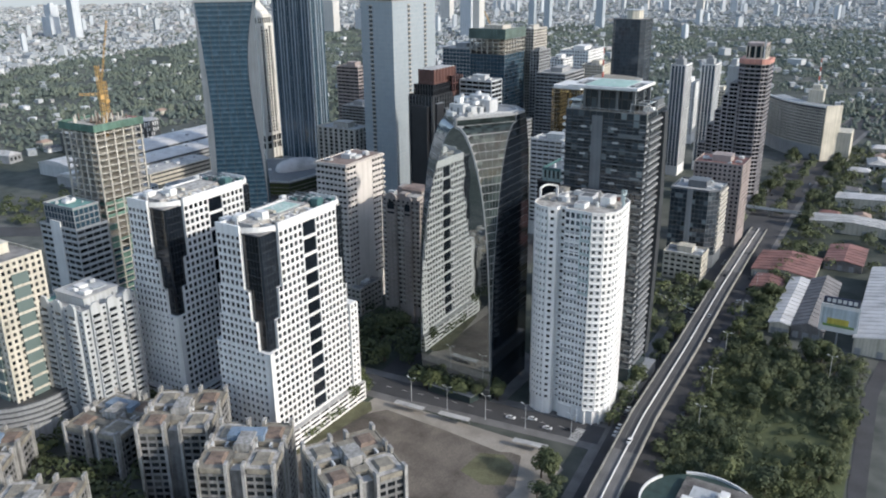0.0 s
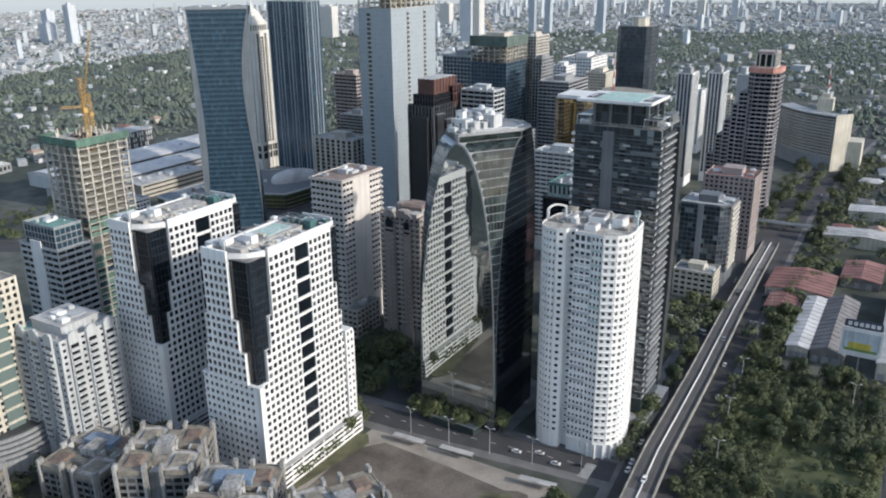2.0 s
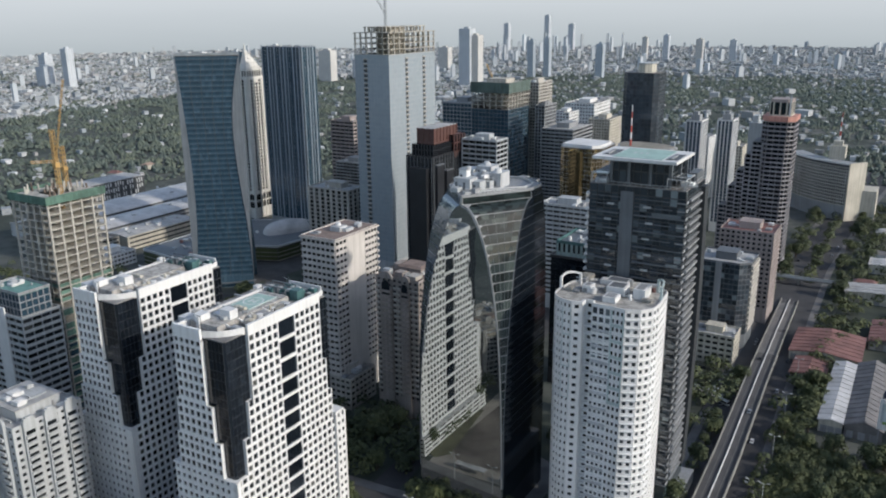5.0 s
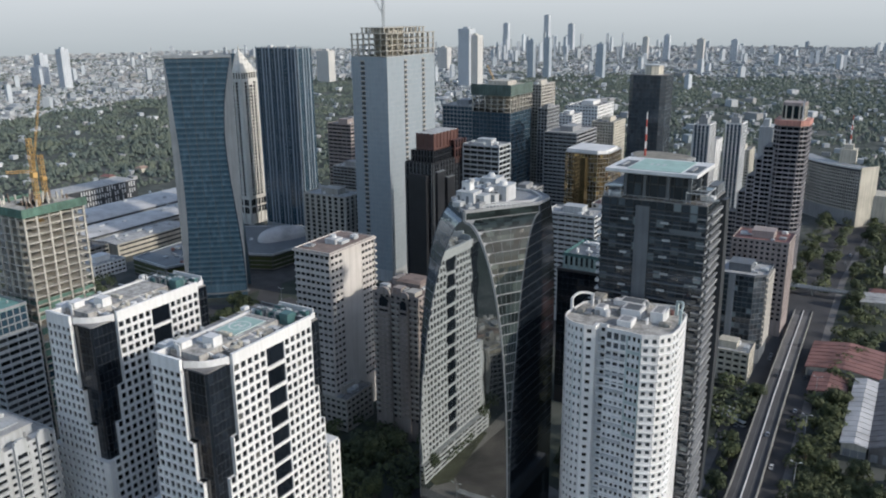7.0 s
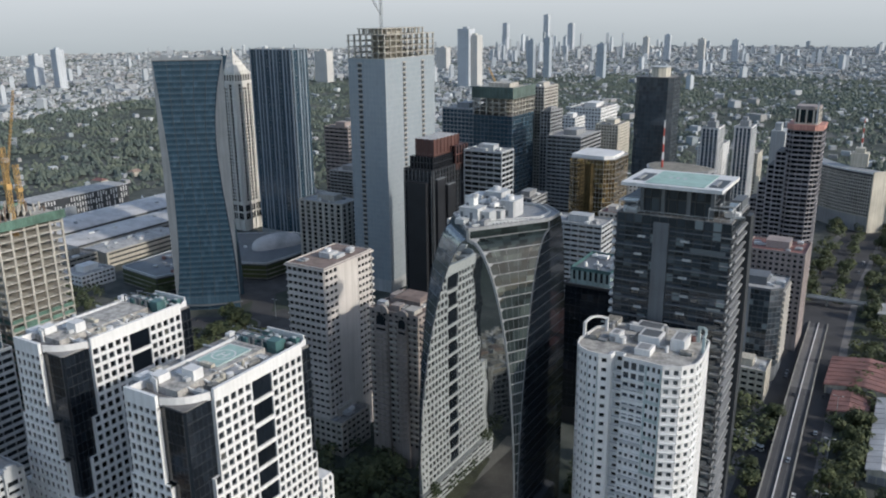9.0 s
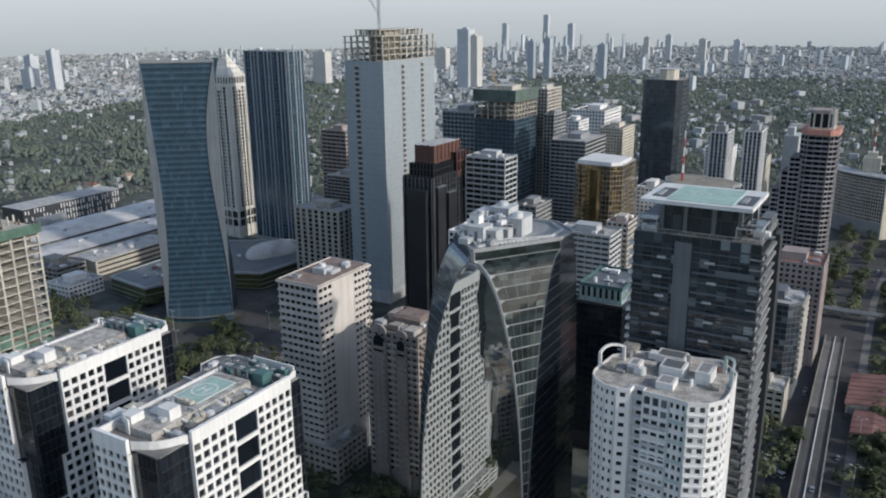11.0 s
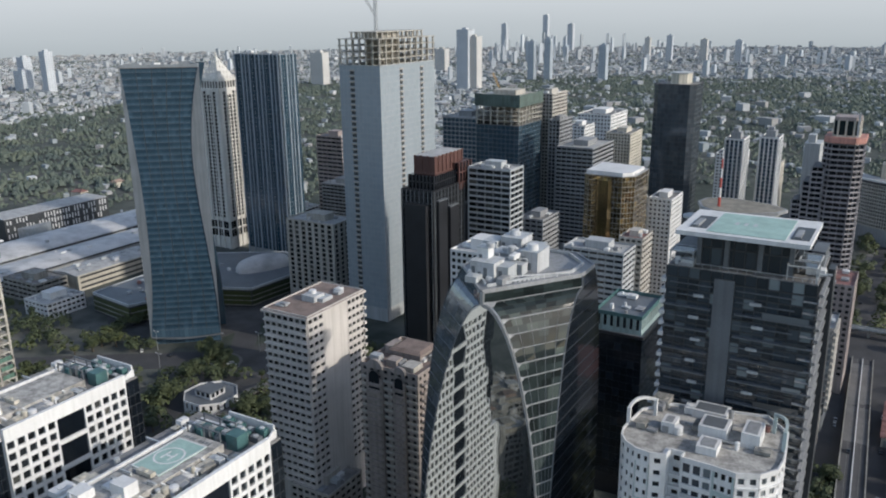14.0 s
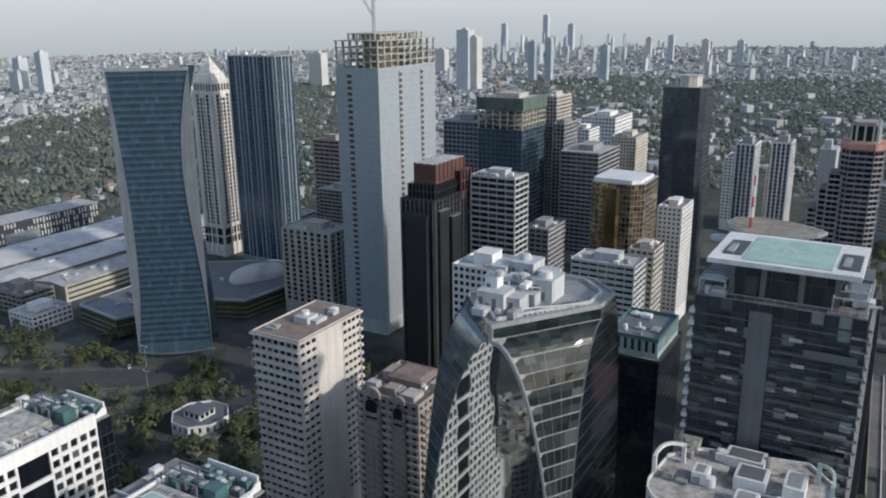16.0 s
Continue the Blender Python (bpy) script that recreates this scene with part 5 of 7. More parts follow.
    # curved canopy at the foot
    for j in range(10):
        p = at(W * j / 10, -4.5 * math.sin(math.pi * j / 10), -5)
        q = at(W * (j + 1) / 10, -4.5 * math.sin(math.pi * (j + 1) / 10), -5)
        th.bar("canopy", LEDGE, p, q, 1.0)
    th.done()


bowed_tower()


def striped_tower():
    th = tower("skyscraper", "dark blue glass skyscraper with bright vertical fins", -571, 686, 52, 22, 175, 3.9, 5.2, STEEL, G_TEAL, pier=0.02, span=0.03, out=0.1, units=4, house=0, top=0.5, keep=True)
    for a, b in (((-623, 686), (-571, 686)), ((-571, 686), (-571, 708))):
        n = math.dist(a, b)
        k = 0.8
        j = 0
        while k < n:
            th.obox("fin#%d%d" % (j, a[0]), STRIPE, a, b, k, k + (1.3 if j % 2 else 0.8), 0, 176.5, 0.0, 0.6)
            k += 4.4 if j % 3 else 7.4
            j += 1
    th.done()


striped_tower()


def crowned_tower():
    th = tower("skyscraper", "white postmodern tower with dark window columns, arched top and pyramid roof", -655, 696, 24, 24, 140, 3.5, 4.0, PEARL, G_BLACK, core=PEARL, z0=20, pier=0.22, span=0.2, out=0.4, units=0, house=0, keep=True, roof=ROOFPALE)
    a = [(-679, 696), (-655, 696), (-655, 720)]
    for k, (p, q) in enumerate(((a[0], a[1]), (a[1], a[2]))):
        # full-height piers between the window columns, broad ones at the corners
        for j, (s0, s1) in enumerate(((0, 3.4), (8.0, 9.4), (14.6, 16.0), (20.6, 24.0))):
            th.obox("pier#%d%d" % (k, j), PEARL, p, q, s0, s1, 0, 140, 0.3, 1.1)
        # tall openings of the foot
        for i in range(2):
            for j in range(6):
                th.obox("foot_opening#%d%d%d" % (k, i, j), G_BLACK, p, q, 0.7 + j * 3.9, 3.4 + j * 3.9, 2 + i * 8.4, 8.6 + i * 8.4, 0.3, 0.46 if 0 < j < 5 else 1.16)
        # arch that closes the middle columns
        for j in range(8):
            t0, t1 = math.pi * j / 8, math.pi * (j + 1) / 8
            m = (t0 + t1) / 2
            th.obox("arch#%d" % k, PEARL, p, q, 12 - 3.4 * math.cos(t0), 12 - 3.4 * math.cos(t1), 134 + 3.4 * math.sin(m), 141, 0.4, 1.2)
    cx, cy = -667.0, 708.0
    th.box("crown_base", PEARL, cx - 12.6, cy - 12.6, 140, cx + 12.6, cy + 12.6, 143)
    th.box("crown_gallery", G_BLACK, cx - 10.4, cy - 10.4, 143, cx + 10.4, cy + 10.4, 149)
    for i in range(7):
        o = -10.6 + i * 3.53
        for k, (x, y) in enumerate(((cx + o, cy - 10.8), (cx + 10.8, cy + o))):
            th.box("gallery_post#%d%d@crown_gallery" % (i, k), PEARL, x - 0.6, y - 0.6, 143, x + 0.6, y + 0.6, 149)
    th.box("crown_cornice", PEARL, cx - 11.8, cy - 11.8, 149, cx + 11.8, cy + 11.8, 151.4)
    r, z = 10.6, 151.4
    for k in range(4):
        th.prism("roof_tier#%d" % k, PEARL, rect(cx - r, cy - r, cx + r, cy + r), z, z + 4.6, rect(cx - r + 2.2, cy - r + 2.2, cx + r - 2.2, cy + r - 2.2))
        for j in range(6 - k):
            o = -r + 0.6 + 2 * (r - 0.6) * j / max(1, 5 - k)
            for i, (x, y) in enumerate(((cx + o, cy - r), (cx + r, cy + o))):
                th.prism("pinnacle#%d%d%d@roof_tier#%d" % (k, j, i, k), PEARL, rect(x - 0.5, y - 0.5, x + 0.5, y + 0.5), z, z + 2.6, rect(x - 0.1, y - 0.1, x + 0.1, y + 0.1))
        r, z = r - 2.4, z + 4.6
    th.prism("spire", PEARL, rect(cx - 0.9, cy - 0.9, cx + 0.9, cy + 0.9), z, z + 7, rect(cx - 0.1, cy - 0.1, cx + 0.1, cy + 0.1))
    th.done(40)


crowned_tower()
tower("office_block", "grey-buff office block with vertical window slots", -464, 612, 44, 26, 56, 3.7, 6.6, BUFF, G_DARK, pier=0.42, span=0.22, out=0.8, roof=ROOFPALE, house=5, units=6)
tower("office_block", "brown banded office slab", -606, 812, 32, 26, 85, 4.2, 6.0, PINKISH, G_DARK, pier=0.03, span=0.5, out=0.5, units=3)


def granite_tower():
    th = tower("office_tower", "black and dark red granite tower with stepped shoulders", -343, 557, 22, 55, 104, 3.6, 2.6, BLACKSTONE, G_BLACK, pier=0.4, span=0.12, out=0.6, units=0, house=0, keep=True)
    up = rect(-363, 562, -345, 606)
    th.prism("upper_core", G_BLACK, up, 104, 113)
    th.wrap(up, 104, 113, 3.6, 2.6, BLACKSTONE, pier=0.4, span=0.12, out=0.5)
    cap = rect(-361, 566, -347, 600)
    th.prism("cap", REDSTONE, cap, 113, 124, label="dark red granite cap")
    th.wrap(cap, 113, 124.5, 11.5, 4.6, REDSTONE, pier=0.3, span=0.1, out=0.5)
    th.prism("cap_roof", ROOFPALE, cap, 124, 124.4)
    for i in range(8):
        th.obox("rib#%d" % i, LEDGE, (-365, 557), (-343, 557), 0.4 + i * 3.0, 0.8 + i * 3.0, 0, 104.6, 0.55, 0.9)
    for i in range(14):
        th.obox("side_rib#%d" % i, LEDGE, (-343, 557), (-343, 612), 0.6 + i * 4.1, 1.1 + i * 4.1, 0, 104.6, 0.55, 0.9)
    low = rect(-350, 588, -342.4, 604)
    th.prism("lower_cap", REDSTONE, low, 100, 117, label="lower dark red granite cap")
    th.wrap(low, 104, 117.4, 6.7, 3.8, REDSTONE, pier=0.3, span=0.12, out=0.5, win=G_BLACK)
    for k, (y0, y1, z) in enumerate(((560, 570, 98), (574, 584, 92), (596, 606, 90))):
        th.box("stepped_bay#%d" % k, BLACKSTONE, -343, y0, 0, -340.6, y1, z)
        th.box("bay_cap#%d@stepped_bay#%d" % (k, k), LEDGE, -343, y0 - 0.3, z, -340.3, y1 + 0.3, z + 0.8)
    for k, (y0, y1, z) in enumerate(((553, 557, 96), (612, 617, 94))):
        th.box("shoulder#%d" % k, BLACKSTONE, -361, y0, 0, -346, y1, z)
        th.box("shoulder_cap#%d" % k, BLACKSTONE, -361.3, y0 - 0.3, z - 3, -345.7, y1 + 0.3, z + 0.6)
    th.done()


granite_tower()
tower("office_tower", "grey office tower with white floor bands and a pale roof", -311, 597, 29, 18, 113, 3.7, 5.5, PALE, G_DARK, pier=0.02, span=0.3, out=0.6, roof=ROOFPALE, units=14, limit=60)


def netted_tower():
    th = tower("tower_block", "grey tower under construction with bare floors and green netting", -396, 790, 42, 48, 112, 4.0, 4.0, LEDGE, G_TEAL, pier=0.06, span=0.1, out=0.2, units=0, house=0, top=0.2, keep=True)
    z = 112.0
    for f in range(6):
        p = rect(-438, 790, -396, 838)
        th.prism("bare_slab#%d" % f, BARE, grow(p, 0.5), z + 3.7, z + 4.2)
        for i in range(7):
            for j in range(8):
                if i in (0, 6) or j in (0, 7):
                    x, y = -437.4 + i * 6.8, 790.6 + j * 6.7
                    th.box("bare_column#%d" % f, BARE, x - 0.5, y - 0.5, z, x + 0.5, y + 0.5, z + 3.8)
        z += 4.2
    th.box("lift_core", BARE, -428, 804, 112, -406, 824, z + 4)
    for a, b in (((-438.8, 789.2), (-395.2, 789.2)), ((-395.2, 789.2), (-395.2, 839))):
        th.obox("netting", NETDULL, a, b, 0, math.dist(a, b), z - 9, z + 1.5, 0.1, 0.3, "green safety netting")
    th.truss("crane_jib", CRANE, (-432, 826, z + 2), (-446, 838, z + 16), 1.2, 2.4)
    th.done()


netted_tower()
tower("office_block", "dark glass office block with pale roof", -438, 790, 34, 40, 116, 4.0, 4.0, GREY, G_TEAL, pier=0.08, span=0.18, out=0.3, roof=ROOFPALE, units=4)
tower("apartment_tower", "slim brown-grey apartment tower with ribbed balconies", -391, 851, 16, 34, 134, 3.3, 3.2, BUFF, G_DARK, pier=0.35, span=0.4, out=0.6, units=6, roof=WHITE_PAINT)
tower("office_tower", "dark-sided grey tower behind the netted block", -378, 838, 10, 30, 112, 3.5, 3.0, GREY, G_DARK, pier=0.3, span=0.3, out=0.4, units=3)


def black_tower():
    pts = [(-284, 806), (-280, 802), (-255, 802), (-251, 806), (-251, 828), (-255, 832), (-284, 832)]
    th = tower("skyscraper", "black glass skyscraper with chamfered corners and a pale roof drum", -251, 802, 33, 30, 151, 3.8, 3.0, DARKFRAME, G_SIDE, pier=0.05, span=0.08, out=0.1, units=4, house=0, top=0.4, poly=pts, keep=True)
    th.cyl("drum", CREAM, -266, 818, 151, 159, 8.5, n=8)
    th.cyl("drum_cap", PALE, -266, 818, 159, 159.8, 9.2, n=8)
    th.bar("mast", PALE, (-276, 812, 151), (-276, 812, 170), 0.4)
    th.done()


black_tower()
tower("office_block", "white office block with square windows", -406, 1060, 40, 60, 90, 4.2, 4.0, WHITE_PAINT, G_DARK, pier=0.45, span=0.5, units=8)
tower("apartment_block", "cream apartment block with ribbed bays", -357, 981, 26, 40, 82, 3.4, 3.4, CREAM, G_DARK, pier=0.45, span=0.4, out=0.6, units=5)
tower("office_tower", "grey banded office tower with a stepped roof", -342, 828, 34, 54, 90, 3.7, 5.0, GREY, G_DARK, pier=0.06, span=0.45, out=0.5, roof=ROOFPALE, units=9)


tower("apartment_block", "white apartment block beyond the black tower", -248, 1010, 26, 34, 64, 3.4, 3.6, WHITE_PAINT, G_DARK, pier=0.45, span=0.5, units=4)
tower("apartment_block", "cream apartment block beyond the black tower", -216, 1040, 22, 30, 52, 3.4, 3.6, CREAM, G_DARK, pier=0.45, span=0.5, units=4)
tower("office_block", "white stepped office block between towers", -400, 960, 20, 30, 90, 3.6, 4.0, WHITE_PAINT, G_DARK, pier=0.4, span=0.5, units=5)
tower("office_block", "pale banded office block between towers", -384, 930, 24, 26, 70, 3.6, 5.0, PALE, G_DARK, pier=0.08, span=0.5, units=6, roof=ROOFPALE)
tower("office_block", "grey low office block with a white roof", -566, 770, 34, 30, 46, 3.6, 5.0, GREY, G_DARK, pier=0.08, span=0.5, units=6, roof=WHITEROOF)
tower("shop_block", "low white shop block beside the towers", -600, 740, 26, 22, 24, 3.6, 5.0, WHITE_PAINT, G_DARK, pier=0.1, span=0.5, units=8, roof=ROOFPALE)
tower("apartment_block", "buff apartment block among trees", -640, 1000, 40, 24, 40, 3.4, 4.0, BUFF, G_DARK, pier=0.3, span=0.5, units=4)


def gold_tower():
    pts = [(-294, 682), (-290, 679), (-266, 679), (-259, 686), (-259, 716), (-263, 720), (-294, 720)]
    th = tower("office_tower", "gold mirror-glass office tower with a white parapet roof", -259, 679, 35, 41, 99, 3.7, 2.6, GREY, G_GOLD, pier=0.05, span=0.07, out=0.12, units=6, house=0, top=0.3, roof=ROOFPALE, poly=pts, keep=True)
    th.prism("cornice", WHITE_PAINT, [(-293, 683), (-266, 680), (-261, 686), (-261, 712), (-293, 716)], 99, 101.5)
    th.prism("bay", G_GOLD, [(-283, 677), (-275, 677), (-273, 679), (-285, 679)], 0, 96)
    th.done()


gold_tower()
tower("apartment_tower", "white apartment tower with stacked balconies", -243, 722, 16, 30, 76, 3.3, 3.2, WHITE_PAINT, G_DARK, core=WHITE_PAINT, pier=0.45, span=0.5, out=0.7, units=4)
tower("office_block", "pale office block with banded windows and roof plant", -236, 595, 37, 22, 70, 3.5, 5.0, PALE, G_DARK, pier=0.1, span=0.5, out=0.4, roof=ROOFPALE, units=16, limit=60)
tower("office_block", "buff and red stepped office block", -232, 618, 14, 20, 74, 3.5, 4.0, BUFF, G_DARK, pier=0.3, span=0.45, roof=REDROOF, units=4)
tower("office_block", "grey office block with horizontal louvres", -310, 647, 18, 29, 70, 3.4, 4.0, GREY, G_DARK, pier=0.2, span=0.5, units=7)
tower("office_block", "white rooftop block with glazed upper floors", -277, 509, 26, 26, 86, 3.8, 3.4, WHITE_PAINT, G_DARK, pier=0.3, span=0.4, roof=ROOFPALE, units=10, house=6)


def teal_roofed():
    th = tower("office_block", "black glass block with a pale teal roof storey", -188, 476, 25, 36, 70, 3.7, 3.0, BLACKSTONE, G_BLACK, pier=0.02, span=0.03, out=0.04, units=0, house=0, keep=True)
    p = rect(-211, 480, -190, 511)
    th.prism("roof_storey", PALE, p, 70, 77)
    th.wrap(p, 70, 77.5, 7.5, 3.2, surf("pale_teal_paint", (0.36, 0.47, 0.46), 0.7), pier=0.5, span=0.3, out=0.4, win=G_DARK)
    th.prism("roof_top", LEDGE, p, 77, 77.6)
    th.parapet(p, 77.6, 1.6, TEALMETAL)
    th.plant(-208, 483, -193, 508, 77.6, 9)
    th.done()


teal_roofed()
for x1, y0, h in ((-219.5, 846, 104), (-197.5, 880, 102)):
    th = tower("apartment_tower", "pale blue-grey apartment tower with vertical ribs and a roof turret", x1, y0, 14, 24, h, 3.3, 3.5, WHITE_PAINT, G_BLUE, pier=0.3, span=0.06, out=0.7, units=3, house=0, keep=True, group="ribbed twin towers")
    th.box("turret", GREY, x1 - 11, y0 + 4, h, x1 - 3, y0 + 15, h + 6)
    th.box("turret", WHITE_PAINT, x1 - 9.5, y0 + 6, h + 6, x1 - 5, y0 + 12, h + 9)
    th.done()


def stepped_hotel():
    th = Thing("office_tower", "dark banded stepped tower with a pink parapet and glazed lantern", "building", -150, 790)
    for k, (x0, x1, y0, y1, h) in enumerate(((-181, -173, 768, 782, 44), (-174, -167, 767, 784, 62), (-168, -161, 766, 785, 76), (-162, -156, 765, 786, 90), (-157, -150, 764, 787, 101), (-151, -127, 762, 788, 118))):
        p = rect(x0, y0, x1, y1) if k < 5 else [(x0, y0 + 5), (x0 + 5, y0), (x1 - 5, y0), (x1, y0 + 5), (x1, y1), (x0, y1)]
        th.prism("core#%d" % k, G_BLACK, p, 0, h)
        th.wrap(p, 0, h, 3.7, 4.2, BANDSTONE, pier=0.05, span=0.34, out=0.8, corner=k < 5)
        th.prism("roof#%d" % k, ROOFING, p, h, h + 0.5)
    p = [(-152, 767), (-146.5, 761), (-131.5, 761), (-126, 767), (-126, 789), (-152, 789)]
    th.prism("pink_band", surf("pink_parapet", (0.55, 0.27, 0.22), 0.7, 0.15), p, 119, 123, label="salmon pink parapet")
    p = [(-147, 769), (-144, 766), (-134, 766), (-130.5, 769), (-130.5, 784), (-147, 784)]
    th.prism("lantern", G_SMOKE, p, 123, 134)
    th.wrap(p, 123, 134, 11, 4.0, CREAM, pier=0.25, span=0.1, out=0.4)
    th.prism("lantern_cap", PINKISH, p, 134, 136.5)
    th.box("rear_slab", PALE, -168, 800, 0, -157, 822, 112)
    th.box("rear_slab", GREY, -166, 803, 112, -161, 812, 118)
    th.bar("mast", PALE, (-131.5, 766, 123), (-131.5, 766, 140), 1.2)
    th.done()


stepped_hotel()
tower("office_block", "pinkish stone block with square windows facing the avenue", -116, 640, 36, 30, 56, 3.6, 3.6, PINKISH, G_DARK, pier=0.45, span=0.45, out=0.5, roof=REDROOF, units=8, limit=60)


def bronze_block():
    pts = [(-153, 580), (-126, 580), (-120, 586), (-120, 610), (-153, 610)]
    th = tower("office_block", "dark glass office block with buff stone ends", -120, 580, 33, 30, 49, 3.6, 3.0, LEDGE, G_BALC, pier=0.05, span=0.1, out=0.1, units=10, poly=pts, roof=ROOFPALE, keep=True)
    th.box("stone_spine", GREY, -141, 579.2, 0, -137, 580, 50)
    for i in range(13):
        th.obox("balcony#%d" % i, BUFF, (-120, 586), (-120, 610), 0, 24, 2 + i * 3.6, 4.2 + i * 3.6, 0.0, 1.4)
    th.done()


bronze_block()
tower("low_block", "weathered cream low office with roof sheds", -117, 530, 25, 18, 18, 3.4, 4.0, CREAM, G_DARK, pier=0.3, span=0.5, units=9, roof=ROOFPALE)


def curved_hotel():
    th = Thing("hotel", "curved pale concrete hotel with a blank end wall", "building", -125, 1015)
    a, b = Vector((-98, 986)), Vector((-168, 1052))
    pts = []
    for i in range(9):
        t = i / 8
        p = a.lerp(b, t)
        d = (b - a).normalized()
        s = 9 * math.sin(math.pi * t)
        pts.append((p.x + d.y * s * -1, p.y + d.x * s))
    back = [(x + 14, y + 16) for x, y in pts]
    th.prism("core", GREY, pts[::-1] + back, 0, 50)
    for i in range(8):
        p, q = pts[i + 1], pts[i]
        th.facade(p, q, 6, 50, 3.4, 2.4, BUFF, 0.3, 0.3, 0.6, win=G_DARK, corner=False)
        th.obox("roof_band", DARKFRAME, p, q, 0, math.dist(p, q), 47.5, 49.5, 0.6, 0.9)
        th.obox("roof_band#b", WHITE_PAINT, p, q, 0, math.dist(p, q), 50, 51.5, 0.0, 1.2)
    e0, e1 = pts[0], back[0]
    th.obox("end_wall", CREAM, e0, e1, -0.5, math.dist(e0, e1) + 0.5, 0, 52, 0, 1.5, "blank cream end wall")
    th.box("roof_tower", CREAM, -122, 1020, 50, -106, 1036, 64)
    th.box("roof_tower", PALE, -119, 1023, 64, -110, 1033, 69)
    for j in range(6):
        th.cyl("mast#%d" % j, REDWHITE if j % 2 else WHITE_PAINT, -114, 1028, 69 + j * 5, 74 + j * 5, 0.9 - j * 0.1, n=6)
    th.box("low_wing", CREAM, -96, 1000, 0, -70, 1030, 22)
    th.done()


curved_hotel()


# ---- the left foreground ----
def scaffold_tower():
    th = Thing("tower_block", "bare concrete tower under construction with green netting and tower cranes", "building", -421, 309)
    x0, y0, x1, y1 = -436, 292, -406, 325
    for f in range(31):
        z = f * 3.85
        th.box("slab#%d" % f, BARE, x0, y0, z + 3.35, x1, y1, z + 3.85)
        for i in range(6):
            for j in range(6):
                if i in (0, 5) or j in (0, 5):
                    x, y = x0 + 0.6 + i * (x1 - x0 - 1.2) / 5, y0 + 0.6 + j * (y1 - y0 - 1.2) / 5
                    th.box("column_tier#%d" % f, BARE, x - 0.45, y - 0.45, z, x + 0.45, y + 0.45, z + 3.4)
        if f < 20:
            for a, b in (((x0, y0), (x1, y0)), ((x1, y0), (x1, y1))):
                n = math.dist(a, b)
                for k in range(5):
                    if th.rnd.random() < 0.75:
                        s0 = n * k / 5 + 0.6
                        th.obox("netting#%d" % f, NETTING, a, b, s0, n * (k + 1) / 5 - 0.4, z + 0.1, z + th.rnd.choice((1.3, 2.0, 3.2)), -0.3, -0.15)
    z = 31 * 3.85
    th.box("lift_core", BARE, x0 + 9, y0 + 9, 0, x1 - 9, y1 - 9, z)
    for a, b in (((x0 - 0.8, y0 - 0.8), (x1 + 0.8, y0 - 0.8)), ((x1 + 0.8, y0 - 0.8), (x1 + 0.8, y1 + 0.8)), ((x0 - 0.8, y1), (x0 - 0.8, y0 - 0.8))):
        th.obox("top_netting", NETTING, a, b, 0, math.dist(a, b), z - 2.6, z + 1.6, 0, 0.2, "green safety netting")
    for k in range(40):
        x, y = th.rnd.uniform(x0 + 2, x1 - 2), th.rnd.uniform(y0 + 2, y1 - 2)
        th.bar("rebar_cage#%d" % k, DULLTILE if k % 3 == 0 else BARE, (x, y, z), (x + th.rnd.uniform(-1, 1), y, z + th.rnd.uniform(1.5, 5)), 0.7)
    for k, (x, y, h) in enumerate(((-413, 305, 33), (-426, 318, 22))):
        th.truss("crane_mast#%d" % k, CRANE, (x, y, z - 8), (x, y, z + h), 1.7, 2.4, "yellow tower crane mast")
        th.box("crane_cab#%d@crane_mast#%d" % (k, k), CRANE, x - 1.3, y - 1.3, z + h * 0.42, x + 1.3, y + 1.3, z + h * 0.5)
    th.truss("crane_jib", CRANE, (-413, 305, z + 17), (-413 + 9, 305 + 4, z + 58), 0.7, 2.4, "raised yellow luffing jib")
    th.truss("crane_jib#b", CRANE, (-413, 305, z + 17), (-413 - 6, 305 - 10, z + 17.5), 1.0, 2.4, "yellow counter jib")
    # dark lower part already clad
    th.box("clad_base", G_TEAL, x0 + 0.8, y0 + 0.8, 0, x1 - 0.8, y1 - 0.8, 44)
    th.done()


scaffold_tower()


def banded_office():
    th = tower("office_tower", "grey office tower with white bands and a glazed green roof storey", -399, 266, 32, 20, 66, 3.6, 5.0, PALE, G_DARK, pier=0.05, span=0.42, out=0.4, units=0, house=0, keep=True)
    p = rect(-428, 268, -402, 284)
    th.prism("upper_core", G_TEAL, p, 66, 77)
    th.wrap(p, 66, 77, 3.6, 3.0, GREY, pier=0.1, span=0.15, out=0.3)
    th.prism("upper_roof", GREENROOF, p, 77, 77.6)
    th.parapet(p, 77.6, 1.2, GREY)
    th.box("stair_wall", WHITE_PAINT, -421, 265.2, 0, -412, 266, 70)
    th.plant(-425, 270, -406, 281, 77.6, 6)
    th.done(60)


banded_office()


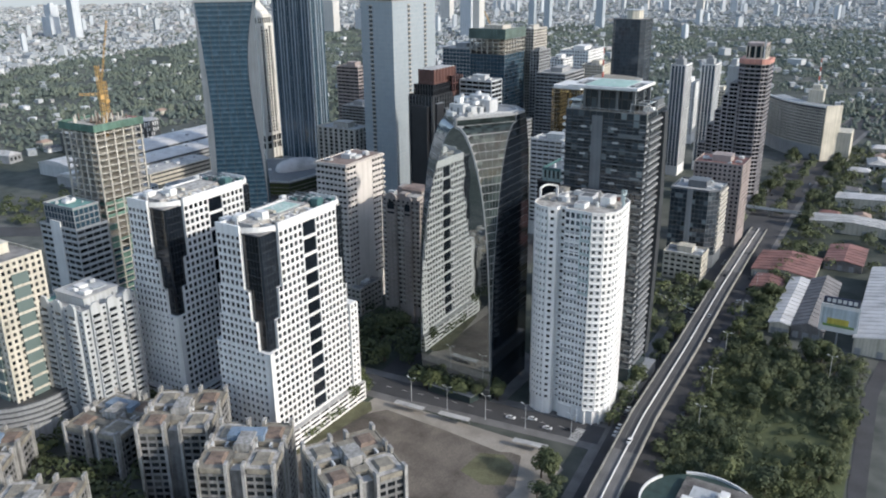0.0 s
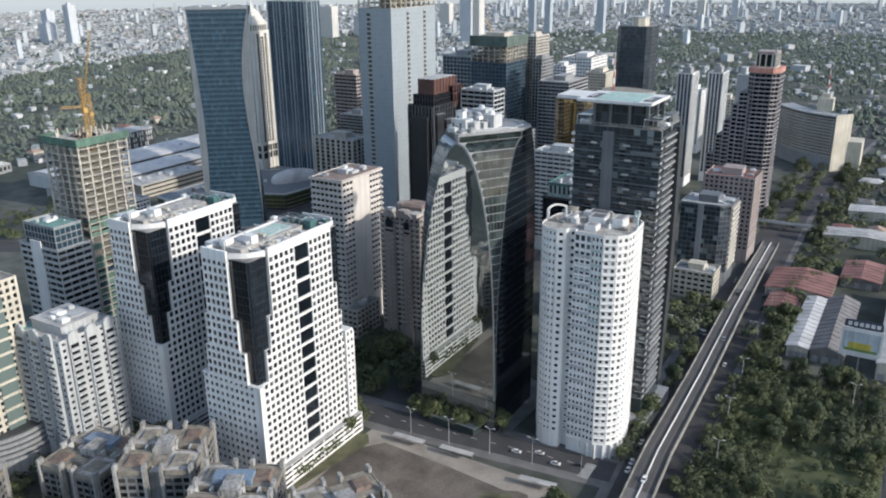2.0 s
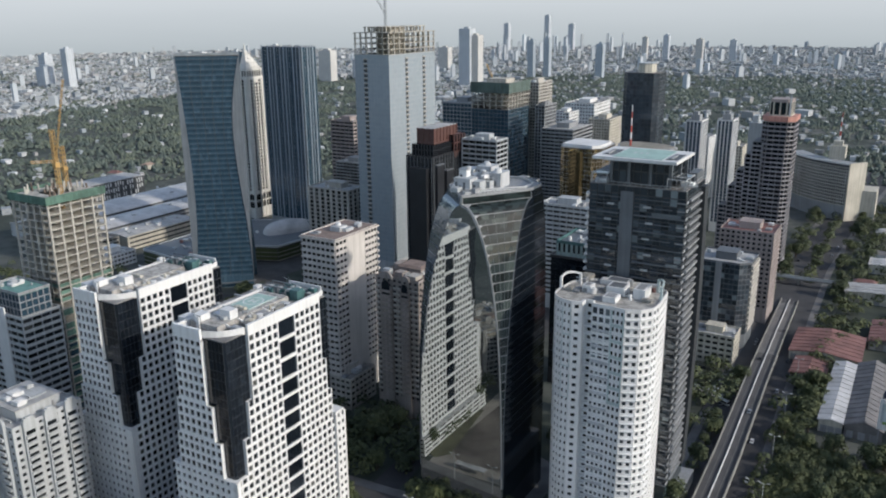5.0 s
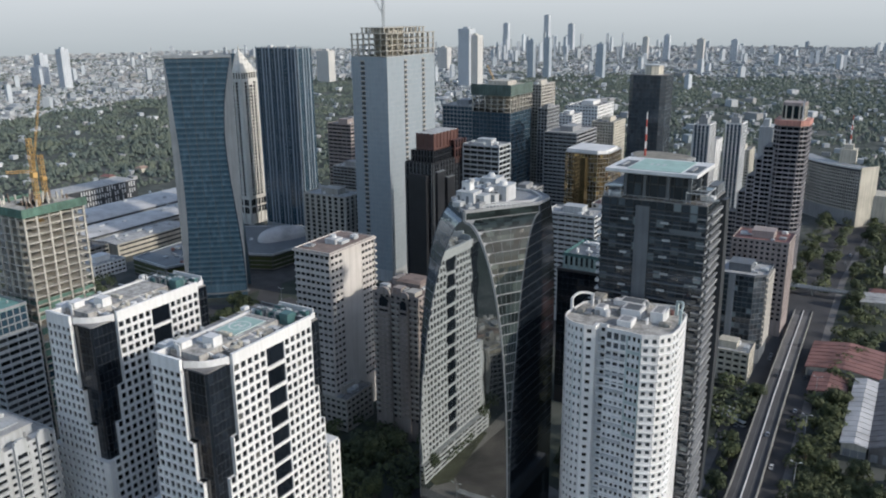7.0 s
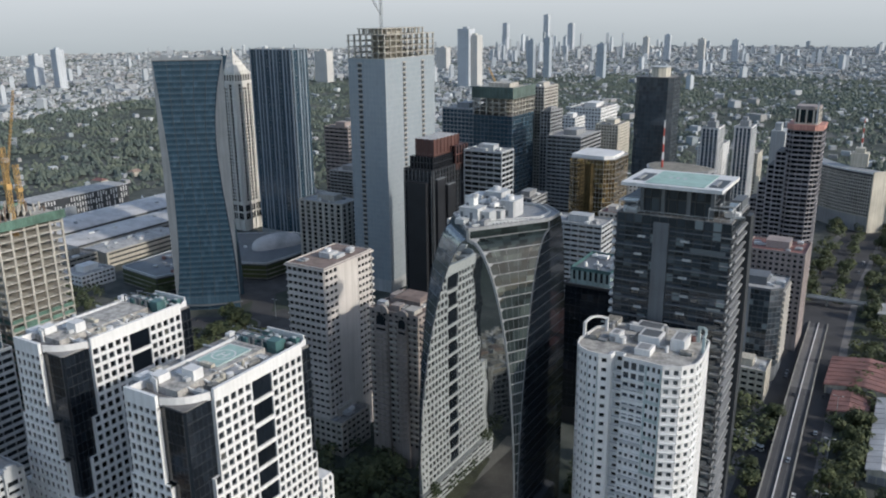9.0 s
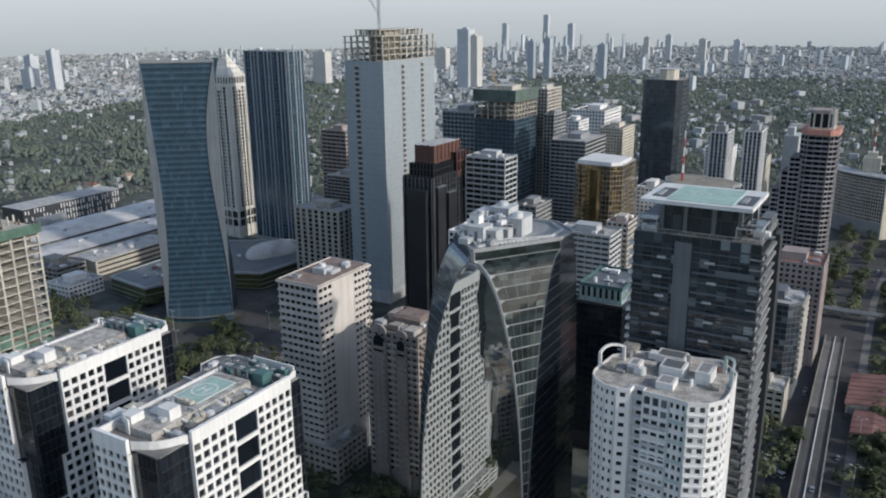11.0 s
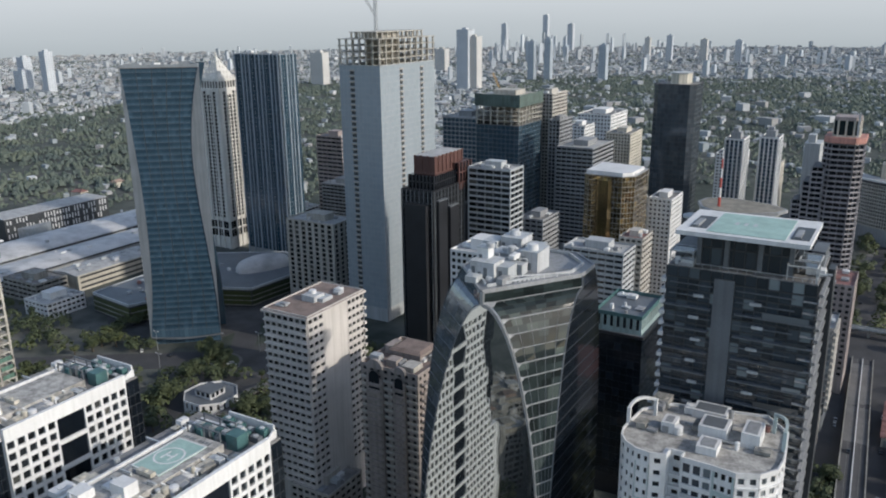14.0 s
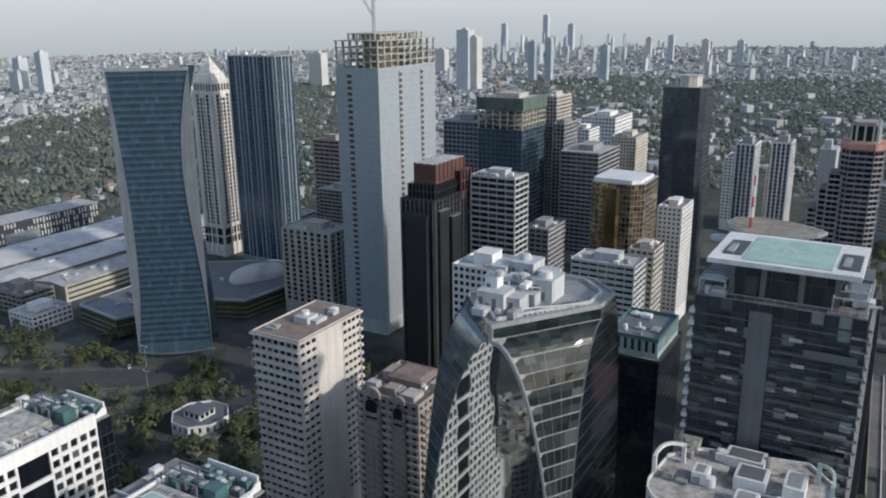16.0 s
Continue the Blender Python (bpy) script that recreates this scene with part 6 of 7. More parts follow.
def condominium():
    th = tower("apartment_tower", "white condominium with arched balcony bays and a pale green roof", -318, 208, 31, 29, 56, 3.1, 3.3, PALE, G_DARK, core=PALE, pier=0.5, span=0.5, out=0.4, units=8, roof=ROOFPALE, keep=True)
    for k, (a, b, s) in enumerate((((-349, 208), (-318, 208), 5), ((-349, 208), (-318, 208), 15), ((-349, 208), (-318, 208), 25), ((-318, 208), (-318, 237), 6), ((-318, 208), (-318, 237), 15), ((-318, 208), (-318, 237), 24))):
        th.obox("bay#%d" % k, PALE, a, b, s - 2.6, s + 2.6, 0, 57.5, 0.4, 1.7)
        for i in range(16):
            th.obox("balcony_gap#%d" % k, G_DARK, a, b, s - 1.9, s + 1.9, 6 + i * 3.1, 7.7 + i * 3.1, 1.6, 1.76)
            th.obox("balcony#%d_%d" % (k, i), PALE, a, b, s - 2.2, s + 2.2, 4.6 + i * 3.1, 5.9 + i * 3.1, 1.7, 2.5)
        for j in range(6):
            t0, t1 = math.pi * j / 6, math.pi * (j + 1) / 6
            th.obox("arch#%d" % k, PALE, a, b, s - 2.6 * math.cos(t0), s - 2.6 * math.cos(t1) + 0.02, 57.5, 57.5 + 2.6 * math.sin((t0 + t1) / 2), 0.5, 1.7)
    th.box("upper_house", PALE, -344, 213, 56, -323, 232, 60.5)
    th.box("upper_roof", ROOFPALE, -344.5, 212.5, 60.5, -322.5, 232.5, 61)
    th.box("green_deck", GREENROOF, -348.4, 209, 56.15, -344.6, 236, 56.5)
    th.plant(-342, 215, -325, 230, 61, 8)
    th.box("podium", PALE, -353, 204, 0, -315, 240, -4)
    th.done(80)


condominium()


def cream_tower():
    th = tower("apartment_tower", "cream tower with green bay glazing, arched top and rounded podium", -358, 182, 44, 24, 80, 3.3, 3.2, CREAM, G_DARK, pier=0.45, span=0.4, out=0.5, units=4, keep=True)
    for k, x in enumerate((-394, -380, -366)):
        th.box("glazed_bay#%d" % k, G_PALE, x - 3, 180.6, 8, x + 3, 182, 74)
        for i in range(10):
            th.box("bay_band#%d" % k, CREAM, x - 3.3, 180.2, 8 + i * 6.6, x + 3.3, 182, 9.2 + i * 6.6)
        for j in range(6):
            t0, t1 = math.pi * j / 6, math.pi * (j + 1) / 6
            th.box("arch#%d" % k, CREAM, x - 4 * math.cos(t0), 180.6, 80, x - 4 * math.cos(t1), 182.4, 80 + 4 * math.sin((t0 + t1) / 2))
    th.obox("side_bay", G_PALE, (-358, 182), (-358, 206), 8, 16, 8, 74, 0.0, 1.0)
    for i in range(10):
        th.obox("side_band", CREAM, (-358, 182), (-358, 206), 7.6, 16.4, 8 + i * 6.6, 9.2 + i * 6.6, 0.0, 1.4)
    cx, cy = -380, 196
    for i in range(5):
        th.cyl("podium_tier#%d" % i, GREY, cx, cy, i * 2.4, i * 2.4 + 1.5, 32 - i * 0.6, n=36)
        th.cyl("podium_gap#%d" % i, DARKFRAME, cx, cy, i * 2.4 + 1.5, i * 2.4 + 2.4, 31 - i * 0.6, n=36)
    ob = th.done(40)
    ob.matrix_basis = pose(ob.location.x + 11, ob.location.y + 5, GROUND)


cream_tower()


def low_rise(h, blue):
    """H-plan walk-up: four wings with chimney-like corner turrets and tan pavilion roofs."""
    th = Thing("apartment_block", "weathered white walk-up apartment block with tan roof pavilions", "building", 0, 0, group="walk-up apartment blocks")
    for k, (sx, sy) in enumerate(((-1, -1), (1, -1), (1, 1), (-1, 1))):
        x0, x1 = sorted((sx * 3.2, sx * 14))
        y0, y1 = sorted((sy * 2.5, sy * 15))
        p = rect(x0, y0, x1, y1)
        th.prism("wing#%d" % k, DARKFRAME, p, -18, h - 1.2)
        th.wrap(p, -18, h - 1.2, 3.0, 3.4, WALKSHADE, pier=0.2, span=0.36, out=0.3, win=G_DARK)
        th.prism("wing_roof#%d" % k, ROOFSTAIN if k % 2 else TANFELT, p, h - 1.2, h - 0.8)
        th.prism("pavilion_roof#%d" % k, DULLTILE if k % 2 == 0 else TANFELT, rect(x0 + 1.8, y0 + 2.2, x1 - 1.8, y1 - 2.2), h - 0.8, h + 0.2, rect(x0 + 2.8, y0 + 3.4, x1 - 2.8, y1 - 3.4), "tan pavilion roof")
        for j, (x, y) in enumerate(p):
            th.box("fin_wall#%d%d" % (k, j), WEATHERED, x - 0.6, y - 1.5, -18, x + 0.6, y + 1.5, h + 1.5)
        for a, b in ((p[0], p[1]), (p[1], p[2]), (p[2], p[3]), (p[3], p[0])):
            th.obox("eave#%d" % k, TANFELT, a, b, 1.2, math.dist(a, b) - 1.2, h - 2.6, h - 0.6, 0.2, 0.8, "tan felt eave")
    th.box("link", WALKSHADE, -3.2, -13, -18, 3.2, 13, h - 3)
    th.box("link_roof", ROOFPALE, -3.4, -13.2, h - 3, 3.4, 13.2, h - 2.6)
    th.box("stair_house", WEATHERED, -3, -4, h - 2.6, 3, 5, h + 2.2)
    for k, y in enumerate((-9.5, 8.5)):
        th.box("link_hood#%d" % k, TANFELT, -2.2, y, h - 2.6, 2.4, y + 3.6, h - 0.4)
    for k in range(5):
        th.box("roof_kerb#%d" % k, DULLWHITE, -13.4 + k * 5.6, -1.4, h - 3.2, -12.6 + k * 5.6, 1.4, h - 0.2)
    if blue:
        th.box("blue_tank", surf("blue_grey_paint", (0.22, 0.30, 0.40), 0.6), -8, 2.6, h - 1, 6, 9, h + 1.6, "blue-grey roof tank")
    th.plant(-2.6, -11, 2.6, 11, h - 2.6, 6)
    return th.done(12)


walk_up = low_rise(29, False)
walk_up.matrix_basis = pose(-247, 201, 5, 0, 0, 31)
walk_blue = low_rise(26, True)
walk_blue.matrix_basis = pose(-203, 192, 10, 0, 0, 28)
for src, x, y, z, r in ((walk_up, -162, 204, 8, 58), (walk_blue, -288, 198, -5, 10), (walk_blue, -316, 153, -7, 34), (walk_up, -260, 139, -7, 34), (walk_blue, -216, 140, -4, 31)):
    copy_thing(src, pose(x, y, z, 0, 0, r))


# ---- malls, podiums, forecourt on the left ----
def vaulted_hall(name, label, x0, y0, x1, y1, h, rise, wall, roof):
    th = Thing(name, label, "building", (x0 + x1) / 2, (y0 + y1) / 2)
    th.box("wall", wall, x0, y0, 0, x1, y1, h)
    n = 12
    for i in range(n):
        t0, t1 = i / n, (i + 1) / n
        z0, z1 = h + rise * math.sin(math.pi * t0), h + rise * math.sin(math.pi * t1)
        ax, bx = x0 + (x1 - x0) * t0, x0 + (x1 - x0) * t1
        th.raw("roof", roof, [(ax, y0 - 1, z0), (bx, y0 - 1, z1), (bx, y1 + 1, z1), (ax, y1 + 1, z0), (ax, y0 - 1, h - 0.5), (bx, y0 - 1, h - 0.5), (bx, y1 + 1, h - 0.5), (ax, y1 + 1, h - 0.5)],
               [(0, 1, 2, 3), (4, 5, 1, 0), (7, 3, 2, 6)])
    k = 0
    y = y0
    while y < y1:
        th.box("roof_rib#%d@roof" % k, PALE, x0, y, h - 0.2, x1, y + 0.6, h + 0.5)
        y += (y1 - y0) / 8
        k += 1
    for k in range(3):
        th.box("loading_band#%d" % k, DARKFRAME, x1 - 0.1, y0 + 2, 2 + k * 4.2, x1 + 0.2, y1 - 2, 3.6 + k * 4.2)
    th.plant(x0 + 4, y0 + 4, x1 - 4, y1 - 4, h + rise * 0.8, 16)
    th.done()


vaulted_hall("mall", "long mall with a pale curved metal roof", -792, 500, -738, 730, 13, 4.0, PALE, WHITEROOF)
vaulted_hall("mall", "long mall wing with a white curved metal roof", -734, 480, -690, 720, 11, 3.0, GREY, WHITEROOF)
vaulted_hall("market_hall", "low hall with a tan metal roof", -676, 520, -646, 600, 13, 1.5, CREAM, ROOFPALE)
tower("parking_block", "grey concrete parking block", -648, 486, 40, 26, 15, 3.6, 6.0, CONCRETE, G_DARK, pier=0.1, span=0.5, units=10)
tower("shop_block", "low cluttered shop block with white roof", -612, 470, 26, 30, 11, 3.6, 4.0, WHITE_PAINT, G_DARK, pier=0.3, span=0.5, units=14, roof=ROOFPALE)


def patterned_hall():
    th = Thing("cinema_hall", "black hall with a white slatted pattern on its front", "building", -845, 620)
    th.box("wall", DARKFRAME, -860, 575, 0, -826, 690, 24)
    r = random.Random(3)
    for i in range(34):
        for j in range(3):
            y = 577 + i * 3.3
            if r.random() < 0.75:
                th.box("slat#%d_%d@wall" % (i, j), WHITE_PAINT, -826, y, 4 + j * 6.6 + r.random() * 2, -825.4, y + 1.1, 8.6 + j * 6.6 + r.random() * 1.5)
    th.box("roof", ROOFPALE, -860, 575, 24, -826, 690, 24.5)
    th.done()


patterned_hall()


def green_podium():
    th = Thing("podium_mall", "low mall podium with planted green walls and a rounded metal dome", "building", -560, 560)
    p = [(-598, 498), (-552, 492), (-545, 512), (-532, 548), (-502, 560), (-498, 600), (-515, 642), (-545, 645), (-600, 610)]
    th.prism("podium", DARKFRAME, p, 0, 14)
    for i in range(len(p)):
        a, b = p[i], p[(i + 1) % len(p)]
        th.obox("green_wall#%d" % i, VINE, a, b, 0.5, math.dist(a, b) - 0.5, 2, 12, 0, 0.5, "planted green wall")
        th.obox("coping#%d" % i, PALE, a, b, 0, math.dist(a, b), 13.2, 15.0, -0.4, 0.5)
        for k in range(3):
            th.obox("terrace_band#%d%d" % (i, k), CONCRETE, a, b, 0, math.dist(a, b), 1.4 + k * 3.6, 1.9 + k * 3.6, 0.4, 0.9)
    th.prism("roof", LEDGE, p, 14, 14.4)
    # dome: an elongated half shell
    n, m = 14, 8
    vs, fs = [], []
    for i in range(n + 1):
        for j in range(m + 1):
            a, b = math.pi * i / n, math.pi * j / m
            s = math.sin(a) ** 0.6 if 0 < i < n else 0.0
            u, v, w = -22 * math.cos(a), 9.5 * s * math.cos(b), 11.5 * s * math.sin(b)
            vs.append((-529 + u * 0.42 - v * 0.91, 603 + u * 0.91 + v * 0.42, 14.4 + w))
    for i in range(n):
        for j in range(m):
            q = i * (m + 1) + j
            fs.append((q, q + m + 1, q + m + 2, q + 1))
    th.raw("dome", WHITEROOF, vs, fs, "pale metal dome")
    for k in range(30):
        x, y = -590 + th.rnd.random() * 40, 505 + th.rnd.random() * 90
        th.box("roof_unit#%d" % k, th.rnd.choice((WHITE_PAINT, REDROOF, GREY, PALE)), x, y, 14.4, x + th.rnd.uniform(1, 5), y + th.rnd.uniform(1, 5), 14.4 + th.rnd.uniform(0.8, 3))
    th.done()


green_podium()


def octagon_house():
    th = Thing("pavilion", "white octagonal pavilion with dark roof and square lantern", "building", -413, 432)
    oc = [(-413 + 15 * math.cos(radians(22.5 + 45 * i)), 432 + 15 * math.sin(radians(22.5 + 45 * i))) for i in range(8)]
    th.prism("wall", WHITE_PAINT, oc, 0, 6)
    th.wrap(oc, 0, 6, 6, 3.6, WHITE_PAINT, pier=0.6, span=0.5, out=0.4, win=G_DARK)
    th.prism("roof", LEDGE, oc, 6, 6.4)
    th.parapet(oc, 6.4, 1.0, WHITE_PAINT)
    p = rect(-419, 427, -408, 437)
    th.prism("lantern", G_DARK, p, 6.4, 9.4)
    th.wrap(p, 6.4, 9.6, 3.2, 3.4, WHITE_PAINT, pier=0.25, span=0.2, out=0.4)
    th.prism("lantern_roof", LEDGE, grow(p, 0.6), 9.6, 10.2)
    th.done(16)


octagon_house()
vs = []
for r in (14, 16):
    vs.append([(-452 + r * math.cos(i * math.tau / 32), 474 + r * math.sin(i * math.tau / 32)) for i in range(32)])
slab("traffic_island", GRASS, vs[0], 0.0, 0.45, "grassy round traffic island", "pavement")
slab("kerb", PAVING, vs[1], 0.0, 0.3, "pale kerb round the traffic island", "pavement")
strip("flyover_ramp", ROADCONC, [(-392, 405), (-402, 450), (-398, 490), (-380, 520)], 7, 2.0, 3.0, "pale curved road ramp", "road")


# ---- right: sheds, billboard, houses ----
def shed(label, x0, y0, x1, y1, h, rise, roof, wall=CREAM, category="shed"):
    """Long gabled shed with corrugation ribs; the ridge runs along y."""
    th = Thing("warehouse", label, category, (x0 + x1) / 2, (y0 + y1) / 2)
    th.box("wall", wall, x0, y0, 0, x1, y1, h)
    xm = (x0 + x1) / 2
    th.raw("gable", wall, [(x0, y0, h), (x1, y0, h), (xm, y0, h + rise), (x0, y1, h), (x1, y1, h), (xm, y1, h + rise)], [(0, 1, 2), (5, 4, 3)])
    for s, k in ((-1, "a"), (1, "b")):
        xe = x0 - 0.8 if s < 0 else x1 + 0.8
        th.raw("roof_slope#" + k, roof, [(xe, y0 - 1, h - 0.1), (xm, y0 - 1, h + rise + 0.1), (xm, y1 + 1, h + rise + 0.1), (xe, y1 + 1, h - 0.1), (xe, y0 - 1, h - 0.4), (xm, y0 - 1, h + rise - 0.2), (xm, y1 + 1, h + rise - 0.2), (xe, y1 + 1, h - 0.4)],
               [(0, 1, 2, 3), (4, 5, 1, 0), (7, 3, 2, 6), (0, 3, 7, 4)])
        for j in range(int((y1 - y0) / 6)):
            y = y0 + 6 * j
            th.bar("roof_rib#%s%d@roof_slope#%s" % (k, j, k), roof, (xe, y, h + 0.02), (xm, y, h + rise + 0.22), 0.25)
    for j in range(3):
        th.box("door#%d" % j, GREY, x0 + 1 + j * (x1 - x0) / 3.2, y0 - 0.1, 0, x0 + 4.2 + j * (x1 - x0) / 3.2, y0, min(4, h - 0.5))
    th.done()


shed("market shed with a rusty red tin roof", -89, 560, -50, 602, 6, 2.5, REDROOF)
shed("narrow shed with a white tin roof", -62, 472, -51, 552, 7, 1.2, WHITEROOF)
shed("warehouse with a weathered grey tin roof", -50, 472, -33, 556, 7, 3.5, GREYROOF, GREYROOF)
shed("large warehouse with a white metal roof", -17, 466, 18, 590, 10, 3.0, WHITEROOF)
shed("shed with a dark red tin roof", -84, 530, -66, 556, 4.5, 1.5, REDROOF)
shed("shed with a dull red tin roof", -48, 600, -24, 640, 6, 2, REDROOF, GREYROOF)
shed("hall with a tan metal roof", -70, 690, -10, 712, 8, 2, ROOFPALE)
shed("pale long hall with a white roof", -60, 770, 20, 790, 8, 2, WHITEROOF)


def billboard():
    th = Thing("billboard", "tall roadside billboard with a pale sheet and yellow picture", "billboard", -26, 470)
    for k, x in enumerate((-35, -26, -17)):
        th.bar("post#%d" % k, GREY, (x, 471, 0), (x, 471, 28), 0.7)
        th.bar("brace#%d" % k, GREY, (x, 476, 0), (x, 471.4, 18), 0.4)
    th.box("sheet", WHITE_PAINT, -36, 470, 9, -16, 470.5, 25, "pale printed sheet")
    th.box("picture_ground@sheet", surf("pale_blue_print", (0.55, 0.63, 0.68), 0.6), -35, 469.9, 13, -17, 470, 23)
    th.box("picture_shape@sheet", surf("yellow_print", (0.62, 0.52, 0.10), 0.6), -32, 469.8, 13.5, -21, 469.9, 17)
    th.box("picture_shape#b@sheet", surf("green_print", (0.20, 0.32, 0.10), 0.6), -34, 469.82, 12, -18, 469.9, 13.5)
    th.box("header", surf("navy_board", (0.04, 0.05, 0.10), 0.6), -35, 470, 25.6, -17, 470.5, 29.5, "navy header board")
    for k in range(6):
        th.box("text_bar#%d@header" % k, WHITE_PAINT, -33.5 + k * 2.7, 469.9, 26.4, -31.6 + k * 2.7, 470, 28.6)
    th.done()


billboard()


def round_pavilion():
    th = Thing("round_building", "round low building with a white rim and green and patched roofs", "building", -52, 272)
    ring = [(-52 + 22 * math.cos(i * math.tau / 40), 272 + 22 * math.sin(i * math.tau / 40)) for i in range(40)]
    th.prism("wall", GREY, ring, 0, 11)
    th.wrap(ring, 0, 11, 3.6, 3.4, WHITE_PAINT, pier=0.2, span=0.4, out=0.3, corner=False)
    th.prism("roof", DEEPGREEN, ring, 11, 11.3)
    for i in range(40):
        a, b = ring[i], ring[(i + 1) % 40]
        if i not in (13, 14, 15):
            th.obox("rim", WHITE_PAINT, a, b, 0, math.dist(a, b) + 0.05, 10.6, 12.4, -0.25, 0.4, "white curved rim")
    th.box("patched_roof", PATCHED, -61, 254, 11.3, -36, 288, 13.0, "patched brown and pale flat roof")
    th.box("roof_patch", PALE, -57, 272, 13.0, -46, 283, 13.06, "pale patch of roofing")
    th.box("roof_patch#b", DULLTILE, -50, 262, 13.0, -39, 276, 13.1, "rust-brown patch of roofing")
    th.plant(-58, 258, -40, 282, 13.2, 9)
    th.done()


round_pavilion()


def house(roof, wall, w, l, h):
    th = Thing("house", "small low house with a tin roof", "house", 0, 0, group="small houses among the trees")
    th.box("wall", wall, -w, -l, 0, w, l, h)
    for k in range(3):
        th.box("window#%d@wall" % k, G_DARK, -w * 0.8 + k * w * 0.6, -l - 0.05, h * 0.35, -w * 0.8 + k * w * 0.6 + w * 0.35, -l, h * 0.75)
    th.raw("roof", roof, [(-w - 0.6, -l - 0.6, h), (w + 0.6, -l - 0.6, h), (w + 0.6, l + 0.6, h), (-w - 0.6, l + 0.6, h), (0, -l * 0.6, h + w * 0.45), (0, l * 0.6, h + w * 0.45)],
           [(0, 1, 4), (1, 2, 5, 4), (2, 3, 5), (3, 0, 4, 5), (3, 2, 1, 0)])
    return th.done()


HR = random.Random(11)
kinds = [house(m, w, a, b, h) for m, w, a, b, h in ((REDROOF, CREAM, 6, 8, 6), (GREYROOF, WHITE_PAINT, 5, 9, 5), (WHITEROOF, BUFF, 7, 10, 7), (ROOFTAN, CREAM, 6, 7, 7), (ROOFPALE, GREY, 9, 14, 9))]
spots = []
for gx in range(14):
    for gy in range(11):
        x, y = -78 + gx * 21 + HR.uniform(-5, 5), 612 + gy * 40 + HR.uniform(-10, 10)
        if HR.random() < 0.8 and not (y < 720 and x < -5) and not (x < 25 and 760 < y < 800) and x > -70 + (y - 600) * 0.06:
            spots.append((x, y))
for gx in range(9):
    for gy in range(6):
        x, y = -1000 + gx * 42 + HR.uniform(-9, 9), 520 + gy * 60 + HR.uniform(-14, 14)
        if HR.random() < 0.4 and not (-870 < x < -590 and 460 < y < 750):
            spots.append((x, y))
for i, k in enumerate(kinds):
    k.matrix_basis = pose(*spots[i], 0, 0, 0, HR.choice((0, 90)) + HR.uniform(-12, 12))
for x, y in spots[len(kinds):]:
    copy_thing(HR.choice(kinds), pose(x, y, 0, 0, 0, HR.choice((0, 90)) + HR.uniform(-12, 12)))


# ---- trees ----
def tree(seed, r, h, leafs):
    rd = random.Random(seed)
    th = Thing("tree", "broad green street tree with an uneven leafy crown", "tree", 0, 0, group="trees of the streets and lots")
    th.cyl("trunk", BARK, 0, 0, 0, h * 0.5, 0.38, 0.22, n=8)
    lobes = []
    for i in range(7):
        a, d = rd.uniform(0, math.tau), rd.uniform(0.2, 0.62) * r
        c = (d * math.cos(a), d * math.sin(a), h * rd.uniform(0.52, 0.82))
        th.bar("trunk", BARK, (0, 0, h * 0.35), c, 0.22)
        lobes.append((c, r * rd.uniform(0.32, 0.6)))
    vs, fs = [], []
    for i in range(leafs):
        (cx, cy, cz), rr = rd.choice(lobes)
        d = Vector((rd.gauss(0, 1), rd.gauss(0, 1), rd.gauss(0.25, 0.8))).normalized()
        k = rr * rd.uniform(0.72, 1.08)
        p = Vector((cx, cy, cz)) + d * k
        s = r * rd.uniform(0.05, 0.11)
        nrm = (d + Vector((rd.uniform(-0.7, 0.7), rd.uniform(-0.7, 0.7), rd.uniform(-0.2, 0.9)))).normalized()
        u = nrm.orthogonal().normalized()
        v = nrm.cross(u)
        q = len(vs)
        for a in (0.3, 1.8, 3.4, 5.0):
            w = s * rd.uniform(0.7, 1.2)
            vs.append(tuple(p + u * math.cos(a) * w + v * math.sin(a) * w))
        fs.append((q, q + 1, q + 2, q + 3))
    th.raw("crown", LEAF, vs, fs)
    return th.done()


TR = random.Random(21)
protos = [tree(1, 5.2, 10, 900), tree(2, 4.2, 8, 700), tree(3, 6.2, 12, 1100), tree(4, 3.2, 6, 520)]
places = []


def strew(n, x0, y0, x1, y1, ok=lambda x, y: True):
    for _ in range(n):
        x, y = TR.uniform(x0, x1), TR.uniform(y0, y1)
        if ok(x, y):
            places.append((x, y))


strew(48, -76, 304, -8, 462, lambda x, y: not (x < -55 and y < 298) and not (-50 < x < -20 and 335 < y < 380 and TR.random() < 0.8) and not (y > 455))
strew(20, -76, 440, -64, 525)
strew(26, -335, 130, -130, 178, lambda x, y: y < 172)
strew(16, -300, 212, -272, 236)
strew(14, -232, 224, -224, 300)
strew(22, -270, 318, -222, 372)
strew(7, -210, 317, -178, 321)
strew(5, -176, 318, -160, 326)
strew(3, -120, 270, -112, 284)
strew(14, -176, 388, -160, 470)
strew(16, -112, 326, -106, 530)
strew(5, -114, 250, -106, 276)
strew(46, -500, 330, -345, 470, lambda x, y: not (-432 < x < -394 and 412 < y < 452) and abs(y - (0.78 * x + 838)) > 20)
strew(10, -462, 464, -442, 484)
strew(14, -545, 400, -505, 480, lambda x, y: y < 0.6 * x + 790)
strew(26, -82, 670, -72, 1000)
strew(16, -124, 690, -117, 990)
strew(14, -101, 690, -97, 960)
for i, k in enumerate(protos):
    k.matrix_basis = pose(*places[i], 0, 0, 0, 40 * i)
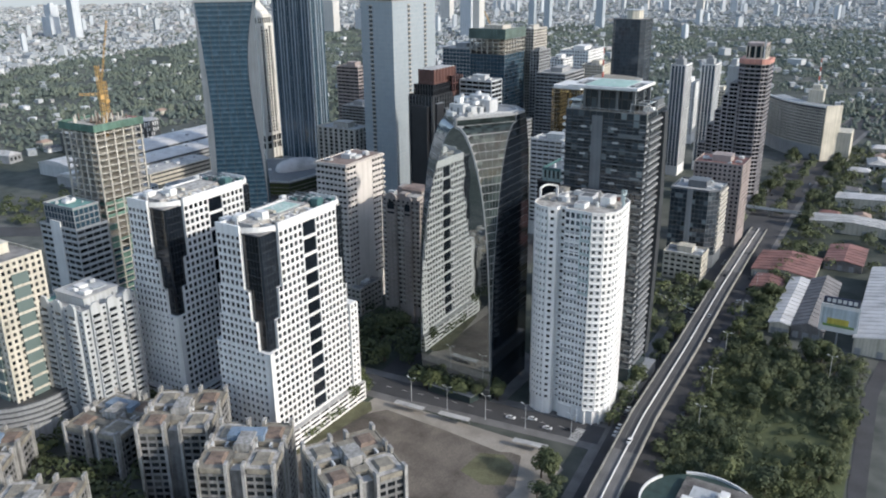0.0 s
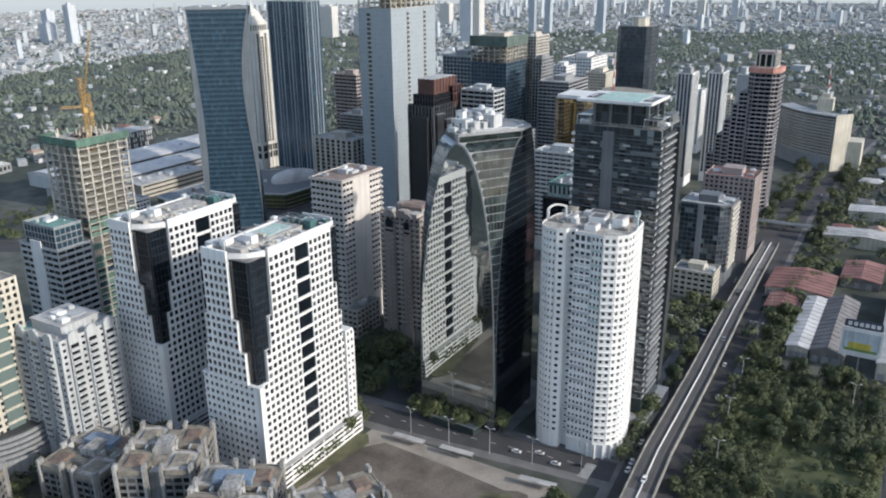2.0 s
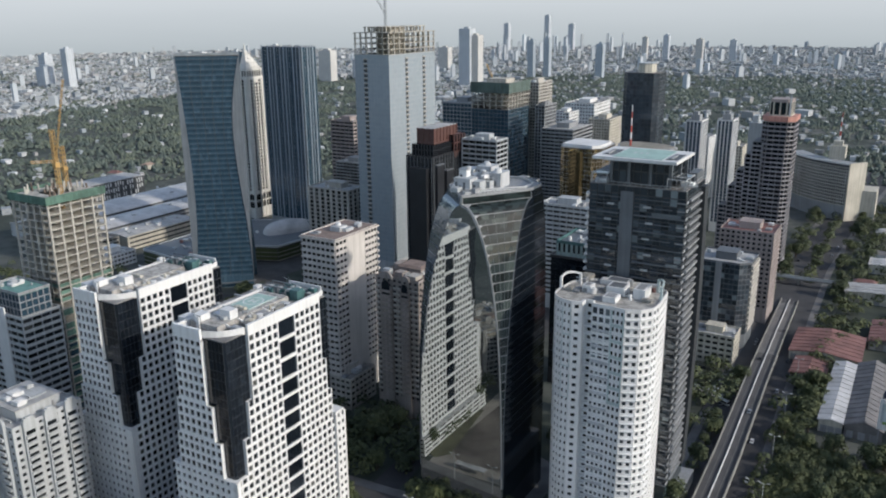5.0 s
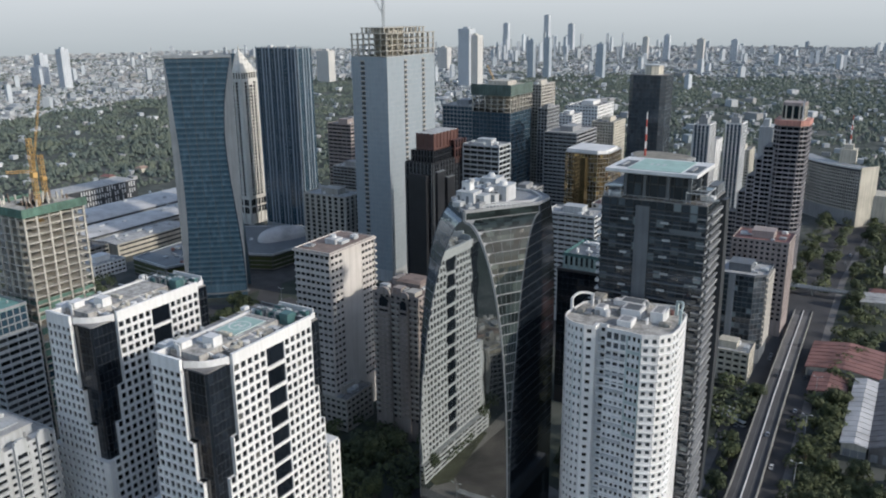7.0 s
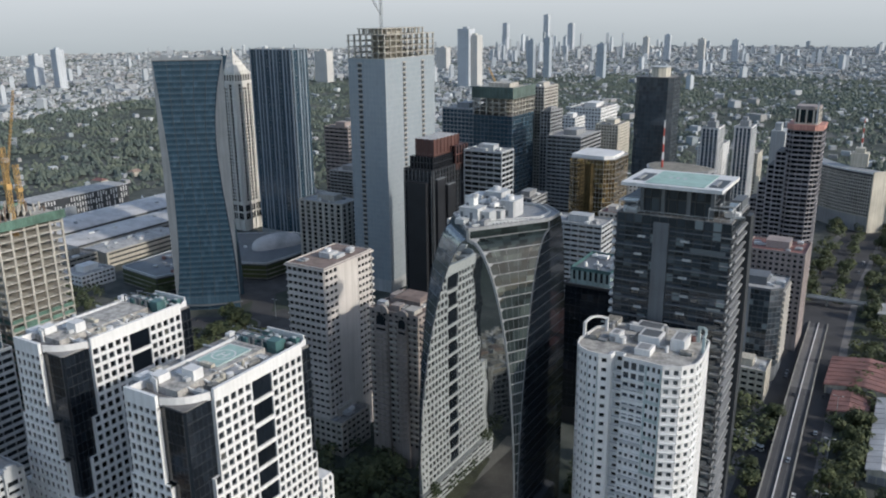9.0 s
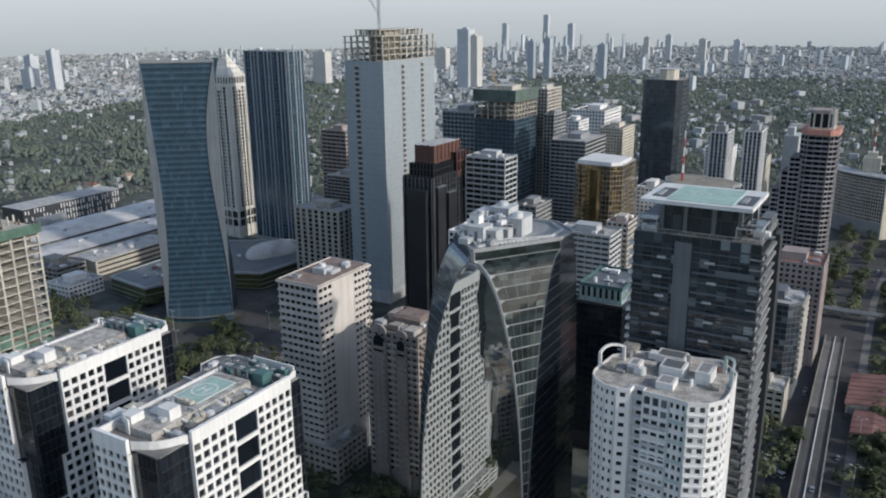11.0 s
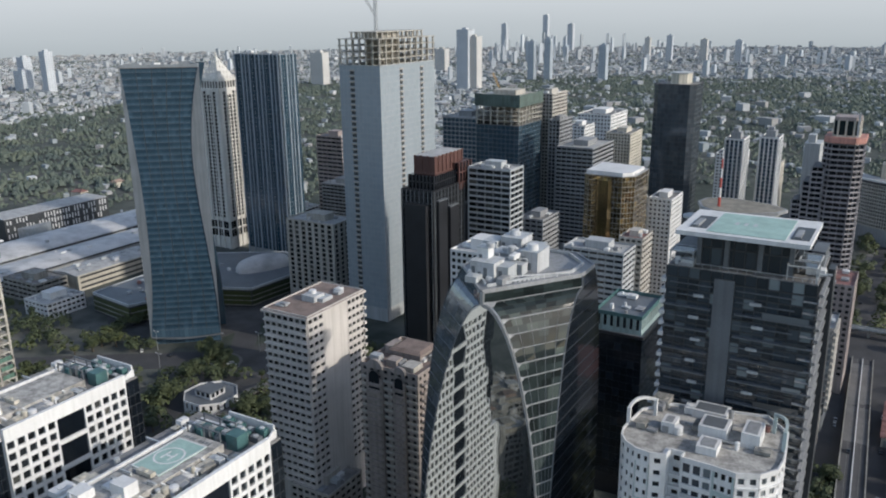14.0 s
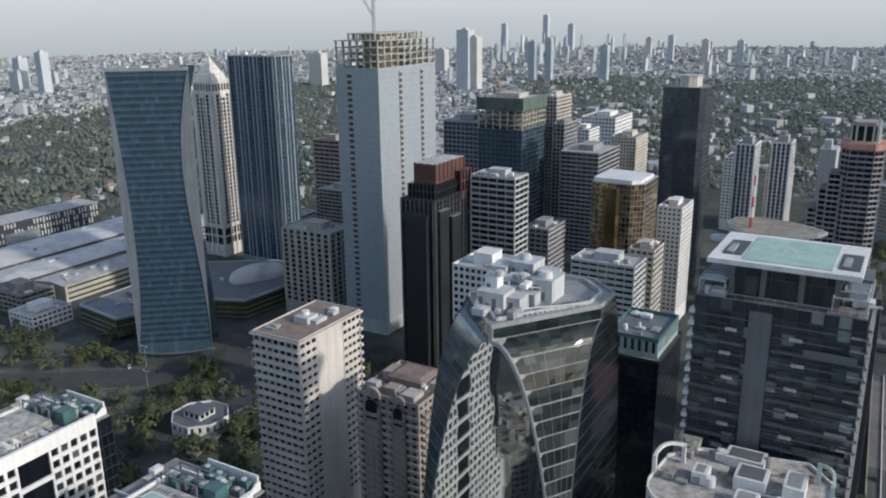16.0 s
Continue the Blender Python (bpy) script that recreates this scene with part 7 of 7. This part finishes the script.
for x, y in places[4:296]:
    s = TR.uniform(0.75, 1.2)
    t = copy_thing(TR.choice(protos), pose(x, y, 0, 0, 0, TR.uniform(0, 360)))
    t.scale = (s, s, s * TR.uniform(0.9, 1.1))


# ---- small traffic and street furniture ----
def car(mat, label):
    th = Thing("car", label, "car", 0, 0, group="cars on the roads")
    th.prism("body", mat, rect(-0.9, -2.2, 0.9, 2.2), 0.35, 0.95, rect(-0.84, -2.1, 0.84, 2.15))
    th.prism("cabin", G_BLACK, rect(-0.8, -1.3, 0.8, 1.2), 0.95, 1.5, rect(-0.65, -0.8, 0.65, 0.8))
    th.box("roof", mat, -0.66, -0.8, 1.48, 0.66, 0.8, 1.53)
    for k, (x, y) in enumerate(((-0.85, -1.4), (0.85, -1.4), (-0.85, 1.4), (0.85, 1.4))):
        vs = [(x + s * 0.1, y + 0.33 * math.cos(i * math.tau / 10), 0.33 + 0.33 * math.sin(i * math.tau / 10)) for s in (-1, 1) for i in range(10)]
        th.raw("wheel#%d" % k, DARKFRAME, vs, [tuple(range(10)), tuple(range(19, 9, -1))] + [(i, i + 10, 10 + (i + 1) % 10, (i + 1) % 10) for i in range(10)])
    return th.done()


CR = random.Random(8)
cars = [car(WHITE, "white saloon car on the road"), car(DARKFRAME, "dark saloon car on the road"), car(STEEL, "silver saloon car on the road")]
stops = [(-91.0, 308.3, 7.7, 3), (-102.0, 537.2, 5.4, 1), (-93.9, 460.9, 7.0, 1)]
for i in range(26):
    y = CR.uniform(260, 900)
    x = np.interp(y, [p[1] for p in AVENUE], [p[0] for p in AVENUE]) + CR.choice((-12.5, -9.5, 9.5, 12.5))
    stops.append((float(x), y, 0.16, 2))
stops += [(-150 + i * 9.5, 311 + (i % 2) * 4, 0.18, -84) for i in range(4)] + [(-147 + 3.1 * i, 520, 0.02, 90) for i in range(6)]
stops += [(-470 + CR.uniform(-40, 40), 474 + CR.uniform(-22, 22), 0.2, CR.uniform(0, 180)) for i in range(12)]
for i, (x, y, z, r) in enumerate(stops):
    if i < 3:
        cars[i].matrix_basis = pose(x, y, z, 0, 0, r)
    else:
        copy_thing(CR.choice(cars), pose(x, y, z, 0, 0, r))


def street_lamp():
    th = Thing("street_lamp", "tall grey steel street lamp with two arms", "street lamp", 0, 0, group="street lamps")
    th.cyl("pole", PALE, 0, 0, 0, 13, 0.16, 0.09, n=8)
    for s in (-1, 1):
        th.bar("arm#%d" % s, PALE, (0, 0, 12.8), (2.4 * s, 0, 13.4), 0.12)
        th.box("lamp_head#%d@arm#%d" % (s, s), WHITE_PAINT, 2.0 * s - 0.5, -0.18, 13.35, 2.0 * s + 0.7, 0.18, 13.55)
    return th.done()


lamp = street_lamp()
posts = [(-200, 301), (-180, 302), (-160, 304), (-140, 306), (-118, 308), (-70, 345), (-74, 385), (-77, 430), (-79, 480), (-80, 530), (-24, 428), (-470, 446), (-500, 470), (-440, 500)]
lamp.matrix_basis = pose(*posts[0], 0.1)
for x, y in posts[1:]:
    copy_thing(lamp, pose(x, y, 0.1, 0, 0, 0))


def bus_shelter(x, y, r):
    th = Thing("bus_shelter", "long low roadside shelter with a grey roof", "shelter", 0, 0)
    th.box("roof", ROOFPALE, -8, -1.6, 2.9, 8, 1.6, 3.15)
    for k in range(5):
        th.box("post#%d" % k, GREY, -7.6 + k * 3.7, 1.1, 0, -7.4 + k * 3.7, 1.3, 2.9)
    th.done().matrix_basis = pose(x, y, 0.15, 0, 0, r)


def footbridge():
    th = Thing("footbridge", "grey concrete footbridge across the avenue", "bridge", -108, 742)
    th.box("deck", CONCRETE, -134, 739.5, -4.6, -80, 744.5, -3.9)
    for k, y in enumerate((739.6, 744.2)):
        th.box("rail#%d" % k, PALE, -134, y, -3.9, -80, y + 0.2, -2.7)
    for k, x in enumerate((-132, -108, -83)):
        th.box("column#%d" % k, CONCRETE, x, 741, 0, x + 1.4, 743, -4.6)
    for k, x in enumerate((-136.4, -80)):
        for j in range(8):
            th.box("step#%d%d" % (k, j), CONCRETE, x, 745 + j * 1.5, GROUND, x + 2.4, 746.5 + j * 1.5, -4.4 - j * 0.68)
    th.found()
    th.done()


footbridge()


def bus(mat, label):
    th = Thing("bus", label, "bus", 0, 0, group="parked buses")
    th.prism("body", mat, rect(-1.25, -5.5, 1.25, 5.5), 0.4, 3.1, rect(-1.15, -5.4, 1.15, 5.4))
    for k, x in enumerate((-1.27, 1.2)):
        th.box("window_band#%d" % k, G_BLACK, x, -5.0, 1.6, x + 0.07, 5.0, 2.5)
    th.box("windscreen", G_BLACK, -1.1, -5.56, 1.4, 1.1, -5.44, 2.6)
    for k, (x, y) in enumerate(((-1.1, -3.6), (1.1, -3.6), (-1.1, 3.2), (1.1, 3.2))):
        vs = [(x + s * 0.15, y + 0.5 * math.cos(i * math.tau / 10), 0.5 + 0.5 * math.sin(i * math.tau / 10)) for s in (-1, 1) for i in range(10)]
        th.raw("wheel#%d" % k, DARKFRAME, vs, [tuple(range(10)), tuple(range(19, 9, -1))] + [(i, i + 10, 10 + (i + 1) % 10, (i + 1) % 10) for i in range(10)])
    return th.done()


coach = bus(WHITE_PAINT, "white bus parked in an open yard")
coach.matrix_basis = pose(-113, 484, 0.05, 0, 0, 62)
for x, y in ((-114.5, 489), (-112, 479)):
    copy_thing(coach, pose(x, y, 0.05, 0, 0, 62))


for q in ((-124, 482, -14), (-126, 487, -14), (-196, 293, 3), (-172, 295, 4), (-131, 292, 6)):
    bus_shelter(*q)


# ---- glowing ring painted as the haze at the horizon ----
def far_haze():
    m = bpy.data.materials.new("haze")
    m.use_nodes = True
    nt = m.node_tree
    nt.nodes.remove(nt.nodes["Principled BSDF"])
    # emission stands in for haze and low sky, paler with height
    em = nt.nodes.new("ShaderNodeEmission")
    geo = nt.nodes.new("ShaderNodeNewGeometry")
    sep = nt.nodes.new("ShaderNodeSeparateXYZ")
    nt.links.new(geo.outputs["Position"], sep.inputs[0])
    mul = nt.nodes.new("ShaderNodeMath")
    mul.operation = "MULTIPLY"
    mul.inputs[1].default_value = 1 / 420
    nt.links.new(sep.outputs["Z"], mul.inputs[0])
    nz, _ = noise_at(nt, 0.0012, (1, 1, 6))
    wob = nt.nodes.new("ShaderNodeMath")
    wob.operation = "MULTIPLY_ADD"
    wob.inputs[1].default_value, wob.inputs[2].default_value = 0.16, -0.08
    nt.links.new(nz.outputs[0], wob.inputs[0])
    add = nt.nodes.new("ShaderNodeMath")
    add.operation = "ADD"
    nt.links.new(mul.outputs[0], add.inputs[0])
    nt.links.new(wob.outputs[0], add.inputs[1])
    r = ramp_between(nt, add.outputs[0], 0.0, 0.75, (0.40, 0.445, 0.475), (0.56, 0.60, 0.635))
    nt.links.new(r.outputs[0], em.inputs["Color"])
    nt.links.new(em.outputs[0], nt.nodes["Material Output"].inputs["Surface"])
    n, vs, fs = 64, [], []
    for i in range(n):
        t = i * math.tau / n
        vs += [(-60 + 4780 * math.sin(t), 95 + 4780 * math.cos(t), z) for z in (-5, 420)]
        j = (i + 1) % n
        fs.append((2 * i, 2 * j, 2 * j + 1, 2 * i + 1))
    piece("backdrop", m, vs, fs, "glowing backdrop ring painted as pale grey horizon haze", "sky", "structure")


far_haze()


# ---- the city beyond ----
def bearing(a, d):
    """A place at a degrees to the right of the flight's heading and d metres off."""
    t = radians(a - 31.3)
    return -60 + d * math.sin(t), 95 + d * math.cos(t)


def woods(a, d):
    if a < -5:
        return 760 < d < 1750 + 40 * (a + 30)
    if a > 6:
        return 950 < d < 2700
    return 900 < d < 1300


FR = random.Random(77)
hv, hf, lv, lf, nv, nf, far = [], [], [], [], [], [], []


def block(v, f, x, y, w, l, h, r):
    c, s = math.cos(r), math.sin(r)
    q = len(v)
    for z in (0, h):
        for dx, dy in ((-w, -l), (w, -l), (w, l), (-w, l)):
            v.append((x + dx * c - dy * s, y + dx * s + dy * c, z))
    f.extend([(q + i, q + (i + 1) % 4, q + 4 + (i + 1) % 4, q + 4 + i) for i in range(4)] + [(q + 4, q + 5, q + 6, q + 7)])


for _ in range(74000):
    a = FR.uniform(-35, 35)
    d = math.sqrt(FR.uniform(900 ** 2, 4950 ** 2))
    if woods(a, d) and FR.random() > (0.13 if a > 6 else 0.045):
        continue
    x, y = bearing(a, d)
    if d < 1500 and -330 < x < 0 and y < 1250:
        continue
    s = FR.random()
    if s < 0.955:
        k = 0.62 if d > 2000 else 0.8
        block(hv, hf, x, y, k * FR.uniform(2.6, 6.5), k * FR.uniform(3, 8.5), FR.uniform(3.5, 7.5), FR.uniform(0, 1.57))
    elif s < 0.998:
        block(hv, hf, x, y, FR.uniform(5, 12), FR.uniform(6, 15), FR.uniform(7, 15), FR.uniform(0, 1.57))
    elif d > 1700:
        far.append((x, y, FR.uniform(5, 9), FR.uniform(5, 9), FR.uniform(24, 52), FR.uniform(0, 1.57)))
for _ in range(120):
    a, d = FR.gauss(9, 12), FR.uniform(3300, 4950)
    x, y = bearing(a, d)
    far.append((x, y, FR.uniform(4, 7.5), FR.uniform(4, 7.5), FR.uniform(30, 76) * (1.25 if 3 < a < 13 else 0.7), FR.uniform(0, 1.57)))
piece("far_houses", HAZEHOUSE, hv, hf, "low houses and shops of the distant city, paled by painted haze", "houses", "stuff")
stack = bpy.data.meshes.new("tower_block")
cv, cf = [], []
for x, y, z0, z1, w in ((0, 0, 0, 0.94, 1.0), (0.1, -0.1, 0.94, 1.0, 0.55)):
    q = len(cv)
    cv += [(x + dx * w, y + dy * w, z) for z in (z0, z1) for dx, dy in ((-1, -1), (1, -1), (1, 1), (-1, 1))]
    cf += [(q + i, q + (i + 1) % 4, q + 4 + (i + 1) % 4, q + 4 + i) for i in range(4)] + [(q + 4, q + 5, q + 6, q + 7)]
stack.from_pydata(cv, [], cf)
stack.materials.append(HAZETOWER)
for x, y, w, l, h, r in far:
    ob = tagged(new("tower_block", stack), "high-rise block on the skyline, haze painted into its walls", "building", "skyline towers")
    ob.matrix_basis = pose(x, y, 0, 0, 0, math.degrees(r)) @ Matrix.Diagonal((w, l, h, 1))
for _ in range(118000):
    a, d = FR.uniform(-35, 35), math.sqrt(FR.uniform(760 ** 2, 4300 ** 2))
    inside = woods(a + 2.5 * math.sin(d / 90), d + 60 * math.sin(a * 1.7))
    if not inside and FR.random() > 0.34:
        continue
    x, y = bearing(a, d)
    if d < 1300 and -330 < x < -60 and y < 1150 or (-870 < x < -590 and y < 760):
        continue
    # stands of taller and lower growth, with clearings
    stand = math.sin(x / 67 + 1.3 * math.sin(y / 53)) * math.sin(y / 71 + 1.1 * math.sin(x / 47))
    if stand < -0.72 and FR.random() < 0.8:
        continue
    r = FR.uniform(1.7, 4.0) * (1 + 0.35 * stand) * (1.0 if d < 1900 else 1.45)
    h = FR.uniform(2.5, 6.5) * (1 + 0.55 * stand)
    q, n, t = len(lv), 4, FR.uniform(0, 6)
    for k in range(n):
        rr = r * FR.uniform(0.75, 1.5)
        lv.append((x + rr * math.cos(t + k * math.tau / n), y + rr * math.sin(t + k * math.tau / n), h * FR.uniform(0.0, 0.5)))
    for k in range(n):
        rr = r * FR.uniform(0.3, 0.8)
        lv.append((x + rr * math.cos(t + (k + 0.5) * math.tau / n), y + rr * math.sin(t + (k + 0.5) * math.tau / n), h * FR.uniform(0.65, 1.05)))
    lv.append((x + FR.uniform(-1, 1), y + FR.uniform(-1, 1), h * FR.uniform(0.95, 1.25)))
    for k in range(n):
        k1 = (k + 1) % n
        lf.extend([(q + k, q + k1, q + n + k), (q + k1, q + n + k1, q + n + k), (q + n + k, q + n + k1, q + 2 * n)])
for x0, y0, x1, y1, n in ((-345, 120, -130, 176, 240), (-345, 170, -262, 240, 150), (-236, 205, -222, 300, 30), (-480, 335, -345, 465, 230), (-620, 380, -480, 470, 170), (-345, 305, -270, 385, 60), (-400, 480, -345, 545, 60), (-300, 206, -275, 240, 14), (-270, 316, -222, 380, 70), (-212, 317, -176, 321, 26), (-560, 470, -545, 500, 20), (-76, 304, -8, 455, 1150), (-83, 300, -74, 470, 90), (-180, 390, -162, 520, 30), (-720, 380, -600, 480, 90), (-84, 470, -64, 528, 26), (-80, 600, -55, 1000, 120), (-126, 660, -112, 1000, 50), (-102, 690, -96, 980, 40), (-128, 440, -108, 530, 20), (20, 280, 120, 640, 220), (-72, 600, 160, 1000, 420), (-75, 500, -62, 600, 30), (-108, 330, -106, 520, 10), (-160, 430, -118, 525, 40), (-360, 440, -300, 540, 40)):
    for _ in range(n):
        x, y = FR.uniform(x0, x1), FR.uniform(y0, y1)
        if abs(y - (0.62 * x + 757)) < 17 and x < -380 or (-433 < x < -393 and 412 < y < 452) or (-50 < x < -20 and 335 < y < 380 and FR.random() < 0.75):
            continue
        r = FR.uniform(1.2, 2.9) if x > -84 and y < 470 else FR.uniform(2.6, 5.2)
        for k in range(64):
            d = Vector((FR.gauss(0, 1), FR.gauss(0, 1), abs(FR.gauss(0, 0.8)))).normalized() * r * FR.uniform(0.75, 1.1)
            c = Vector((x, y, r * 0.8)) + Vector((d.x, d.y, d.z * 1.1))
            u = (d + Vector((FR.uniform(-1, 1), FR.uniform(-1, 1), 0.6)) * r * 0.6).normalized().orthogonal().normalized()
            v = d.cross(u).normalized()
            q = len(nv)
            w = r * FR.uniform(0.11, 0.24)
            nv.extend([tuple(c + u * w), tuple(c + v * w * 0.9), tuple(c - u * w), tuple(c - v * w)])
            nf.append((q, q + 1, q + 2, q + 3))
piece("undergrowth", LEAF, nv, nf, "dense dark shrubs and small trees between buildings", "bushes", "stuff")
piece("far_woods", HAZELEAF, lv, lf, "dark green tree canopy between the houses", "trees", "stuff")


# distant towers, their wall colours lightened by painted haze
for k, (x, y, w, l, h, wall, label) in enumerate(((-1180, 2120, 34, 34, 158, HAZEPALE, "tall grey distant tower hazy on the horizon"), (-1158, 2130, 30, 30, 140, HAZECREAM, "tall cream distant tower hazy on the horizon"), (-1674, 2112, 46, 30, 92, HAZECREAM, "wide cream distant block hazy on the horizon"),
        (-2196, 1574, 24, 24, 112, HAZEPALE, "white distant tower hazy on the horizon"), (-2344, 1604, 30, 26, 92, HAZEPALE, "pale distant tower hazy on the horizon"), (-2290, 1560, 40, 30, 60, HAZEPALE, "white distant block hazy on the horizon"), (-1136, 2459, 19, 20, 116, HAZEGREY, "dark grey distant tower hazy on the horizon"),
        (-1091, 2478, 19, 20, 123, HAZEGREY, "dark grey distant tower hazy on the horizon"), (-941, 2543, 22, 22, 104, HAZEGREY, "grey distant tower hazy on the horizon"), (-1063, 3396, 20, 20, 96, HAZECREAM, "cream distant tower hazy on the horizon"), (-985, 3426, 22, 20, 104, HAZEPALE, "pale distant tower hazy on the horizon"),
        (-1692, 4164, 28, 26, 134, HAZEPALE, "wide pale skyline tower hazy on the horizon"), (-1940, 4421, 28, 28, 176, HAZEPALE, "tallest slim skyline tower hazy on the horizon"), (-2013, 4058, 26, 26, 138, HAZEPALE, "pale skyline tower hazy on the horizon"), (-863, 3473, 26, 24, 88, HAZECREAM, "pale distant tower hazy on the horizon"),
        (-3529, 3558, 80, 40, 68, HAZEPALE, "pale distant block hazy on the horizon"), (-1579, 2674, 40, 30, 79, HAZECREAM, "cream distant block hazy on the horizon"), (-742, 3519, 24, 22, 84, HAZEPALE, "pale distant block hazy on the horizon"), (-1620, 2200, 30, 26, 60, HAZEPALE, "white distant block hazy on the horizon"))):
    tower("tower_block", label, x + w / 2, y - l / 2, w, l, h, 6.0, 7.0, wall, HAZEPANE, core=HAZEGREY, pier=0.5, span=0.5, out=0.5, units=0, house=6)


# ---- street level: the low things and the far city lie on the ground, ten metres under the datum ----
PIVOT = Matrix.Translation((-40, 66, 207))
SETTLE = PIVOT @ Matrix.Scale((207 - GROUND) / 207, 4) @ PIVOT.inverted()
for ob in list(scene.objects):
    if ob.parent is None and ob.type in ("MESH", "EMPTY") and ob.name not in TALL:
        ob.matrix_basis = SETTLE @ ob.matrix_basis
